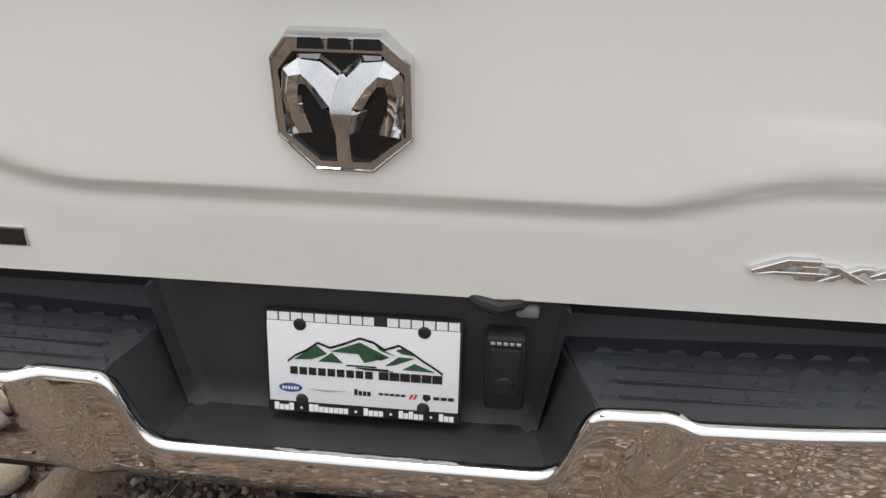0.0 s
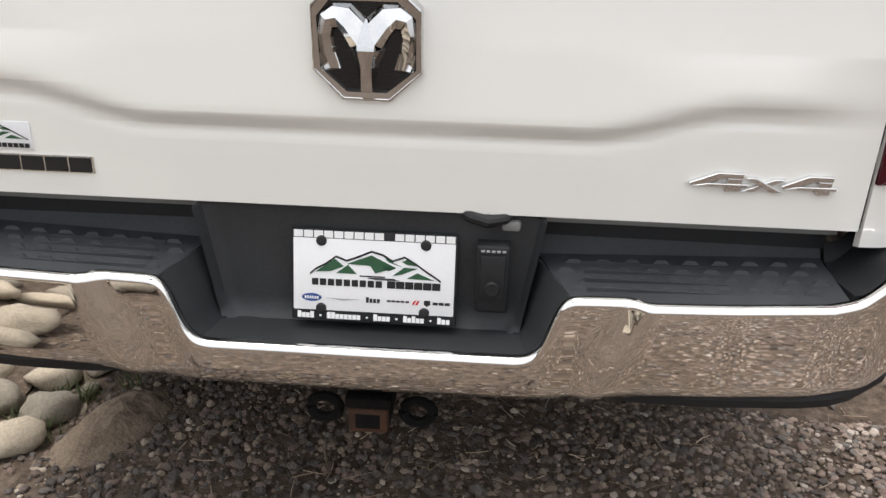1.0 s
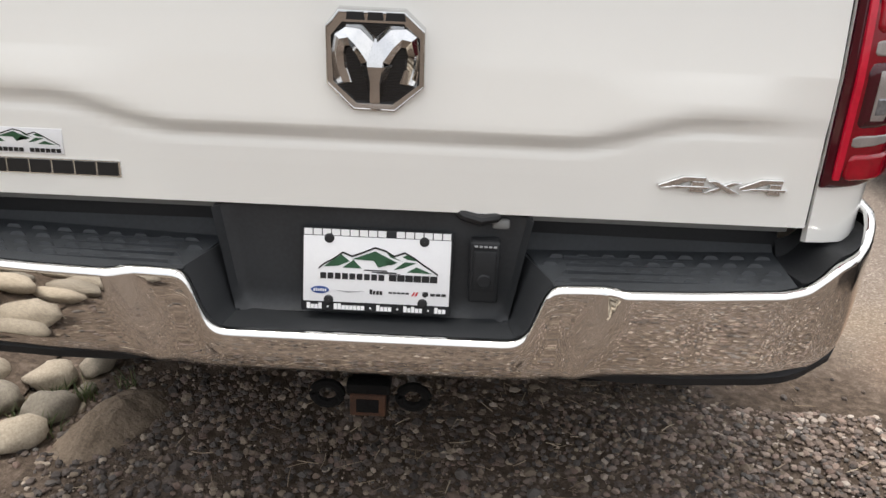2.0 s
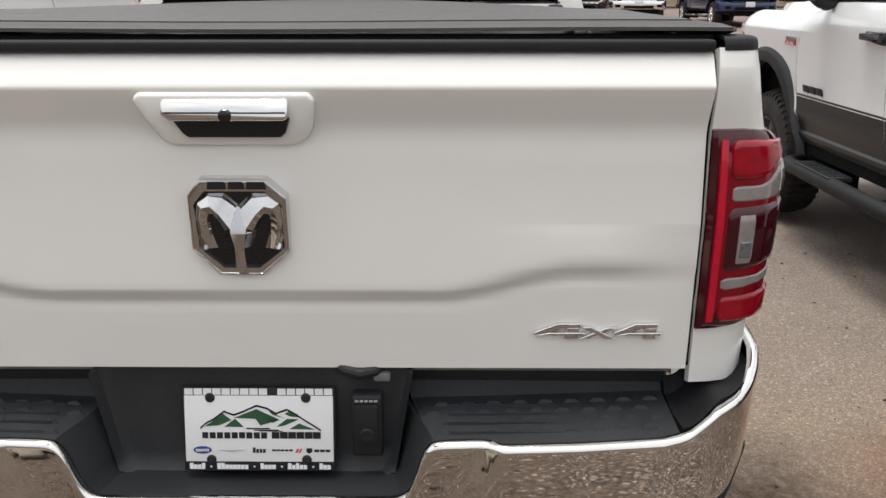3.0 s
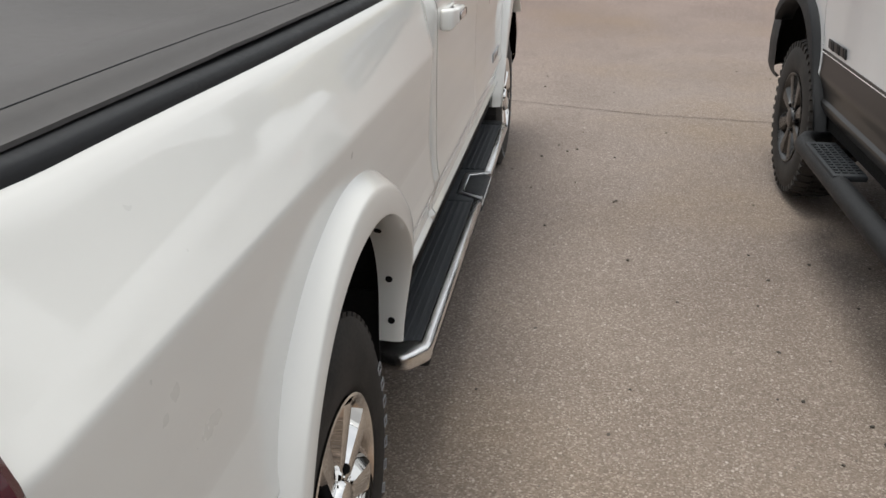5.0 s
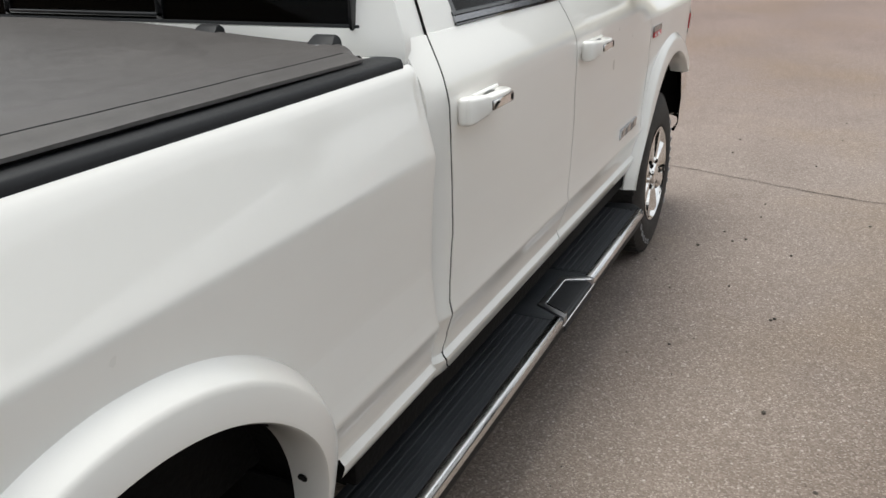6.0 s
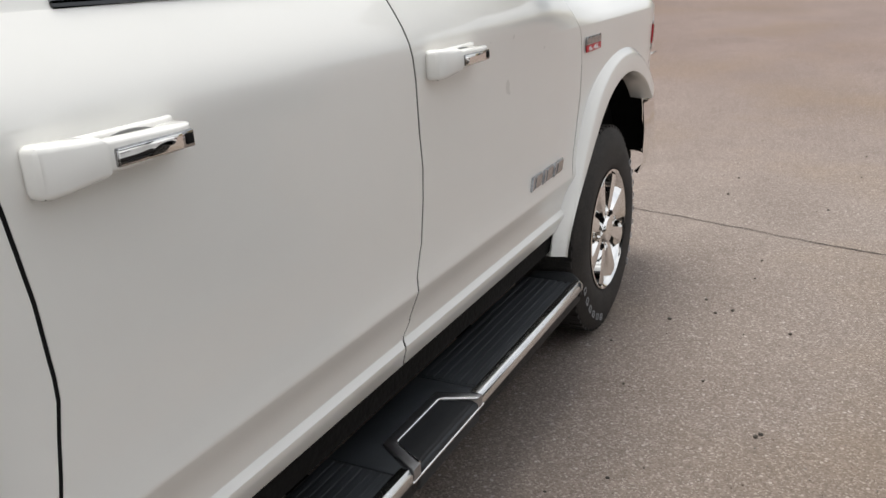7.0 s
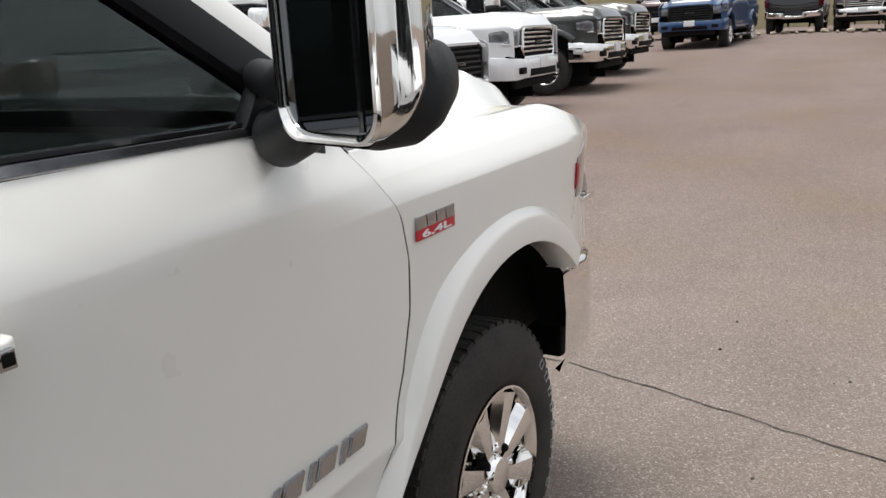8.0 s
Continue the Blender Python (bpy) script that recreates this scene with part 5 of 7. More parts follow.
        part("grip_bump", bm, BUMPMAT, step, sharp=15)
        # corner cap
        def cap(u, v):
            x = 0.795 + 0.155 * u
            y = 0.030 + 0.16 * v + 0.10 * u * u
            z = 0.742 + 0.048 * smooth(0.05, 0.5, u) + 0.022 * smooth(0.6, 1, u) - 0.012 * (1 - abs(2 * v - 1)) * (1 - u)
            return Vector((side * x, y, z + 0.028 * smooth(0.85, 1.0, v) * (1 - u)))
        part("corner_cap", panel(cap, np.linspace(0, 1, 14), np.linspace(0, 1, 8), (0, 0, -0.05), None, side < 0), PLASTIC, bumper)
        # slanted side wall of the recess
        def wall(u, v):
            x = curve_at([(0, 0.282), (0.12, 0.296), (0.3, 0.306), (0.85, 0.338), (1, 0.346)], v) - 0.075 * u * v - 0.03 * u * (1 - v)
            return Vector((side * x, 0.020 + 0.165 * u, 0.600 + 0.119 * v + 0.016 * u * v))
        part("recess_side", panel(wall, np.linspace(0, 1, 8), np.linspace(0, 1, 12), (side * 0.02, 0, -0.01), None, side > 0), BAYPLASTIC, bumper)
        part("lower_valance", lower_lip(side), PLASTIC, bumper)
        part("rear_trim", box((min(side * 0.27, side * 0.80), 0.186, 0.72), (max(side * 0.27, side * 0.80), 0.212, 0.790), 0.006), PLASTIC, bumper)
    def floor(u, v):
        return Vector((-0.292 + 0.584 * u, 0.020 + 0.105 * v, 0.600 - 0.006 * math.sin(math.pi * u)))
    part("recess_floor", panel(floor, np.linspace(0, 1, 16), np.linspace(0, 1, 10), (0, 0, -0.03)), BAYPLASTIC, bumper)
    def tub(u, v):
        x, z = -0.292 + 0.584 * u, 0.597 + 0.215 * v
        wide = 0.268 + 0.036 * v
        x *= wide / 0.292
        low_r, side_r = 0.040, 0.035
        k = max(0.0, low_r - (z - 0.597)) / low_r
        e = max(0.0, abs(x) - (wide - side_r)) / side_r
        r = min(1.0, math.sqrt(k * k * 0.8 + e * e))
        return Vector((x, 0.128 - 0.030 * (1 - math.sqrt(1 - r * r)), z))
    part("recess_back", panel(tub, np.linspace(0, 1, 60), np.linspace(0, 1, 34), (0, 0.06, 0)), BAYPLASTIC, bumper)
    # pale sill of the bed above the bumper, greyed for its shade, with the cable that leaves it
    part("bed_sill", box((-0.78, 0.150, 0.795), (0.80, 0.175, 0.822), 0.004), SHADE, root)
    part("hitch_cable", tube([(0.155, 0.135, 0.822), (0.175, 0.118, 0.812), (0.205, 0.112, 0.806), (0.232, 0.120, 0.810), (0.250, 0.140, 0.822)], 0.011, 10), INKBLACK, root, "black cable loop under the tailgate")
    part("sill_plug", box((0.228, 0.118, 0.786), (0.262, 0.140, 0.806), 0.006), SHADE, root)
    part("bumper_beam", box((-0.85, 0.16, 0.53), (0.85, 0.24, 0.70), 0.02), DARK, bumper)
    if not o["detail"]:
        return bumper
    # trailer socket
    sock = part("trailer_socket", box((0.188, 0.094, 0.640), (0.246, 0.13, 0.768), 0.006, 3), PLASTIC, root)
    part("socket_lid", box((0.195, 0.088, 0.668), (0.239, 0.097, 0.752), 0.004), PLASTIC, sock)
    bm = bmesh.new()
    for k in range(5):
        add_box(bm, (0.196 + 0.009 * k, 0.090, 0.7585), (0.202 + 0.009 * k, 0.0955, 0.7610))
    part("socket_hinge", bm, INKGREY, sock, sharp=0)
    part("socket_latch", lathe([(0.085, 0.0004), (0.085, 0.012), (0.09, 0.016)], (0.217, 0, 0.690), 16, "y"), PLASTIC, sock)
    # licence plate
    tilt = 0.030 / 0.155
    plate = part("licence_plate", box((-0.137, 0.0, 0.0), (0.156, 0.010, 0.166), 0.004), PLASTIC, root, "dealer plate in a black frame")
    part("plate_face", box((-0.1325, -0.0012, 0.020), (0.1515, 0.002, 0.150), 0.0004), PLATEWHITE, plate, "white dealer card with a green mountain print")
    part("name_bar", bars("BBBBBBBBB BBBBBB", -0.1325, 0.1515, 0.1515, 0.1635, -0.0004, 0.0012, 0.88), INKWHITE, plate, sharp=0)
    part("name_bar", bars("BBBBBBBBB", -0.101, 0.026, 0.066, 0.078, -0.0014, 0.0006, 0.80), INKBLACK, plate, sharp=0)
    part("name_bar", bars("BBBBBB", 0.033, 0.128, 0.066, 0.079, -0.0014, 0.0006, 0.93), INKBLACK, plate, sharp=0)
    part("word_bar", bars("Bbbd . Bhbbbbbb . Bbbb . Bbdbb . Bbb", -0.126, 0.146, 0.005, 0.0165, -0.0004, 0.0012, 0.86), INKWHITE, plate, sharp=0)
    mountains(plate, -0.103, 0.128, 0.084, 0.134, -0.0022)
    bm = bmesh.new()
    for a, b_, z0, z1 in ((-0.015, 0.03, 0.0845, 0.0868), (0.0, 0.048, 0.0815, 0.0835), (0.01, 0.055, 0.0800, 0.0811)):
        add_box(bm, (a, -0.002, z0), (b_, -0.001, z1))
    part("road_stroke", bm, INKBLACK, plate, sharp=0)
    part("oval_mark", moved(lathe([(-0.0022, 0.0003), (-0.0022, 0.0075), (-0.001, 0.0078)], (0, 0, 0), 24, "y"), Matrix.Translation((-0.100, 0, 0.043)) @ Matrix.Diagonal((2.3, 1, 0.95, 1))), INKBLUE, plate)
    part("mark_bar", bars("BBBBBB", -0.113, -0.087, 0.0405, 0.0455, -0.0024, 0.0004, 0.6), INKWHITE, plate, sharp=0)
    part("wing_mark", prism([(-0.074, 0.0435), (-0.052, 0.0405), (-0.044, 0.0395), (-0.036, 0.0405), (-0.014, 0.0435), (-0.044, 0.0425)], "y", -0.0022, -0.001), INKGREY, plate, sharp=0)
    part("mark_bar", bars("Bbbb", -0.004, 0.022, 0.038, 0.048, -0.0014, 0.0006, 0.78), INKBLACK, plate, sharp=0)
    part("mark_bar", bars("BBBBB", 0.033, 0.074, 0.041, 0.0445, -0.0014, 0.0006, 0.8), INKBLACK, plate, sharp=0)
    part("slash_mark", bars("BB", 0.077, 0.089, 0.038, 0.046, -0.0014, 0.0006, 0.6, 0.5), INKRED, plate, sharp=0)
    part("shield_mark", prism([(0.100, 0.047), (0.110, 0.047), (0.111, 0.040), (0.105, 0.036), (0.099, 0.040)], "y", -0.0022, -0.001), INKBLACK, plate, sharp=0)
    part("mark_bar", bars("BBB", 0.114, 0.146, 0.0395, 0.0445, -0.0014, 0.0006, 0.85), INKBLACK, plate, sharp=0)
    for x in (-0.083, 0.100):
        for z in (0.148, 0.020):
            part("screw_tab", lathe([(-0.004, 0.0003), (-0.004, 0.0065), (-0.002, 0.0095), (0.002, 0.0095)], (x, 0, z + (-0.002 if z > 0.1 else 0.004)), 20, "y"), INKBLACK, plate)
    lean = Matrix.Translation((0, 0.0845, 0.613)) @ Matrix.Rotation(-math.atan(tilt), 4, "X")
    plate.matrix_basis = lean
    # hitch receiver
    hitch = part("hitch_receiver", box((-0.050, 0.15, 0.340), (0.030, 0.40, 0.415), 0.006), DARK, root, "black square hitch receiver with a rusty mouth")
    part("receiver_mouth", box((-0.048, 0.126, 0.346), (0.028, 0.152, 0.398), 0.004), RUST, hitch)
    part("receiver_hole", box((-0.034, 0.1245, 0.356), (0.014, 0.128, 0.388), 0.001), DARK, hitch)
    part("receiver_collar", box((-0.056, 0.130, 0.396), (0.036, 0.165, 0.420), 0.005), DARK, hitch)
    for x in (-0.10, 0.085):
        ring = [(x + 0.029 * math.cos(a), 0.16, 0.378 + 0.025 * math.sin(a)) for a in np.linspace(0, 2 * math.pi, 17)]
        part("chain_loop", tube(ring, 0.011, 8), DARK, hitch)
    part("cross_tube", box((-0.52, 0.20, 0.41), (0.50, 0.27, 0.48), 0.01), DARK, hitch)
    return bumper


def lower_lip(side):
    bm = bmesh.new()
    rows = []
    for a in np.linspace(0.365, 0.96, 30):
        y = curve_at([(0, 0.03), (0.60, 0.030), (0.80, 0.045), (0.90, 0.085), (0.96, 0.17)], a)
        zt = curve_at([(0.365, 0.533), (0.46, 0.556), (0.80, 0.574), (0.90, 0.60), (0.96, 0.66)], a)
        zb = curve_at([(0.365, 0.530), (0.42, 0.524), (0.48, 0.517), (0.75, 0.518), (0.84, 0.528), (0.92, 0.565), (0.96, 0.61)], a)
        rows.append([bm.verts.new((side * a, y + 0.0, zt)), bm.verts.new((side * a, y - 0.016, zb + 0.022)), bm.verts.new((side * a, y - 0.010, zb + 0.004)), bm.verts.new((side * a, y + 0.004, zb)), bm.verts.new((side * a, y + 0.10, zb + 0.01))])
    for p, q in zip(rows, rows[1:]):
        for k in range(4):
            bm.faces.new((p[k], q[k], q[k + 1], p[k + 1]))
    bmesh.ops.recalc_face_normals(bm, faces=bm.faces)
    return bm


def build_bed(root, o):
    # black rail caps
    for side in (1, -1):
        def rail(u, v):
            s_ = 0.25 + 6.75 * u / 0.2 if u < 0.2 else 7.0 + 52.2 * (u - 0.2) / 0.8
            p, w = bed_surface(s_, 1.383), corner_plan(s_)[2]
            w = smooth(0.0, 0.85, w)
            table = [(0, -0.003, 1.385), (0.15, -0.0025, 1.390), (0.35, 0.001, 1.398), (0.6, 0.012, 1.402), (0.8, 0.05, 1.403), (1, 0.10, 1.400)]
            k = [t[0] for t in table]
            d = float(np.interp(v, k, [t[1] for t in table]))
            way = Vector((-w, 1.0 - w, 0)).normalized()
            return Vector((side * max(0.8215, p.x + way.x * d), p.y + way.y * d, float(np.interp(v, k, [t[2] for t in table])) + rail_rise(p.y)))
        part("bed_rail_cap", panel(rail, np.concatenate([np.linspace(0, 0.2, 20), np.linspace(0.22, 1, 44)]), np.linspace(0, 1, 14), (0, 0, -0.006), None, side < 0), PLASTIC, root, sharp=60)
    part("gate_top_cap", box((-0.8175, 0.113, 1.397), (0.8175, 0.205, 1.417), 0.006, 3), PLASTIC, root)
    part("bed_floor", box((-0.80, 0.18, 0.86), (0.80, 2.18, 0.90), 0.005), DARK, root)
    part("bed_front_wall", box((-0.88, 2.165, 0.86), (0.88, 2.195, 1.395), 0.01), o["paint"], root)
    if not o["cover"]:
        return
    def edge(y):
        return float(np.interp(y, [0.13, 0.3, 1.0, 1.4, 1.8, 2.2], [0.862, 0.865, 0.876, 0.881, 0.887, 0.893]))
    def cover(u, v):
        y = 0.140 + (2.125 - 0.140) * v
        w = edge(y) + 0.006
        e = abs(2 * u - 1)
        round_ = 0.018 * (1 - smooth(0.0, 0.02, v)) * smooth(0.95, 1.0, e) + 0.03 * smooth(0.985, 1.0, v) * smooth(0.93, 1.0, e)
        z = 1.446 - 0.010 * smooth(0.35, 1.0, v) * (1 - e ** 5) + 0.028 * (1 - e ** 2.2) * smooth(0.0, 0.5, v) + 0.0015 * math.sin(9 * u + 5 * v)
        z += 0.0025 * smooth(0.875, 0.895, e) * (1 - smooth(0.93, 0.96, e)) * smooth(0.02, 0.08, v)
        z -= max((0.018 * smooth(0.90, 0.985, e) + 0.016 * smooth(0.965, 1.0, e)) * (0.32 + 0.68 * smooth(0.0, 0.10, v)) * (1 - 0.35 * smooth(0.3, 0.9, v)), 0.011 * (1 - smooth(0.0, 0.022, v)))
        z -= 0.020 * smooth(0.25, 0.90, e) * smooth(0.30, 1.0, v)
        z += 0.0012 * noise.noise(Vector((u * 11, v * 15, 2))) * smooth(0.8, 0.95, e)
        return Vector(((2 * u - 1) * (w - round_), y, z))
    us = np.unique(np.concatenate([np.linspace(0, 0.08, 16), np.linspace(0.08, 0.92, 40), np.linspace(0.92, 1, 16)]))
    vs = np.unique(np.concatenate([np.linspace(0, 0.03, 10), np.linspace(0.03, 0.97, 40), np.linspace(0.97, 1, 8)]))
    cov = part("tonneau_cover", panel(cover, us, vs, (0, 0, -0.006), None, False), VINYL, root, "grey-black soft vinyl bed cover", sharp=60)
    part("seal_strip", box((-0.822, 0.150, 1.409), (0.822, 0.185, 1.424), 0.004), DARK, cov)
    for side in (1, -1):
        path = [(side * (edge(y) - 0.018), y, 1.400) for y in np.linspace(0.16, 2.12, 14)]
        part("side_rail", tube(path, 0.009, 8), DARK, cov)
        path = [(side * (edge(y) - 0.030), y, cover(0.5 + 0.5 * (edge(y) - 0.030) / (edge(y) + 0.006), (y - 0.140) / 1.985).z + 0.0002) for y in np.linspace(0.19, 2.08, 30)]
        part("stitched_seam", tube(path, 0.0011, 6), RECESS, cov)
    part("stitched_seam", tube([(x, 0.176, cover(0.5 + 0.5 * x / (edge(0.176) + 0.006), 0.036 / 1.985).z + 0.0004) for x in np.linspace(-0.79, 0.79, 24)], 0.0012, 6), RECESS, cov)
    for x in (-0.80, -0.47, 0.484, 0.790):
        bm = prism([(2.086, 1.424), (2.146, 1.424), (2.144, 1.462), (2.134, 1.470), (2.121, 1.467), (2.090, 1.440)], "x", x - 0.036, x + 0.036, 0.004)
        for v in bm.verts:
            v.co.x = x + (v.co.x - x) * (1 - 0.30 * smooth(1.44, 1.478, v.co.z))
        drop = 0.022 * smooth(0.25, 0.80, abs(x))
        bmesh.ops.translate(bm, vec=(0, 0, -drop), verts=bm.verts)
        part("hinge_clamp", bm, RECESS, cov)
        part("clamp_tongue", box((x - 0.006, 2.092, 1.446 - drop), (x + 0.006, 2.106, 1.452 - drop), 0.002), INKGREY, cov)


def build_front(root, o):
    bright = CHROME if o["bright_front"] else PLASTIC
    grille = part("grille", prism([(-0.60, 0.80), (0.60, 0.80), (0.62, 0.95), (0.60, 1.20), (0.52, 1.235), (-0.52, 1.235), (-0.60, 1.20), (-0.62, 0.95)], "y", 5.70, 5.80, 0.015), DARK, root)
    bm = bmesh.new()
    add_tube(bm, [(-0.60, 5.82, 0.82), (0.60, 5.82, 0.82), (0.62, 5.82, 0.95), (0.60, 5.82, 1.19), (0.52, 5.81, 1.225), (-0.52, 5.81, 1.225), (-0.60, 5.82, 1.19), (-0.62, 5.82, 0.95), (-0.60, 5.82, 0.82)], 0.028, 8, False)
    part("grille_frame", bm, bright, grille)
    for k in range(5):
        z = 0.89 + 0.064 * k
        part("grille_bar", box((-0.58, 5.79, z), (0.58, 5.83, z + 0.026), 0.006), bright, grille)
    part("centre_mark", box((-0.13, 5.82, 1.00), (0.13, 5.845, 1.045), 0.006), GLOSSBLACK, grille)
    for side in (1, -1):
        bm = prism([(0.63, 0.985), (0.80, 0.98), (0.925, 1.02), (0.90, 1.165), (0.80, 1.20), (0.63, 1.205)], "y", 5.60, 5.80, 0.015, 3)
        for v in bm.verts:
            v.co.y -= 0.30 * max(0, v.co.x - 0.63) ** 1.3
            v.co.x *= side
        bmesh.ops.recalc_face_normals(bm, faces=bm.faces)
        lamp = part("headlight", bm, LAMPGLASS, root)
        fl = mirrored(side_surface, side)
        part("lamp_wrap", patch(fl, 5.47, 5.74, lambda u: 1.03 + 0.10 * (5.74 - u), lambda u: 1.215 - 0.14 * (5.74 - u) - 0.05 * smooth(5.66, 5.74, u), 14, 8, 0.006, 0.02, flip=side < 0, inset=0.004), LAMPGLASS, lamp, "clear wrap of the headlight", 60)
        if not o["far"]:
            part("side_marker", patch(fl, 5.455, 5.50, 1.085, 1.165, 6, 8, 0.0085, 0.02, flip=side < 0, inset=0.003), BRIGHTRED, lamp, "small red side marker", 60)
        bm = prism([(0.64, 0.97), (0.80, 0.965), (0.94, 1.005), (0.94, 1.022), (0.80, 0.988), (0.64, 0.992)], "y", 5.70, 5.815, 0.004)
        for v in bm.verts:
            v.co.y -= 0.30 * max(0, v.co.x - 0.63) ** 1.3
            v.co.x *= side
        part("lamp_trim", bm, bright, lamp)
    plan = [(0, 0, 5.90), (0.55, 0.55, 5.885), (0.76, 0.75, 5.85), (0.90, 0.87, 5.79), (1.01, 0.94, 5.70), (1.14, 0.975, 5.58), (1.27, 0.986, 5.45), (1.40, 0.988, 5.325)]
    bm = bmesh.new()
    rows = []
    for t_ in np.linspace(-1.40, 1.40, 97):
        a, sgn = abs(t_), (1 if t_ > 0 else -1)
        px, py = (float(np.interp(a, [p[0] for p in plan], [p[i] for p in plan])) for i in (1, 2))
        zt = curve_at([(0, 0.80), (0.6, 0.80), (0.80, 0.815), (1.20, 0.845), (1.40, 0.868)], a)
        zb = curve_at([(0, 0.54), (0.6, 0.54), (0.85, 0.52), (1.40, 0.530)], a)
        turn = smooth(0.75, 1.20, a)
        rows.append([bm.verts.new((sgn * (px + d * turn), py + d * (1 - turn), z)) for d, z in ((-0.06, zt), (-0.012, zt), (-0.002, zt - 0.012), (0.006, 0.5 * (zt + zb) + 0.03), (0.0, zb + 0.05), (-0.02, zb), (-0.035, zb + 0.01))])
    for p, q in zip(rows, rows[1:]):
        for k in range(6):
            bm.faces.new((p[k], q[k], q[k + 1], p[k + 1]))
    bmesh.ops.recalc_face_normals(bm, faces=bm.faces)
    bumper = part("front_bumper", bm, o["front_bumper"], root, sharp=60)
    part("lower_intake", box((-0.50, 5.84, 0.56), (0.50, 5.905, 0.66), 0.01), DARK, bumper)
    for side in (1, -1):
        part("fog_lamp_pocket", box((min(side * 0.62, side * 0.80), 5.83, 0.60), (max(side * 0.62, side * 0.80), 5.885, 0.69), 0.01), DARK, bumper)
        part("tow_hook", tube([(side * 0.50, 5.84, 0.52), (side * 0.50, 5.93, 0.52), (side * 0.56, 5.93, 0.52), (side * 0.56, 5.84, 0.52)], 0.014, 8), DARK, bumper)
    part("air_dam", box((-0.70, 5.72, 0.40), (0.82, 5.80, 0.54), 0.02), DARK, bumper)
    if o["front_plate"]:
        part("front_plate", box((-0.155, 5.905, 0.66), (0.155, 5.915, 0.82), 0.003), PLATEWHITE, bumper, "white dealer card")


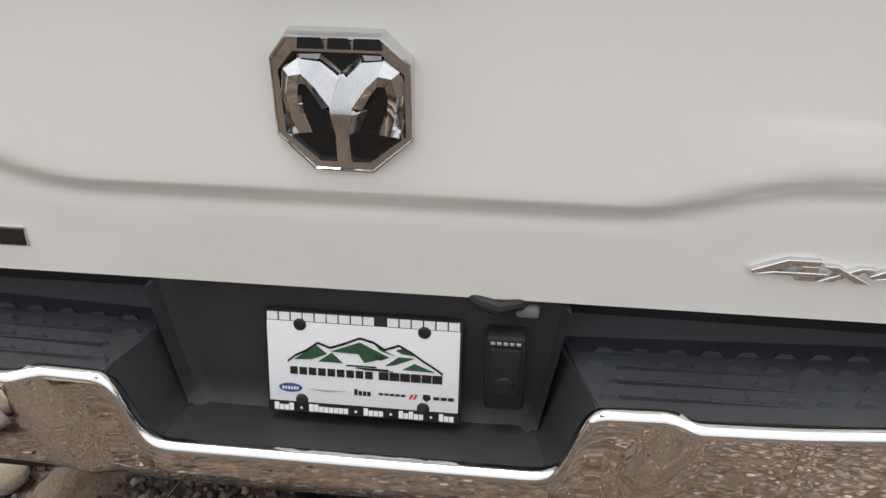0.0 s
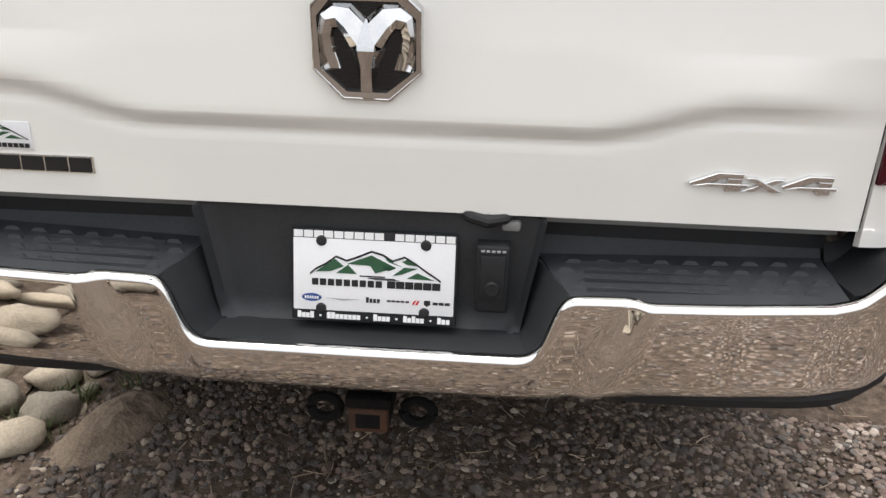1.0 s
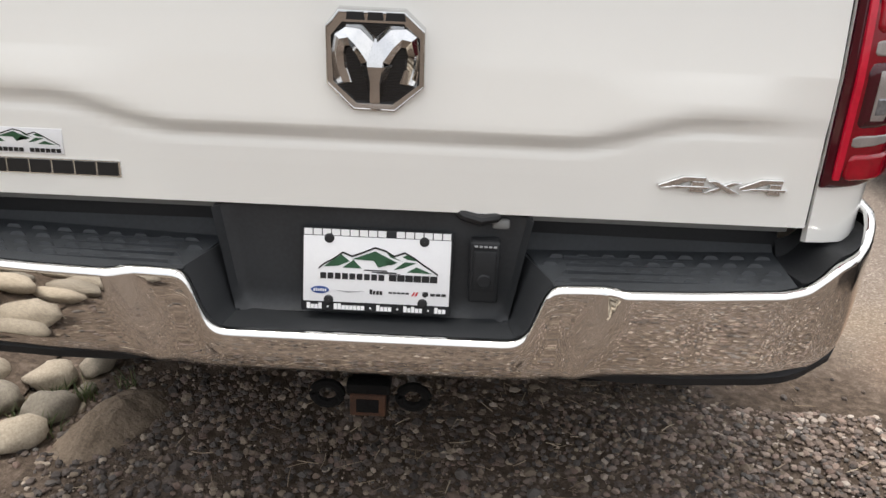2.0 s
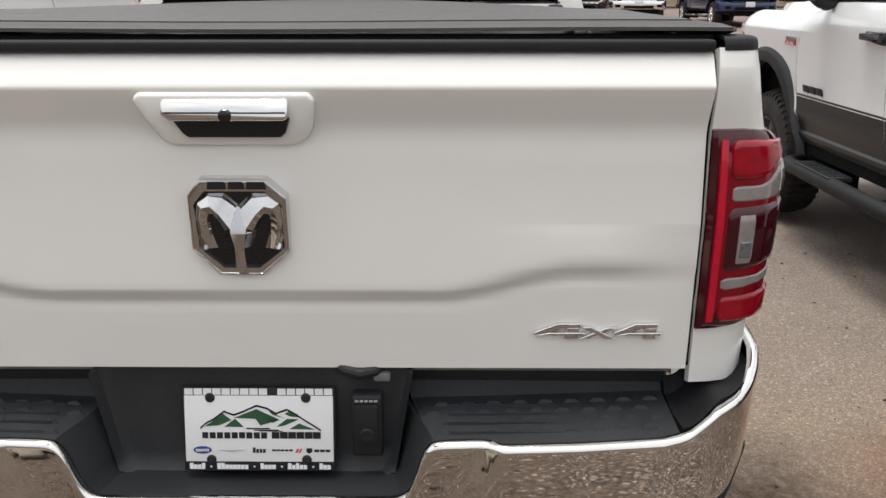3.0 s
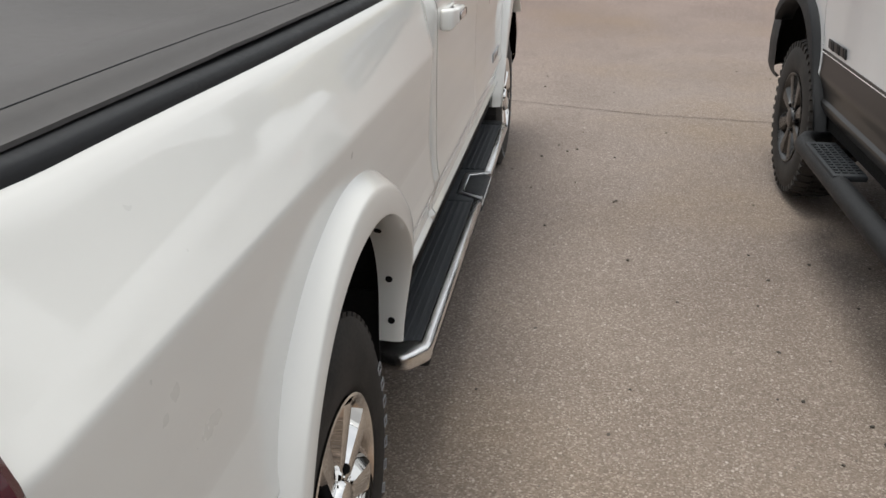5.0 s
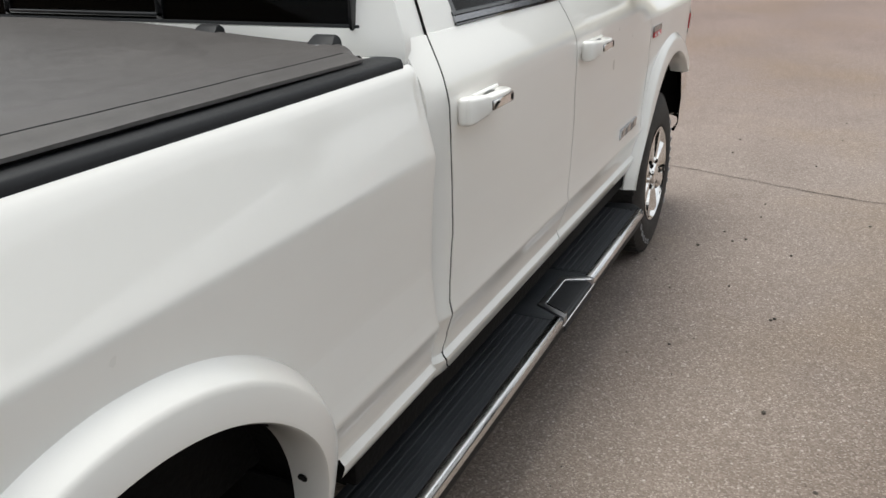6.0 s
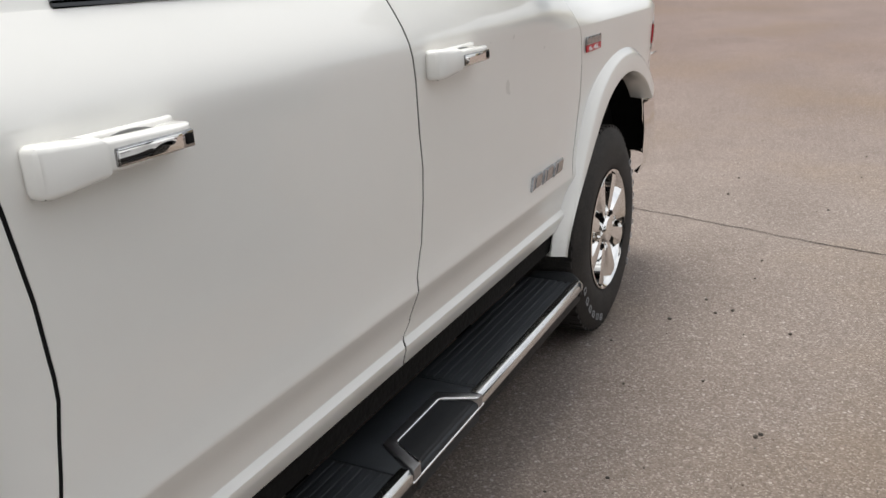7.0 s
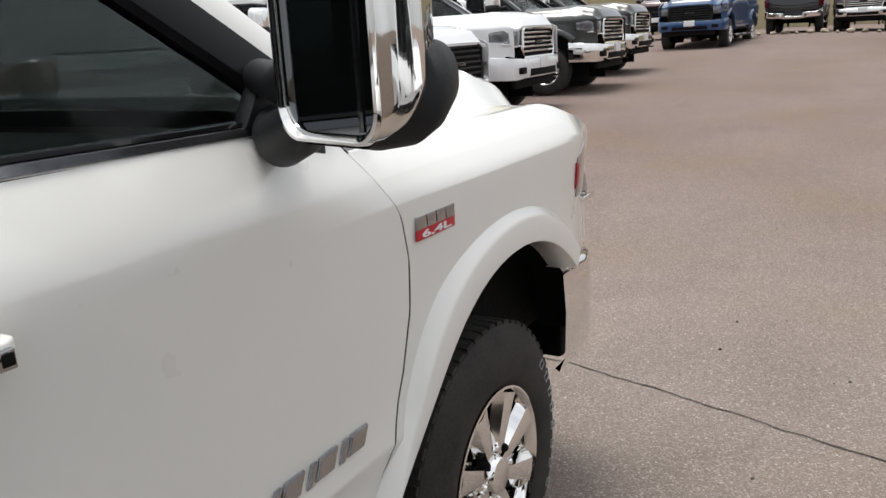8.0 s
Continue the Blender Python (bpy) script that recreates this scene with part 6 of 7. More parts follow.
def build_steps(root, o):
    for side in (1, -1):
        if o["round_steps"]:
            bm = tube([(side * 0.90, 2.16, 0.42), (side * 1.00, 2.19, 0.43), (side * 1.03, 2.27, 0.43), (side * 1.03, 4.27, 0.43), (side * 1.00, 4.34, 0.43), (side * 0.90, 4.38, 0.42)], 0.046, 14)
            st = part("running_board", bm, PLASTIC, root, "black tubular side step", sharp=60)
            for y0, y1 in ((2.45, 2.95), (3.65, 4.15)):
                bm = box((min(side * 0.92, side * 1.06), y0, 0.450), (max(side * 0.92, side * 1.06), y1, 0.478), 0.008)
                for k in range(12):
                    for j in range(4):
                        add_box(bm, (min(side * (0.935 + 0.03 * j), side * (0.955 + 0.03 * j)), y0 + 0.03 + (y1 - y0 - 0.06) * k / 12, 0.474), (max(side * (0.935 + 0.03 * j), side * (0.955 + 0.03 * j)), y0 + 0.05 + (y1 - y0 - 0.06) * k / 12, 0.483))
                part("step_tread", bm, PADMAT, st)
            for y in (2.4, 3.2, 4.1):
                part("bracket", box((min(side * 0.70, side * 1.0), y, 0.42), (max(side * 0.70, side * 1.0), y + 0.05, 0.45), 0.005), DARK, st)
            continue
        xi, xo, zt = 0.800, 1.018, 0.372
        y0, y1 = 1.86, 4.37
        body = box((min(side * xi, side * xo), y0, zt - 0.075), (max(side * xi, side * xo), y1, zt - 0.004), 0.012, 3)
        st = part("running_board", body, PLASTIC, root, "black running board with polished edge")
        for a, b_ in ((y0 + 0.02, 3.095), (3.535, y1 - 0.02)):
            pad = bmesh.new()
            if not o["far"]:
                for k in range(7):
                    x = xi + 0.022 + 0.0255 * k
                    part("pad_rib", box((min(side * x, side * (x + 0.0135)), a + 0.006, zt - 0.002), (max(side * x, side * (x + 0.0135)), b_ - 0.006, zt + 0.0028), 0.0012, 1), PADMAT, st)
            add_box(pad, (min(side * (xi + 0.01), side * (xo - 0.030)), a, zt - 0.008), (max(side * (xi + 0.01), side * (xo - 0.030)), b_, zt - 0.001), 0.002)
            part("ribbed_pad", pad, PADMAT, st)
        # polished edge along the outside, broken by the notch
        for a, b_ in ((y0 + 0.01, 3.125), (3.505, y1)):
            bm = prism([(xo - 0.032, zt - 0.003), (xo - 0.026, zt + 0.004), (xo - 0.004, zt + 0.003), (xo + 0.006, zt - 0.008), (xo + 0.008, zt - 0.026), (xo + 0.003, zt - 0.036), (xo - 0.012, zt - 0.036)], "y", a, b_, 0.003)
            for v in bm.verts:
                v.co.x *= side
            bmesh.ops.recalc_face_normals(bm, faces=bm.faces)
            part("polished_edge", bm, POLISHED, st, "brushed bright edge")
        # notch with its lower pad
        bm = prism([(xo - 0.115, 3.195), (xo + 0.008, 3.125), (xo + 0.008, 3.160), (xo - 0.088, 3.212), (xo - 0.088, 3.440), (xo + 0.008, 3.480), (xo + 0.008, 3.505), (xo - 0.115, 3.470)], "z", zt - 0.03, zt + 0.003, 0.003)
        for v in bm.verts:
            v.co.x *= side
        bmesh.ops.recalc_face_normals(bm, faces=bm.faces)
        part("notch_trim", bm, BRUSHED, st, "satin grey edge")
        if not o["far"]:
            rim = [(xo + 0.004, 3.160), (xo - 0.080, 3.206), (xo - 0.088, 3.218), (xo - 0.088, 3.432), (xo - 0.081, 3.443), (xo + 0.004, 3.480)]
            part("bright_bead", tube([(side * x, y, zt + 0.002) for x, y in rim], 0.0036, 8), POLISHED, st, "bright bead of the notch")
            part("bright_bead", tube([(side * (xo + 0.006), 3.12, zt - 0.030), (side * (xo + 0.006), 3.51, zt - 0.030)], 0.0036, 8), POLISHED, st, "bright bead of the notch")
        bm = prism([(xi + 0.012, 3.100), (xo - 0.025, 3.100), (xo - 0.02, 3.13), (xo - 0.117, 3.192), (xo - 0.117, 3.472), (xo - 0.02, 3.50), (xo - 0.025, 3.53), (xi + 0.012, 3.53)], "z", zt - 0.02, zt - 0.001, 0.002)
        for v in bm.verts:
            v.co.x *= side
        bmesh.ops.recalc_face_normals(bm, faces=bm.faces)
        part("plain_pad", bm, PADMAT, st)
        part("lower_step", box((min(side * (xo - 0.09), side * (xo + 0.006)), 3.15, zt - 0.072), (max(side * (xo - 0.09), side * (xo + 0.006)), 3.49, zt - 0.010), 0.010, 3), PADMAT, st)
        # angled polished end
        for ya, yb, yc in ((1.785, 1.86, 1.90), (4.445, 4.365, 4.33)):
            bm = prism([(xi + 0.02, ya + (yb - ya) * 0.30), (xo - 0.075, ya), (xo - 0.045, ya + (yb - ya) * 0.12), (xo + 0.006, yb), (xo + 0.008, yc), (xo - 0.03, yc), (xi + 0.02, yc - (yc - ya) * 0.25)], "z", zt - 0.052, zt + 0.003, 0.014, 4)
            for v in bm.verts:
                v.co.x *= side
            bmesh.ops.recalc_face_normals(bm, faces=bm.faces)
            part("step_end", bm, POLISHED if ya < 2 else PLASTIC, st)
        for y in (2.1, 3.0, 3.9):
            part("bracket", box((min(side * 0.60, side * 0.85), y, zt - 0.06), (max(side * 0.60, side * 0.85), y + 0.06, zt - 0.03), 0.005), DARK, st)


def build_badges(root, o):
    for side in (1, -1):
        bright = DARKCHROME if o["bright"] else INKBLACK
        for k in range(3):
            y0 = 4.000 + 0.098 * k
            x = side_surface(4.2, 0.812).x - 0.002
            lean = 0.5
            up = 0.088 if o["lower"] else 0.0
            for a, b_, z0, z1 in ((0.0, 0.018, 0.790 + up, 0.833 + up), (0.024, 0.080, 0.793 + up, 0.834 + up)):
                bm = bmesh.new()
                for v in add_box(bm, (0.0, a, z0), (0.010, b_, z1)):
                    v.co = Vector((side * (x + v.co.x), y0 + v.co.y + lean * (v.co.z - 0.79), v.co.z))
                bmesh.ops.bevel(bm, geom=list(bm.edges), offset=0.003, segments=2, affect="EDGES")
                bmesh.ops.recalc_face_normals(bm, faces=bm.faces)
                part("brand_bar", bm, bright, root, "raised bright bar in place of a brand letter", sharp=20)
        x = side_surface(4.55, 1.19).x
        lo, hi = min(side * x, side * (x + 0.004)), max(side * x, side * (x + 0.004))
        part("engine_badge", box((lo, 4.508, 1.148), (hi, 4.672, 1.171), 0.001), INKRED, root, "red and chrome engine badge")
        bm = bmesh.new()
        for k in range(4):
            add_box(bm, (lo, 4.509 + 0.041 * k, 1.172), (hi + (0.002 if side > 0 else 0), 4.546 + 0.041 * k, 1.199), 0.001)
        part("engine_badge_bar", bm, DARKCHROME, root)
        bm = text_bm("6.4L", 0.125, 0.016, 0.002)
        if side > 0:
            m = Matrix.Translation((x + 0.0035, 4.528, 1.1515)) @ Matrix.Rotation(math.pi / 2, 4, "Z")
        else:
            m = Matrix.Translation((-x - 0.0035, 4.648, 1.1515)) @ Matrix.Rotation(-math.pi / 2, 4, "Z")
        part("engine_size", moved(bm, m), INKWHITE, root)


def pickup(label, where, **given):
    o = dict(paint=WHITE, flare=WHITE, handle=WHITE, lower=None, bright=True, bright_front=True, rim=CHROME, knobby=False, cover=True, detail=True, far=False, round_steps=False, front_bumper=CHROME, front_plate=False)
    o.update(given)
    root = new("pickup_truck")
    root.empty_display_size = 0.2
    build_body_sides(root, o)
    build_cab(root, o)
    build_tailgate(root, o)
    for side in (1, -1):
        build_tail_light(root, side, o)
    build_bumper(root, o)
    build_bed(root, o)
    build_front(root, o)
    build_steps(root, o)
    build_badges(root, o)
    part("chassis", box((-0.45, 0.30, 0.42), (0.45, 5.70, 0.60), 0.02), DARK, root)
    part("underbody", box((-0.78, 0.28, 0.60), (0.78, 2.22, 0.84), 0.02), DARK, root)
    part("engine_bay", box((-0.80, 4.46, 0.60), (0.80, 5.68, 1.22), 0.02), DARK, root)
    for hub in (REAR_HUB, FRONT_HUB):
        bm = tube([(-0.72, hub[0], hub[1]), (0.72, hub[0], hub[1])], 0.055, 12)
        part("axle", bm, DARK, root)
    root.matrix_basis = where
    return tagged(root, label, "pickup truck")


# ---- ground ----
def lot(x, y):
    """The lot's height: level round the truck, rising gently beyond it."""
    rise = 0.42 * smooth(7.8, 14.5, y) + 0.031 * max(0.0, min(y, 34) - 14.5)
    return rise * (1 - 0.50 * smooth(-2.0, 8.0, x)) - 0.024


def build_ground():
    bm = bmesh.new()
    axis_x = sorted(set(np.concatenate([np.linspace(-3, 5, 41), np.linspace(-30, 30, 41), [-400, -150, -60, 60, 150, 400]]).round(3)))
    axis_y = sorted(set(np.concatenate([np.linspace(-3, 9, 61), np.linspace(-20, 60, 55), [-400, -150, -60, 100, 180, 400]]).round(3)))
    def fn(x, y):
        z = lot(x, y)
        if -3 < x < 5 and -3 < y < 9:
            z += 0.006 * noise.noise(Vector((x * 0.9, y * 0.9, 0)))
        if y < 1.4:
            z += 0.010 * noise.noise(Vector((x * 3, y * 3, 3))) * smooth(1.4, 0.9, y)
        return Vector((x, y, z))
    add_grid(bm, fn, axis_x, axis_y)
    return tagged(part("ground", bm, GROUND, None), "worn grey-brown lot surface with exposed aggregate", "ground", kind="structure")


build_ground()


def crack(points, width):
    bm = bmesh.new()
    rows = []
    fine = []
    for (x0, y0), (x1, y1) in zip(points, points[1:]):
        n = max(2, int(math.hypot(x1 - x0, y1 - y0) / 0.03))
        for k in range(n):
            fine.append((x0 + (x1 - x0) * k / n, y0 + (y1 - y0) * k / n))
    for i, (x, y) in enumerate(fine):
        j = 0.016 * noise.noise(Vector((x * 9, y * 9, 1))) + 0.006 * noise.noise(Vector((x * 40, y * 40, 2)))
        w = width * (0.45 + 0.9 * abs(noise.noise(Vector((x * 13, y * 13, 5)))))
        z = lot(x, y) + 0.006 * noise.noise(Vector((x * 0.9, y * 0.9, 0))) + 0.004
        rows.append((bm.verts.new((x, y + j - w, z)), bm.verts.new((x, y + j + w, z))))
    for p, q in zip(rows, rows[1:]):
        bm.faces.new((p[0], q[0], q[1], p[1]))
    return tagged(part("pavement_crack", bm, CRACK, None, sharp=0), "thin dark crack across the lot surface", "crack", kind="structure")


CRACK = material("crack_dirt", (0.075, 0.062, 0.052), rough=0.95, vary=0.5, vscale=12)
crack([(-1.0, 6.90), (0.50, 6.64), (1.08, 6.46), (1.40, 6.35), (1.90, 6.18), (2.78, 6.03), (4.5, 5.80)], 0.006)
crack([(2.40, 16.0), (2.80, 14.2), (3.11, 12.5), (3.69, 9.9), (4.1, 9.0)], 0.012)


def pebble_mesh(rng, squash):
    bm = bmesh.new()
    bmesh.ops.create_icosphere(bm, subdivisions=1, radius=1.0)
    pts = np.array([v.co for v in bm.verts])
    bm.faces.ensure_lookup_table()
    tris = np.array([[v.index for v in f.verts] for f in bm.faces])
    bm.free()
    return pts * (1 + rng.uniform(-0.22, 0.22, (len(pts), 1))) * np.array([1, 0.8, squash]), tris


def scatter(name, label, mat, count, spot, size, seed):
    """Many small stones in one object of kind stuff."""
    rng = np.random.default_rng(seed)
    kinds = [pebble_mesh(rng, s) for s in (0.45, 0.55, 0.7, 0.6)]
    verts, faces, n = [], [], 0
    for _ in range(count):
        x, y = spot(rng)
        s = size(rng)
        pts, tris = kinds[rng.integers(4)]
        a = rng.uniform(0, 2 * math.pi)
        rot = np.array([[math.cos(a), -math.sin(a), 0], [math.sin(a), math.cos(a), 0], [0, 0, 1]])
        p = (pts * s) @ rot.T + np.array([x, y, lot(x, y) + s * 0.22])
        verts.append(p), faces.append(tris + n)
        n += len(p)
    me = bpy.data.meshes.new(name)
    me.from_pydata(np.concatenate(verts).tolist(), [], np.concatenate(faces).tolist())
    me.materials.append(mat)
    return tagged(new(name, me), label, "gravel", kind="stuff")


def stone_material(name, stops, rough=0.85):
    m = bpy.data.materials.new(name)
    m.use_nodes = True
    n, l = m.node_tree.nodes, m.node_tree.links
    geo, ramp, b = n.new("ShaderNodeNewGeometry"), n.new("ShaderNodeValToRGB"), n["Principled BSDF"]
    while len(ramp.color_ramp.elements) < len(stops):
        ramp.color_ramp.elements.new(0.5)
    for e, (p, c) in zip(ramp.color_ramp.elements, stops):
        e.position, e.color = p, (*c, 1)
    l.new(geo.outputs["Random Per Island"], ramp.inputs["Fac"]), l.new(ramp.outputs["Color"], b.inputs["Base Color"])
    b.inputs["Roughness"].default_value = rough
    return m


GRAVEL = stone_material("gravel_stone", [(0.0, (0.039, 0.031, 0.027)), (0.2, (0.077, 0.064, 0.057)), (0.4, (0.125, 0.091, 0.072)), (0.55, (0.099, 0.091, 0.084)), (0.7, (0.159, 0.109, 0.088)), (0.85, (0.185, 0.144, 0.107)), (0.96, (0.258, 0.206, 0.155)), (1.0, (0.404, 0.344, 0.284))])
SPECK = stone_material("dark_speck", [(0.0, (0.03, 0.026, 0.022)), (1.0, (0.10, 0.085, 0.07))])
PALE = stone_material("pale_grit", [(0.0, (0.112, 0.084, 0.071)), (0.3, (0.189, 0.142, 0.116)), (0.5, (0.146, 0.133, 0.122)), (0.7, (0.258, 0.185, 0.150)), (0.9, (0.310, 0.249, 0.202)), (1.0, (0.447, 0.387, 0.335))])
STRAW = stone_material("dry_straw", [(0.0, (0.10, 0.07, 0.045)), (0.6, (0.27, 0.205, 0.14)), (1.0, (0.46, 0.38, 0.28))])


def in_gravel(rng):
    while True:
        x, y = rng.uniform(-1.3, 2.6), rng.uniform(-3.2, 1.7)
        if rng.random() < 0.42:
            x, y = rng.uniform(-0.9, 1.6), rng.uniform(-0.3, 1.5)
        if y < 1.25 + 0.35 * math.sin(x * 2.1) * (x < 1) - 0.75 * smooth(0.75, 1.2, x) + rng.normal(0, 0.2):
            return x, y


scatter("gravel", "loose brown and grey gravel behind the truck", GRAVEL, 26000, in_gravel, lambda r: 0.0035 + 0.0115 * r.random() ** 1.7 + (0.008 if r.random() < 0.02 else 0), 4)
# pale stones; their density also paints the brighter light beyond the truck's shade
scatter("pale_gravel", "loose pale pinkish gravel past the bumper's end", PALE, 9000, lambda r: (1.25 + r.normal(0, 0.40), 0.80 - 3.4 * r.random() ** 1.3), lambda r: 0.004 + 0.011 * r.random() ** 1.8, 9)
scatter("grit", "fine pale grit on the lot surface", PALE, 2600, lambda r: (r.uniform(0.6, 3.2), 1.0 + 7 * r.random() ** 1.3), lambda r: 0.0022 + 0.0022 * r.random(), 5)
scatter("dark_pebbles", "scattered small dark pebbles on the lot", SPECK, 90, lambda r: (r.uniform(0.9, 3.4), r.uniform(1.3, 10)), lambda r: 0.005 + 0.006 * r.random() ** 2, 6)
KNOWN_SPOTS = [(1.302, 5.296), (1.647, 4.22), (1.465, 5.889), (1.197, 5.032), (2.051, 5.676), (1.122, 7.516), (1.868, 7.733), (1.295, 2.714), (1.692, 3.429), (1.885, 3.02), (2.526, 3.483), (2.449, 2.103), (2.243, 2.321), (1.49, 1.508), (1.575, 2.039), (2.063, 1.599), (1.66, 4.24)]
spots = iter(KNOWN_SPOTS)
scatter("dark_pebbles", "scattered small dark pebbles on the lot", SPECK, len(KNOWN_SPOTS), lambda r: next(spots), lambda r: 0.0075 + 0.004 * r.random(), 7)


def twigs(count, seed):
    rng = random.Random(seed)
    bm = bmesh.new()
    for _ in range(count):
        x, y = rng.gauss(0.35, 0.55), rng.uniform(-0.5, 1.1)
        a, L, r = rng.uniform(0, math.pi), rng.uniform(0.012, 0.075), rng.uniform(0.0006, 0.0016)
        bend, z = rng.uniform(-0.25, 0.25), lot(x, y) + rng.uniform(0.006, 0.018)
        pts = [(x + L * k * math.cos(a + bend * k), y + L * k * math.sin(a + bend * k), z + 0.004 * k * rng.uniform(-1, 1.5)) for k in (-0.5, 0.0, 0.5)]
        add_tube(bm, pts, r, 4)
    return tagged(part("dry_twigs", bm, STRAW, None), "dry straw and small twigs on the gravel", "twigs", kind="stuff")


twigs(420, 12)


def rock_mesh(seed):
    bm = bmesh.new()
    bmesh.ops.create_icosphere(bm, subdivisions=3, radius=1.0)
    off = Vector((seed * 7.3, seed * 3.1, seed * 1.7))
    for v in bm.verts:
        k = 1 + 0.30 * noise.noise(v.co * 1.1 + off) + 0.10 * noise.noise(v.co * 2.6 + off) + 0.03 * noise.noise(v.co * 7 + off)
        v.co = Vector((v.co.x * 1.25 * k, v.co.y * 0.95 * k, v.co.z * 0.72 * k))
    me = bpy.data.meshes.new("river_rock")
    bm.to_mesh(me)
    bm.free()
    me.materials.append(ROCK)
    me.shade_smooth()
    return me


ROCKS = [rock_mesh(k) for k in range(6)]


def river_rock(x, y, size, base=0.0, k=0, turn=0.0, tilt=0.0):
    ob = new("river_rock", ROCKS[k % 6])
    ob.matrix_basis = Matrix.Translation((x, y, base + 0.55 * size)) @ Euler((tilt, 0.6 * tilt, turn)).to_matrix().to_4x4() @ Matrix.Diagonal((size, size, size, 1))
    return tagged(ob, "smooth tan river rock in the border", "rock", group="river rocks of the border")


for x, y, s, k in ((-0.965, 0.600, 0.066, 1), (-0.985, 0.468, 0.064, 4), (-1.125, 0.640, 0.066, 2), (-1.035, 0.765, 0.062, 3), (-0.915, 0.725, 0.028, 0), (-1.150, 0.490, 0.072, 5), (-1.110, 0.345, 0.078, 1), (-1.205, 0.760, 0.066, 2), (-0.930, 0.860, 0.050, 4), (-0.895, 0.640, 0.018, 3)):
    river_rock(x, y, s, -0.030, k, x * 9, 0.5 * y - 0.2)
bm = bmesh.new()
add_grid(bm, lambda u, v: Vector((-0.772 + 0.115 * u + 0.055 * v, 0.575 + 0.20 * v, -0.036 + 0.082 * max(0.0, 1 - (u * u + v * v) ** 0.9) + 0.018 * noise.noise(Vector((u * 2.2, v * 2.2, 5))) + 0.009 * noise.noise(Vector((u * 7, v * 7, 2))))), np.linspace(-1, 1, 44), np.linspace(-1, 1, 44))
tagged(part("earth_mound", bm, material("packed_dirt", (0.22, 0.170, 0.125), rough=0.95, color2=(0.13, 0.098, 0.070), vscale=12, bump=0.6, bscale=70, spread=0.01), None), "packed tan dirt mound beside the rocks", "mound", kind="structure")


def grass_tufts(places, seed):
    """Short weeds between the rocks: bent, tapering blades."""
    rng = random.Random(seed)
    bm = bmesh.new()
    for px, py, count in places:
        for _ in range(count):
            x, y = px + rng.gauss(0, 0.018), py + rng.gauss(0, 0.018)
            a, h, w = rng.uniform(0, 2 * math.pi), rng.uniform(0.025, 0.075), rng.uniform(0.0012, 0.003)
            lean_ = rng.uniform(0.15, 0.8) * h
            pts = [(x + lean_ * k * k * math.cos(a), y + lean_ * k * k * math.sin(a), lot(x, y) + h * k) for k in (0.0, 0.4, 0.75, 1.0)]
            add_tube(bm, pts, [w, w * 0.9, w * 0.6, w * 0.15], 4)
    return tagged(part("grass_tufts", bm, GRASS, None), "short green weeds between the border rocks", "grass", kind="stuff")


GRASS = stone_material("weed_green", [(0.0, (0.035, 0.055, 0.018)), (0.6, (0.075, 0.105, 0.035)), (1.0, (0.20, 0.19, 0.09))], 0.6)
grass_tufts(((-0.905, 0.690, 26), (-0.930, 0.520, 14), (-1.040, 0.560, 12), (-0.985, 0.690, 16), (-0.800, 0.775, 12), (-1.09, 0.52, 10), (-1.16, 0.60, 12)), 21)
rng = random.Random(8)
for row in range(9):
    for col in range(10):
        x = -1.12 - 0.24 * row + rng.uniform(-0.06, 0.06) - 0.10 * (col % 2) * 0.5
        y = 0.15 - 0.27 * col + rng.uniform(-0.07, 0.07)
        s = rng.uniform(0.085, 0.155)
        river_rock(x, y, s, 0.085 * row * (0.8 + 0.4 * rng.random()) - 0.02, rng.randrange(6), rng.uniform(0, 6), rng.uniform(-0.3, 0.3))
# the earth bank that carries the rocks
bm = bmesh.new()
add_grid(bm, lambda x, y: Vector((x, y, max(-0.02, 0.36 * (-1.16 - x)) + 0.03 * noise.noise(Vector((x * 3, y * 3, 0))))), np.linspace(-8, -1.08, 40), np.linspace(-8, 1.0, 40))
tagged(part("earth_bank", bm, GROUND, None), "low earth bank under the rock border", "bank", kind="structure")

# ---- the trucks ----
pickup("white crew cab pickup with chrome bumper and soft bed cover", Matrix())
pickup("white and dark grey pickup with black flares and side steps", pose(3.545, -0.41, 0.022), paint=COOL_WHITE, flare=PLASTIC, handle=GLOSSBLACK, lower=LOWERGREY, bright=False, bright_front=False, rim=DARKALLOY, knobby=True, cover=False, detail=False, round_steps=True, front_bumper=PLASTIC)


row_model = pickup("white pickup with black grille in the parked row", Matrix(), paint=COOL_WHITE, flare=COOL_WHITE, handle=COOL_WHITE, bright_front=False, front_bumper=COOL_WHITE, detail=False, far=True, cover=False, front_plate=True)


def parked(label, x, y, heading, paint=COOL_WHITE, front=None, front_bumper=CHROME):
    """A truck of the lot whose nose stands at (x, y) and points along heading (degrees from +y, to the left)."""
    a = radians(heading)
    where = pose(x + 5.9 * math.sin(a), y - 5.9 * math.cos(a), lot(x, y), 0, 0, heading)
    if "made" not in USED:
        USED["made"], ob = True, row_model
        ob.matrix_basis = where
    else:
        ob = copy_thing(row_model, where)
    for p in ob.children_recursive:
        kind = p.name.split(".")[0]
        wanted = None
        if kind == "front_bumper":
            wanted = front_bumper
        elif kind in ("grille_frame", "grille_bar", "lamp_trim"):
            wanted = front or PLASTIC
        elif p.material_slots and p.material_slots[0].material == COOL_WHITE:
            wanted = paint
        if wanted:
            p.material_slots[0].link = "OBJECT"
            p.material_slots[0].material = wanted
    return tagged(ob, label, "pickup truck")


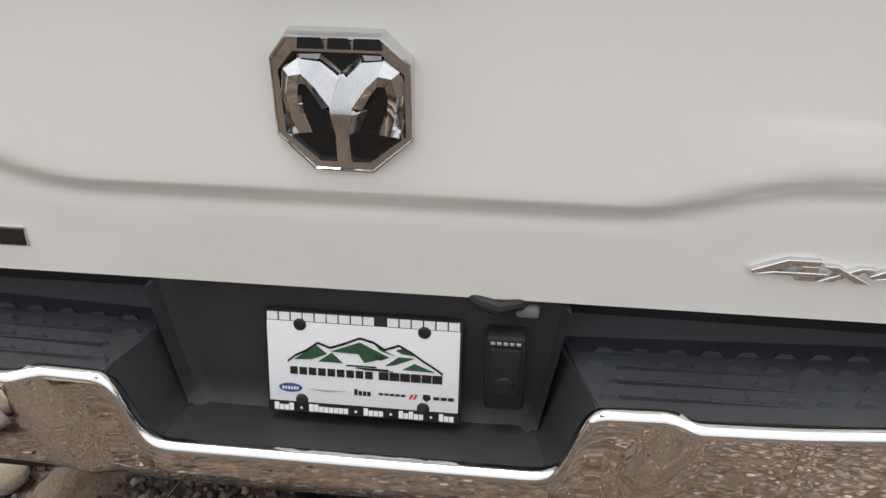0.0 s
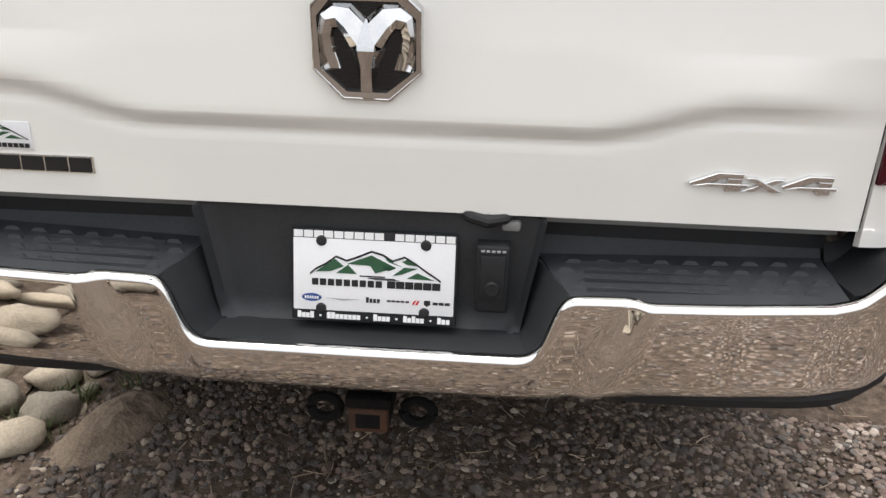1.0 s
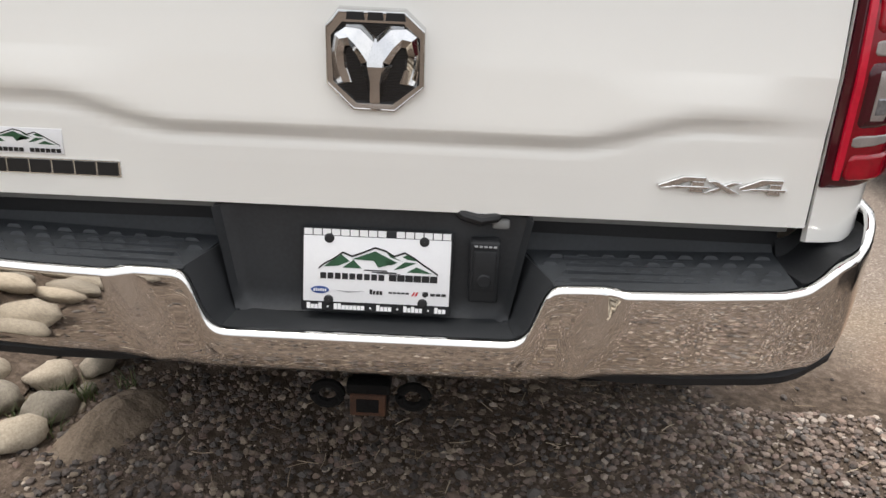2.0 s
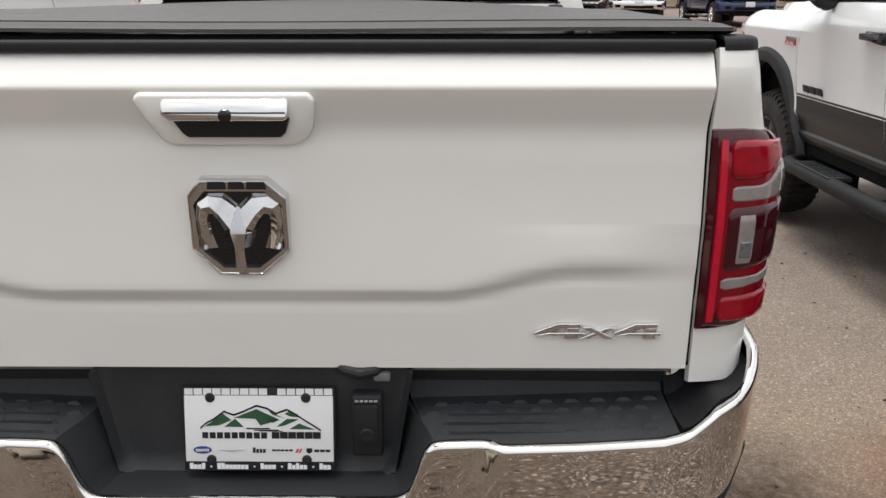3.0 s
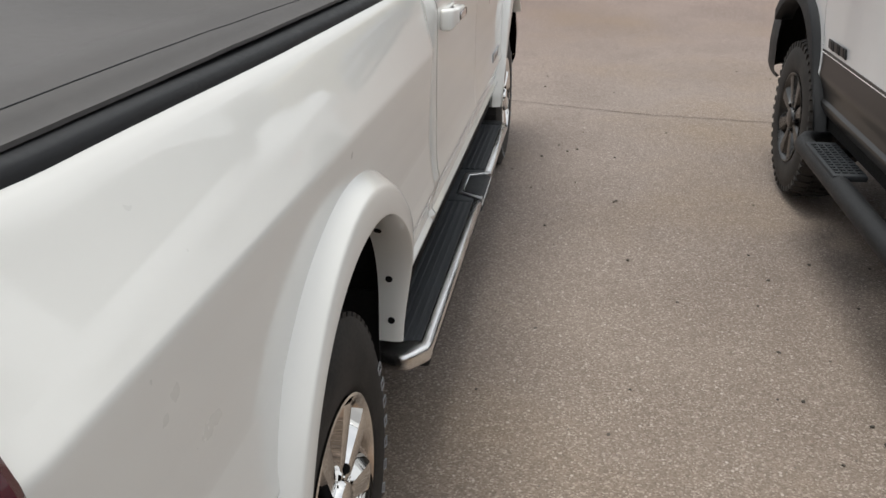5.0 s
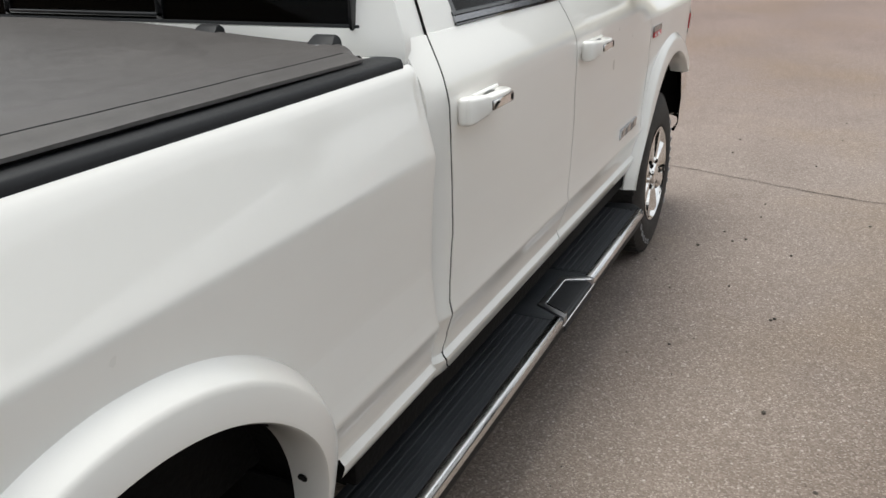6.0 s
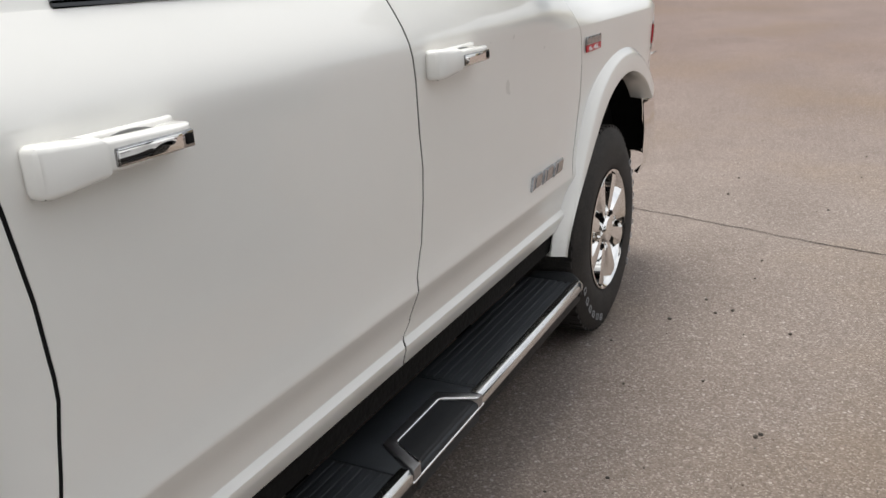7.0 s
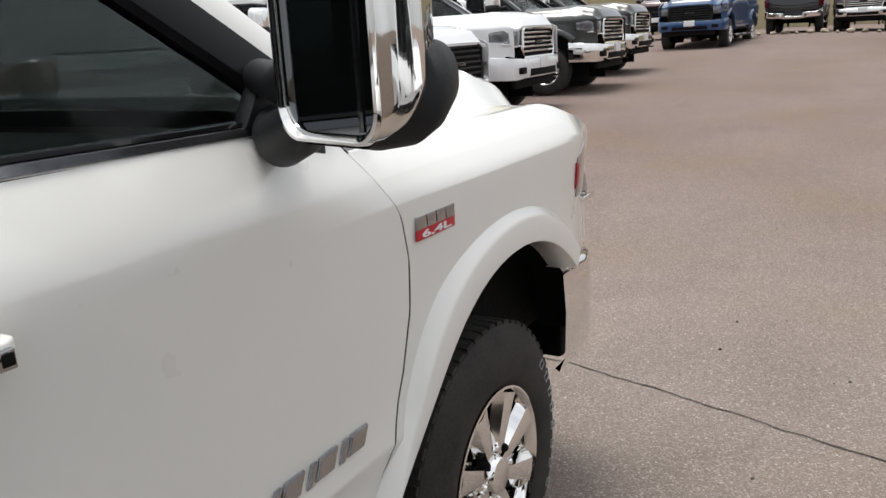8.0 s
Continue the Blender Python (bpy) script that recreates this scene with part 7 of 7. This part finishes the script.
USED = {}
parked("white pickup with black grille in the parked row", -2.62, 11.6, -88, COOL_WHITE, None, COOL_WHITE)
parked("white pickup with painted bumper in the parked row", -2.9, 14.6, -88, COOL_WHITE, CHROME, COOL_WHITE)
parked("dark green-grey pickup with chrome bumper in the row", -2.77, 17.7, -88, DARK_GREEN, CHROME)
parked("dark grey pickup at the end of the row", -3.2, 21.0, -88, CHARCOAL, CHROME)
parked("dark red pickup beyond the row", -6.7, 34.6, 178, MAROON, None, MAROON)
parked("bright blue pickup facing the lot", -3.9, 27.9, 180, BLUE, None, BLUE)
parked("black sport utility truck seen from behind", -2.4, 41.7, 3, BLACKP)
parked("brown-grey pickup facing the lot", 0.1, 36.5, 180, BROWN, CHROME)
parked("black pickup facing the lot", 2.8, 27.7, 178, BLACKP, None, BLACKP)
parked("dark red pickup with chrome grille facing the lot", 6.8, 28.2, 176, MAROON, CHROME)
parked("deep blue pickup facing the lot", 10.2, 27.0, 180, NAVY, None, NAVY)
parked("dark red pickup at the lot's far edge", 5.3, 33.5, 176, MAROON, None, MAROON)


def building():
    """A long tan metal shed behind the parked trucks."""
    root = new("metal_building")
    base = lot(-2, 46) - 0.3
    part("wall", box((-30, 57.0, base), (30, 57.3, base + 6.0)), SIDING, root)
    for k in range(150):
        x = -30 + 0.4 * k
        part("siding_rib", box((x, 56.95, base), (x + 0.07, 57.0, base + 6.0)), SIDING, root) if k % 2 == 0 else None
    part("roof", prism([(56.6, base + 6.0), (62.0, base + 7.6), (67.4, base + 6.0)], "x", -30.4, 30.4), SIDING, root)
    part("side_wall", box((-30, 57.3, base), (-29.7, 67.0, base + 6.0)), SIDING, root)
    part("side_wall", box((29.7, 57.3, base), (30, 67.0, base + 6.0)), SIDING, root)
    tagged(root, "long tan metal building behind the parked trucks", "building")


building()
for k in range(36):
    x = -6 + 0.42 * k
    y = 34.9 + 0.25 * math.sin(k * 1.7)
    river_rock(x, y, 0.10 + 0.03 * math.sin(k * 2.3), lot(x, y), k, k * 1.1, 0.1)
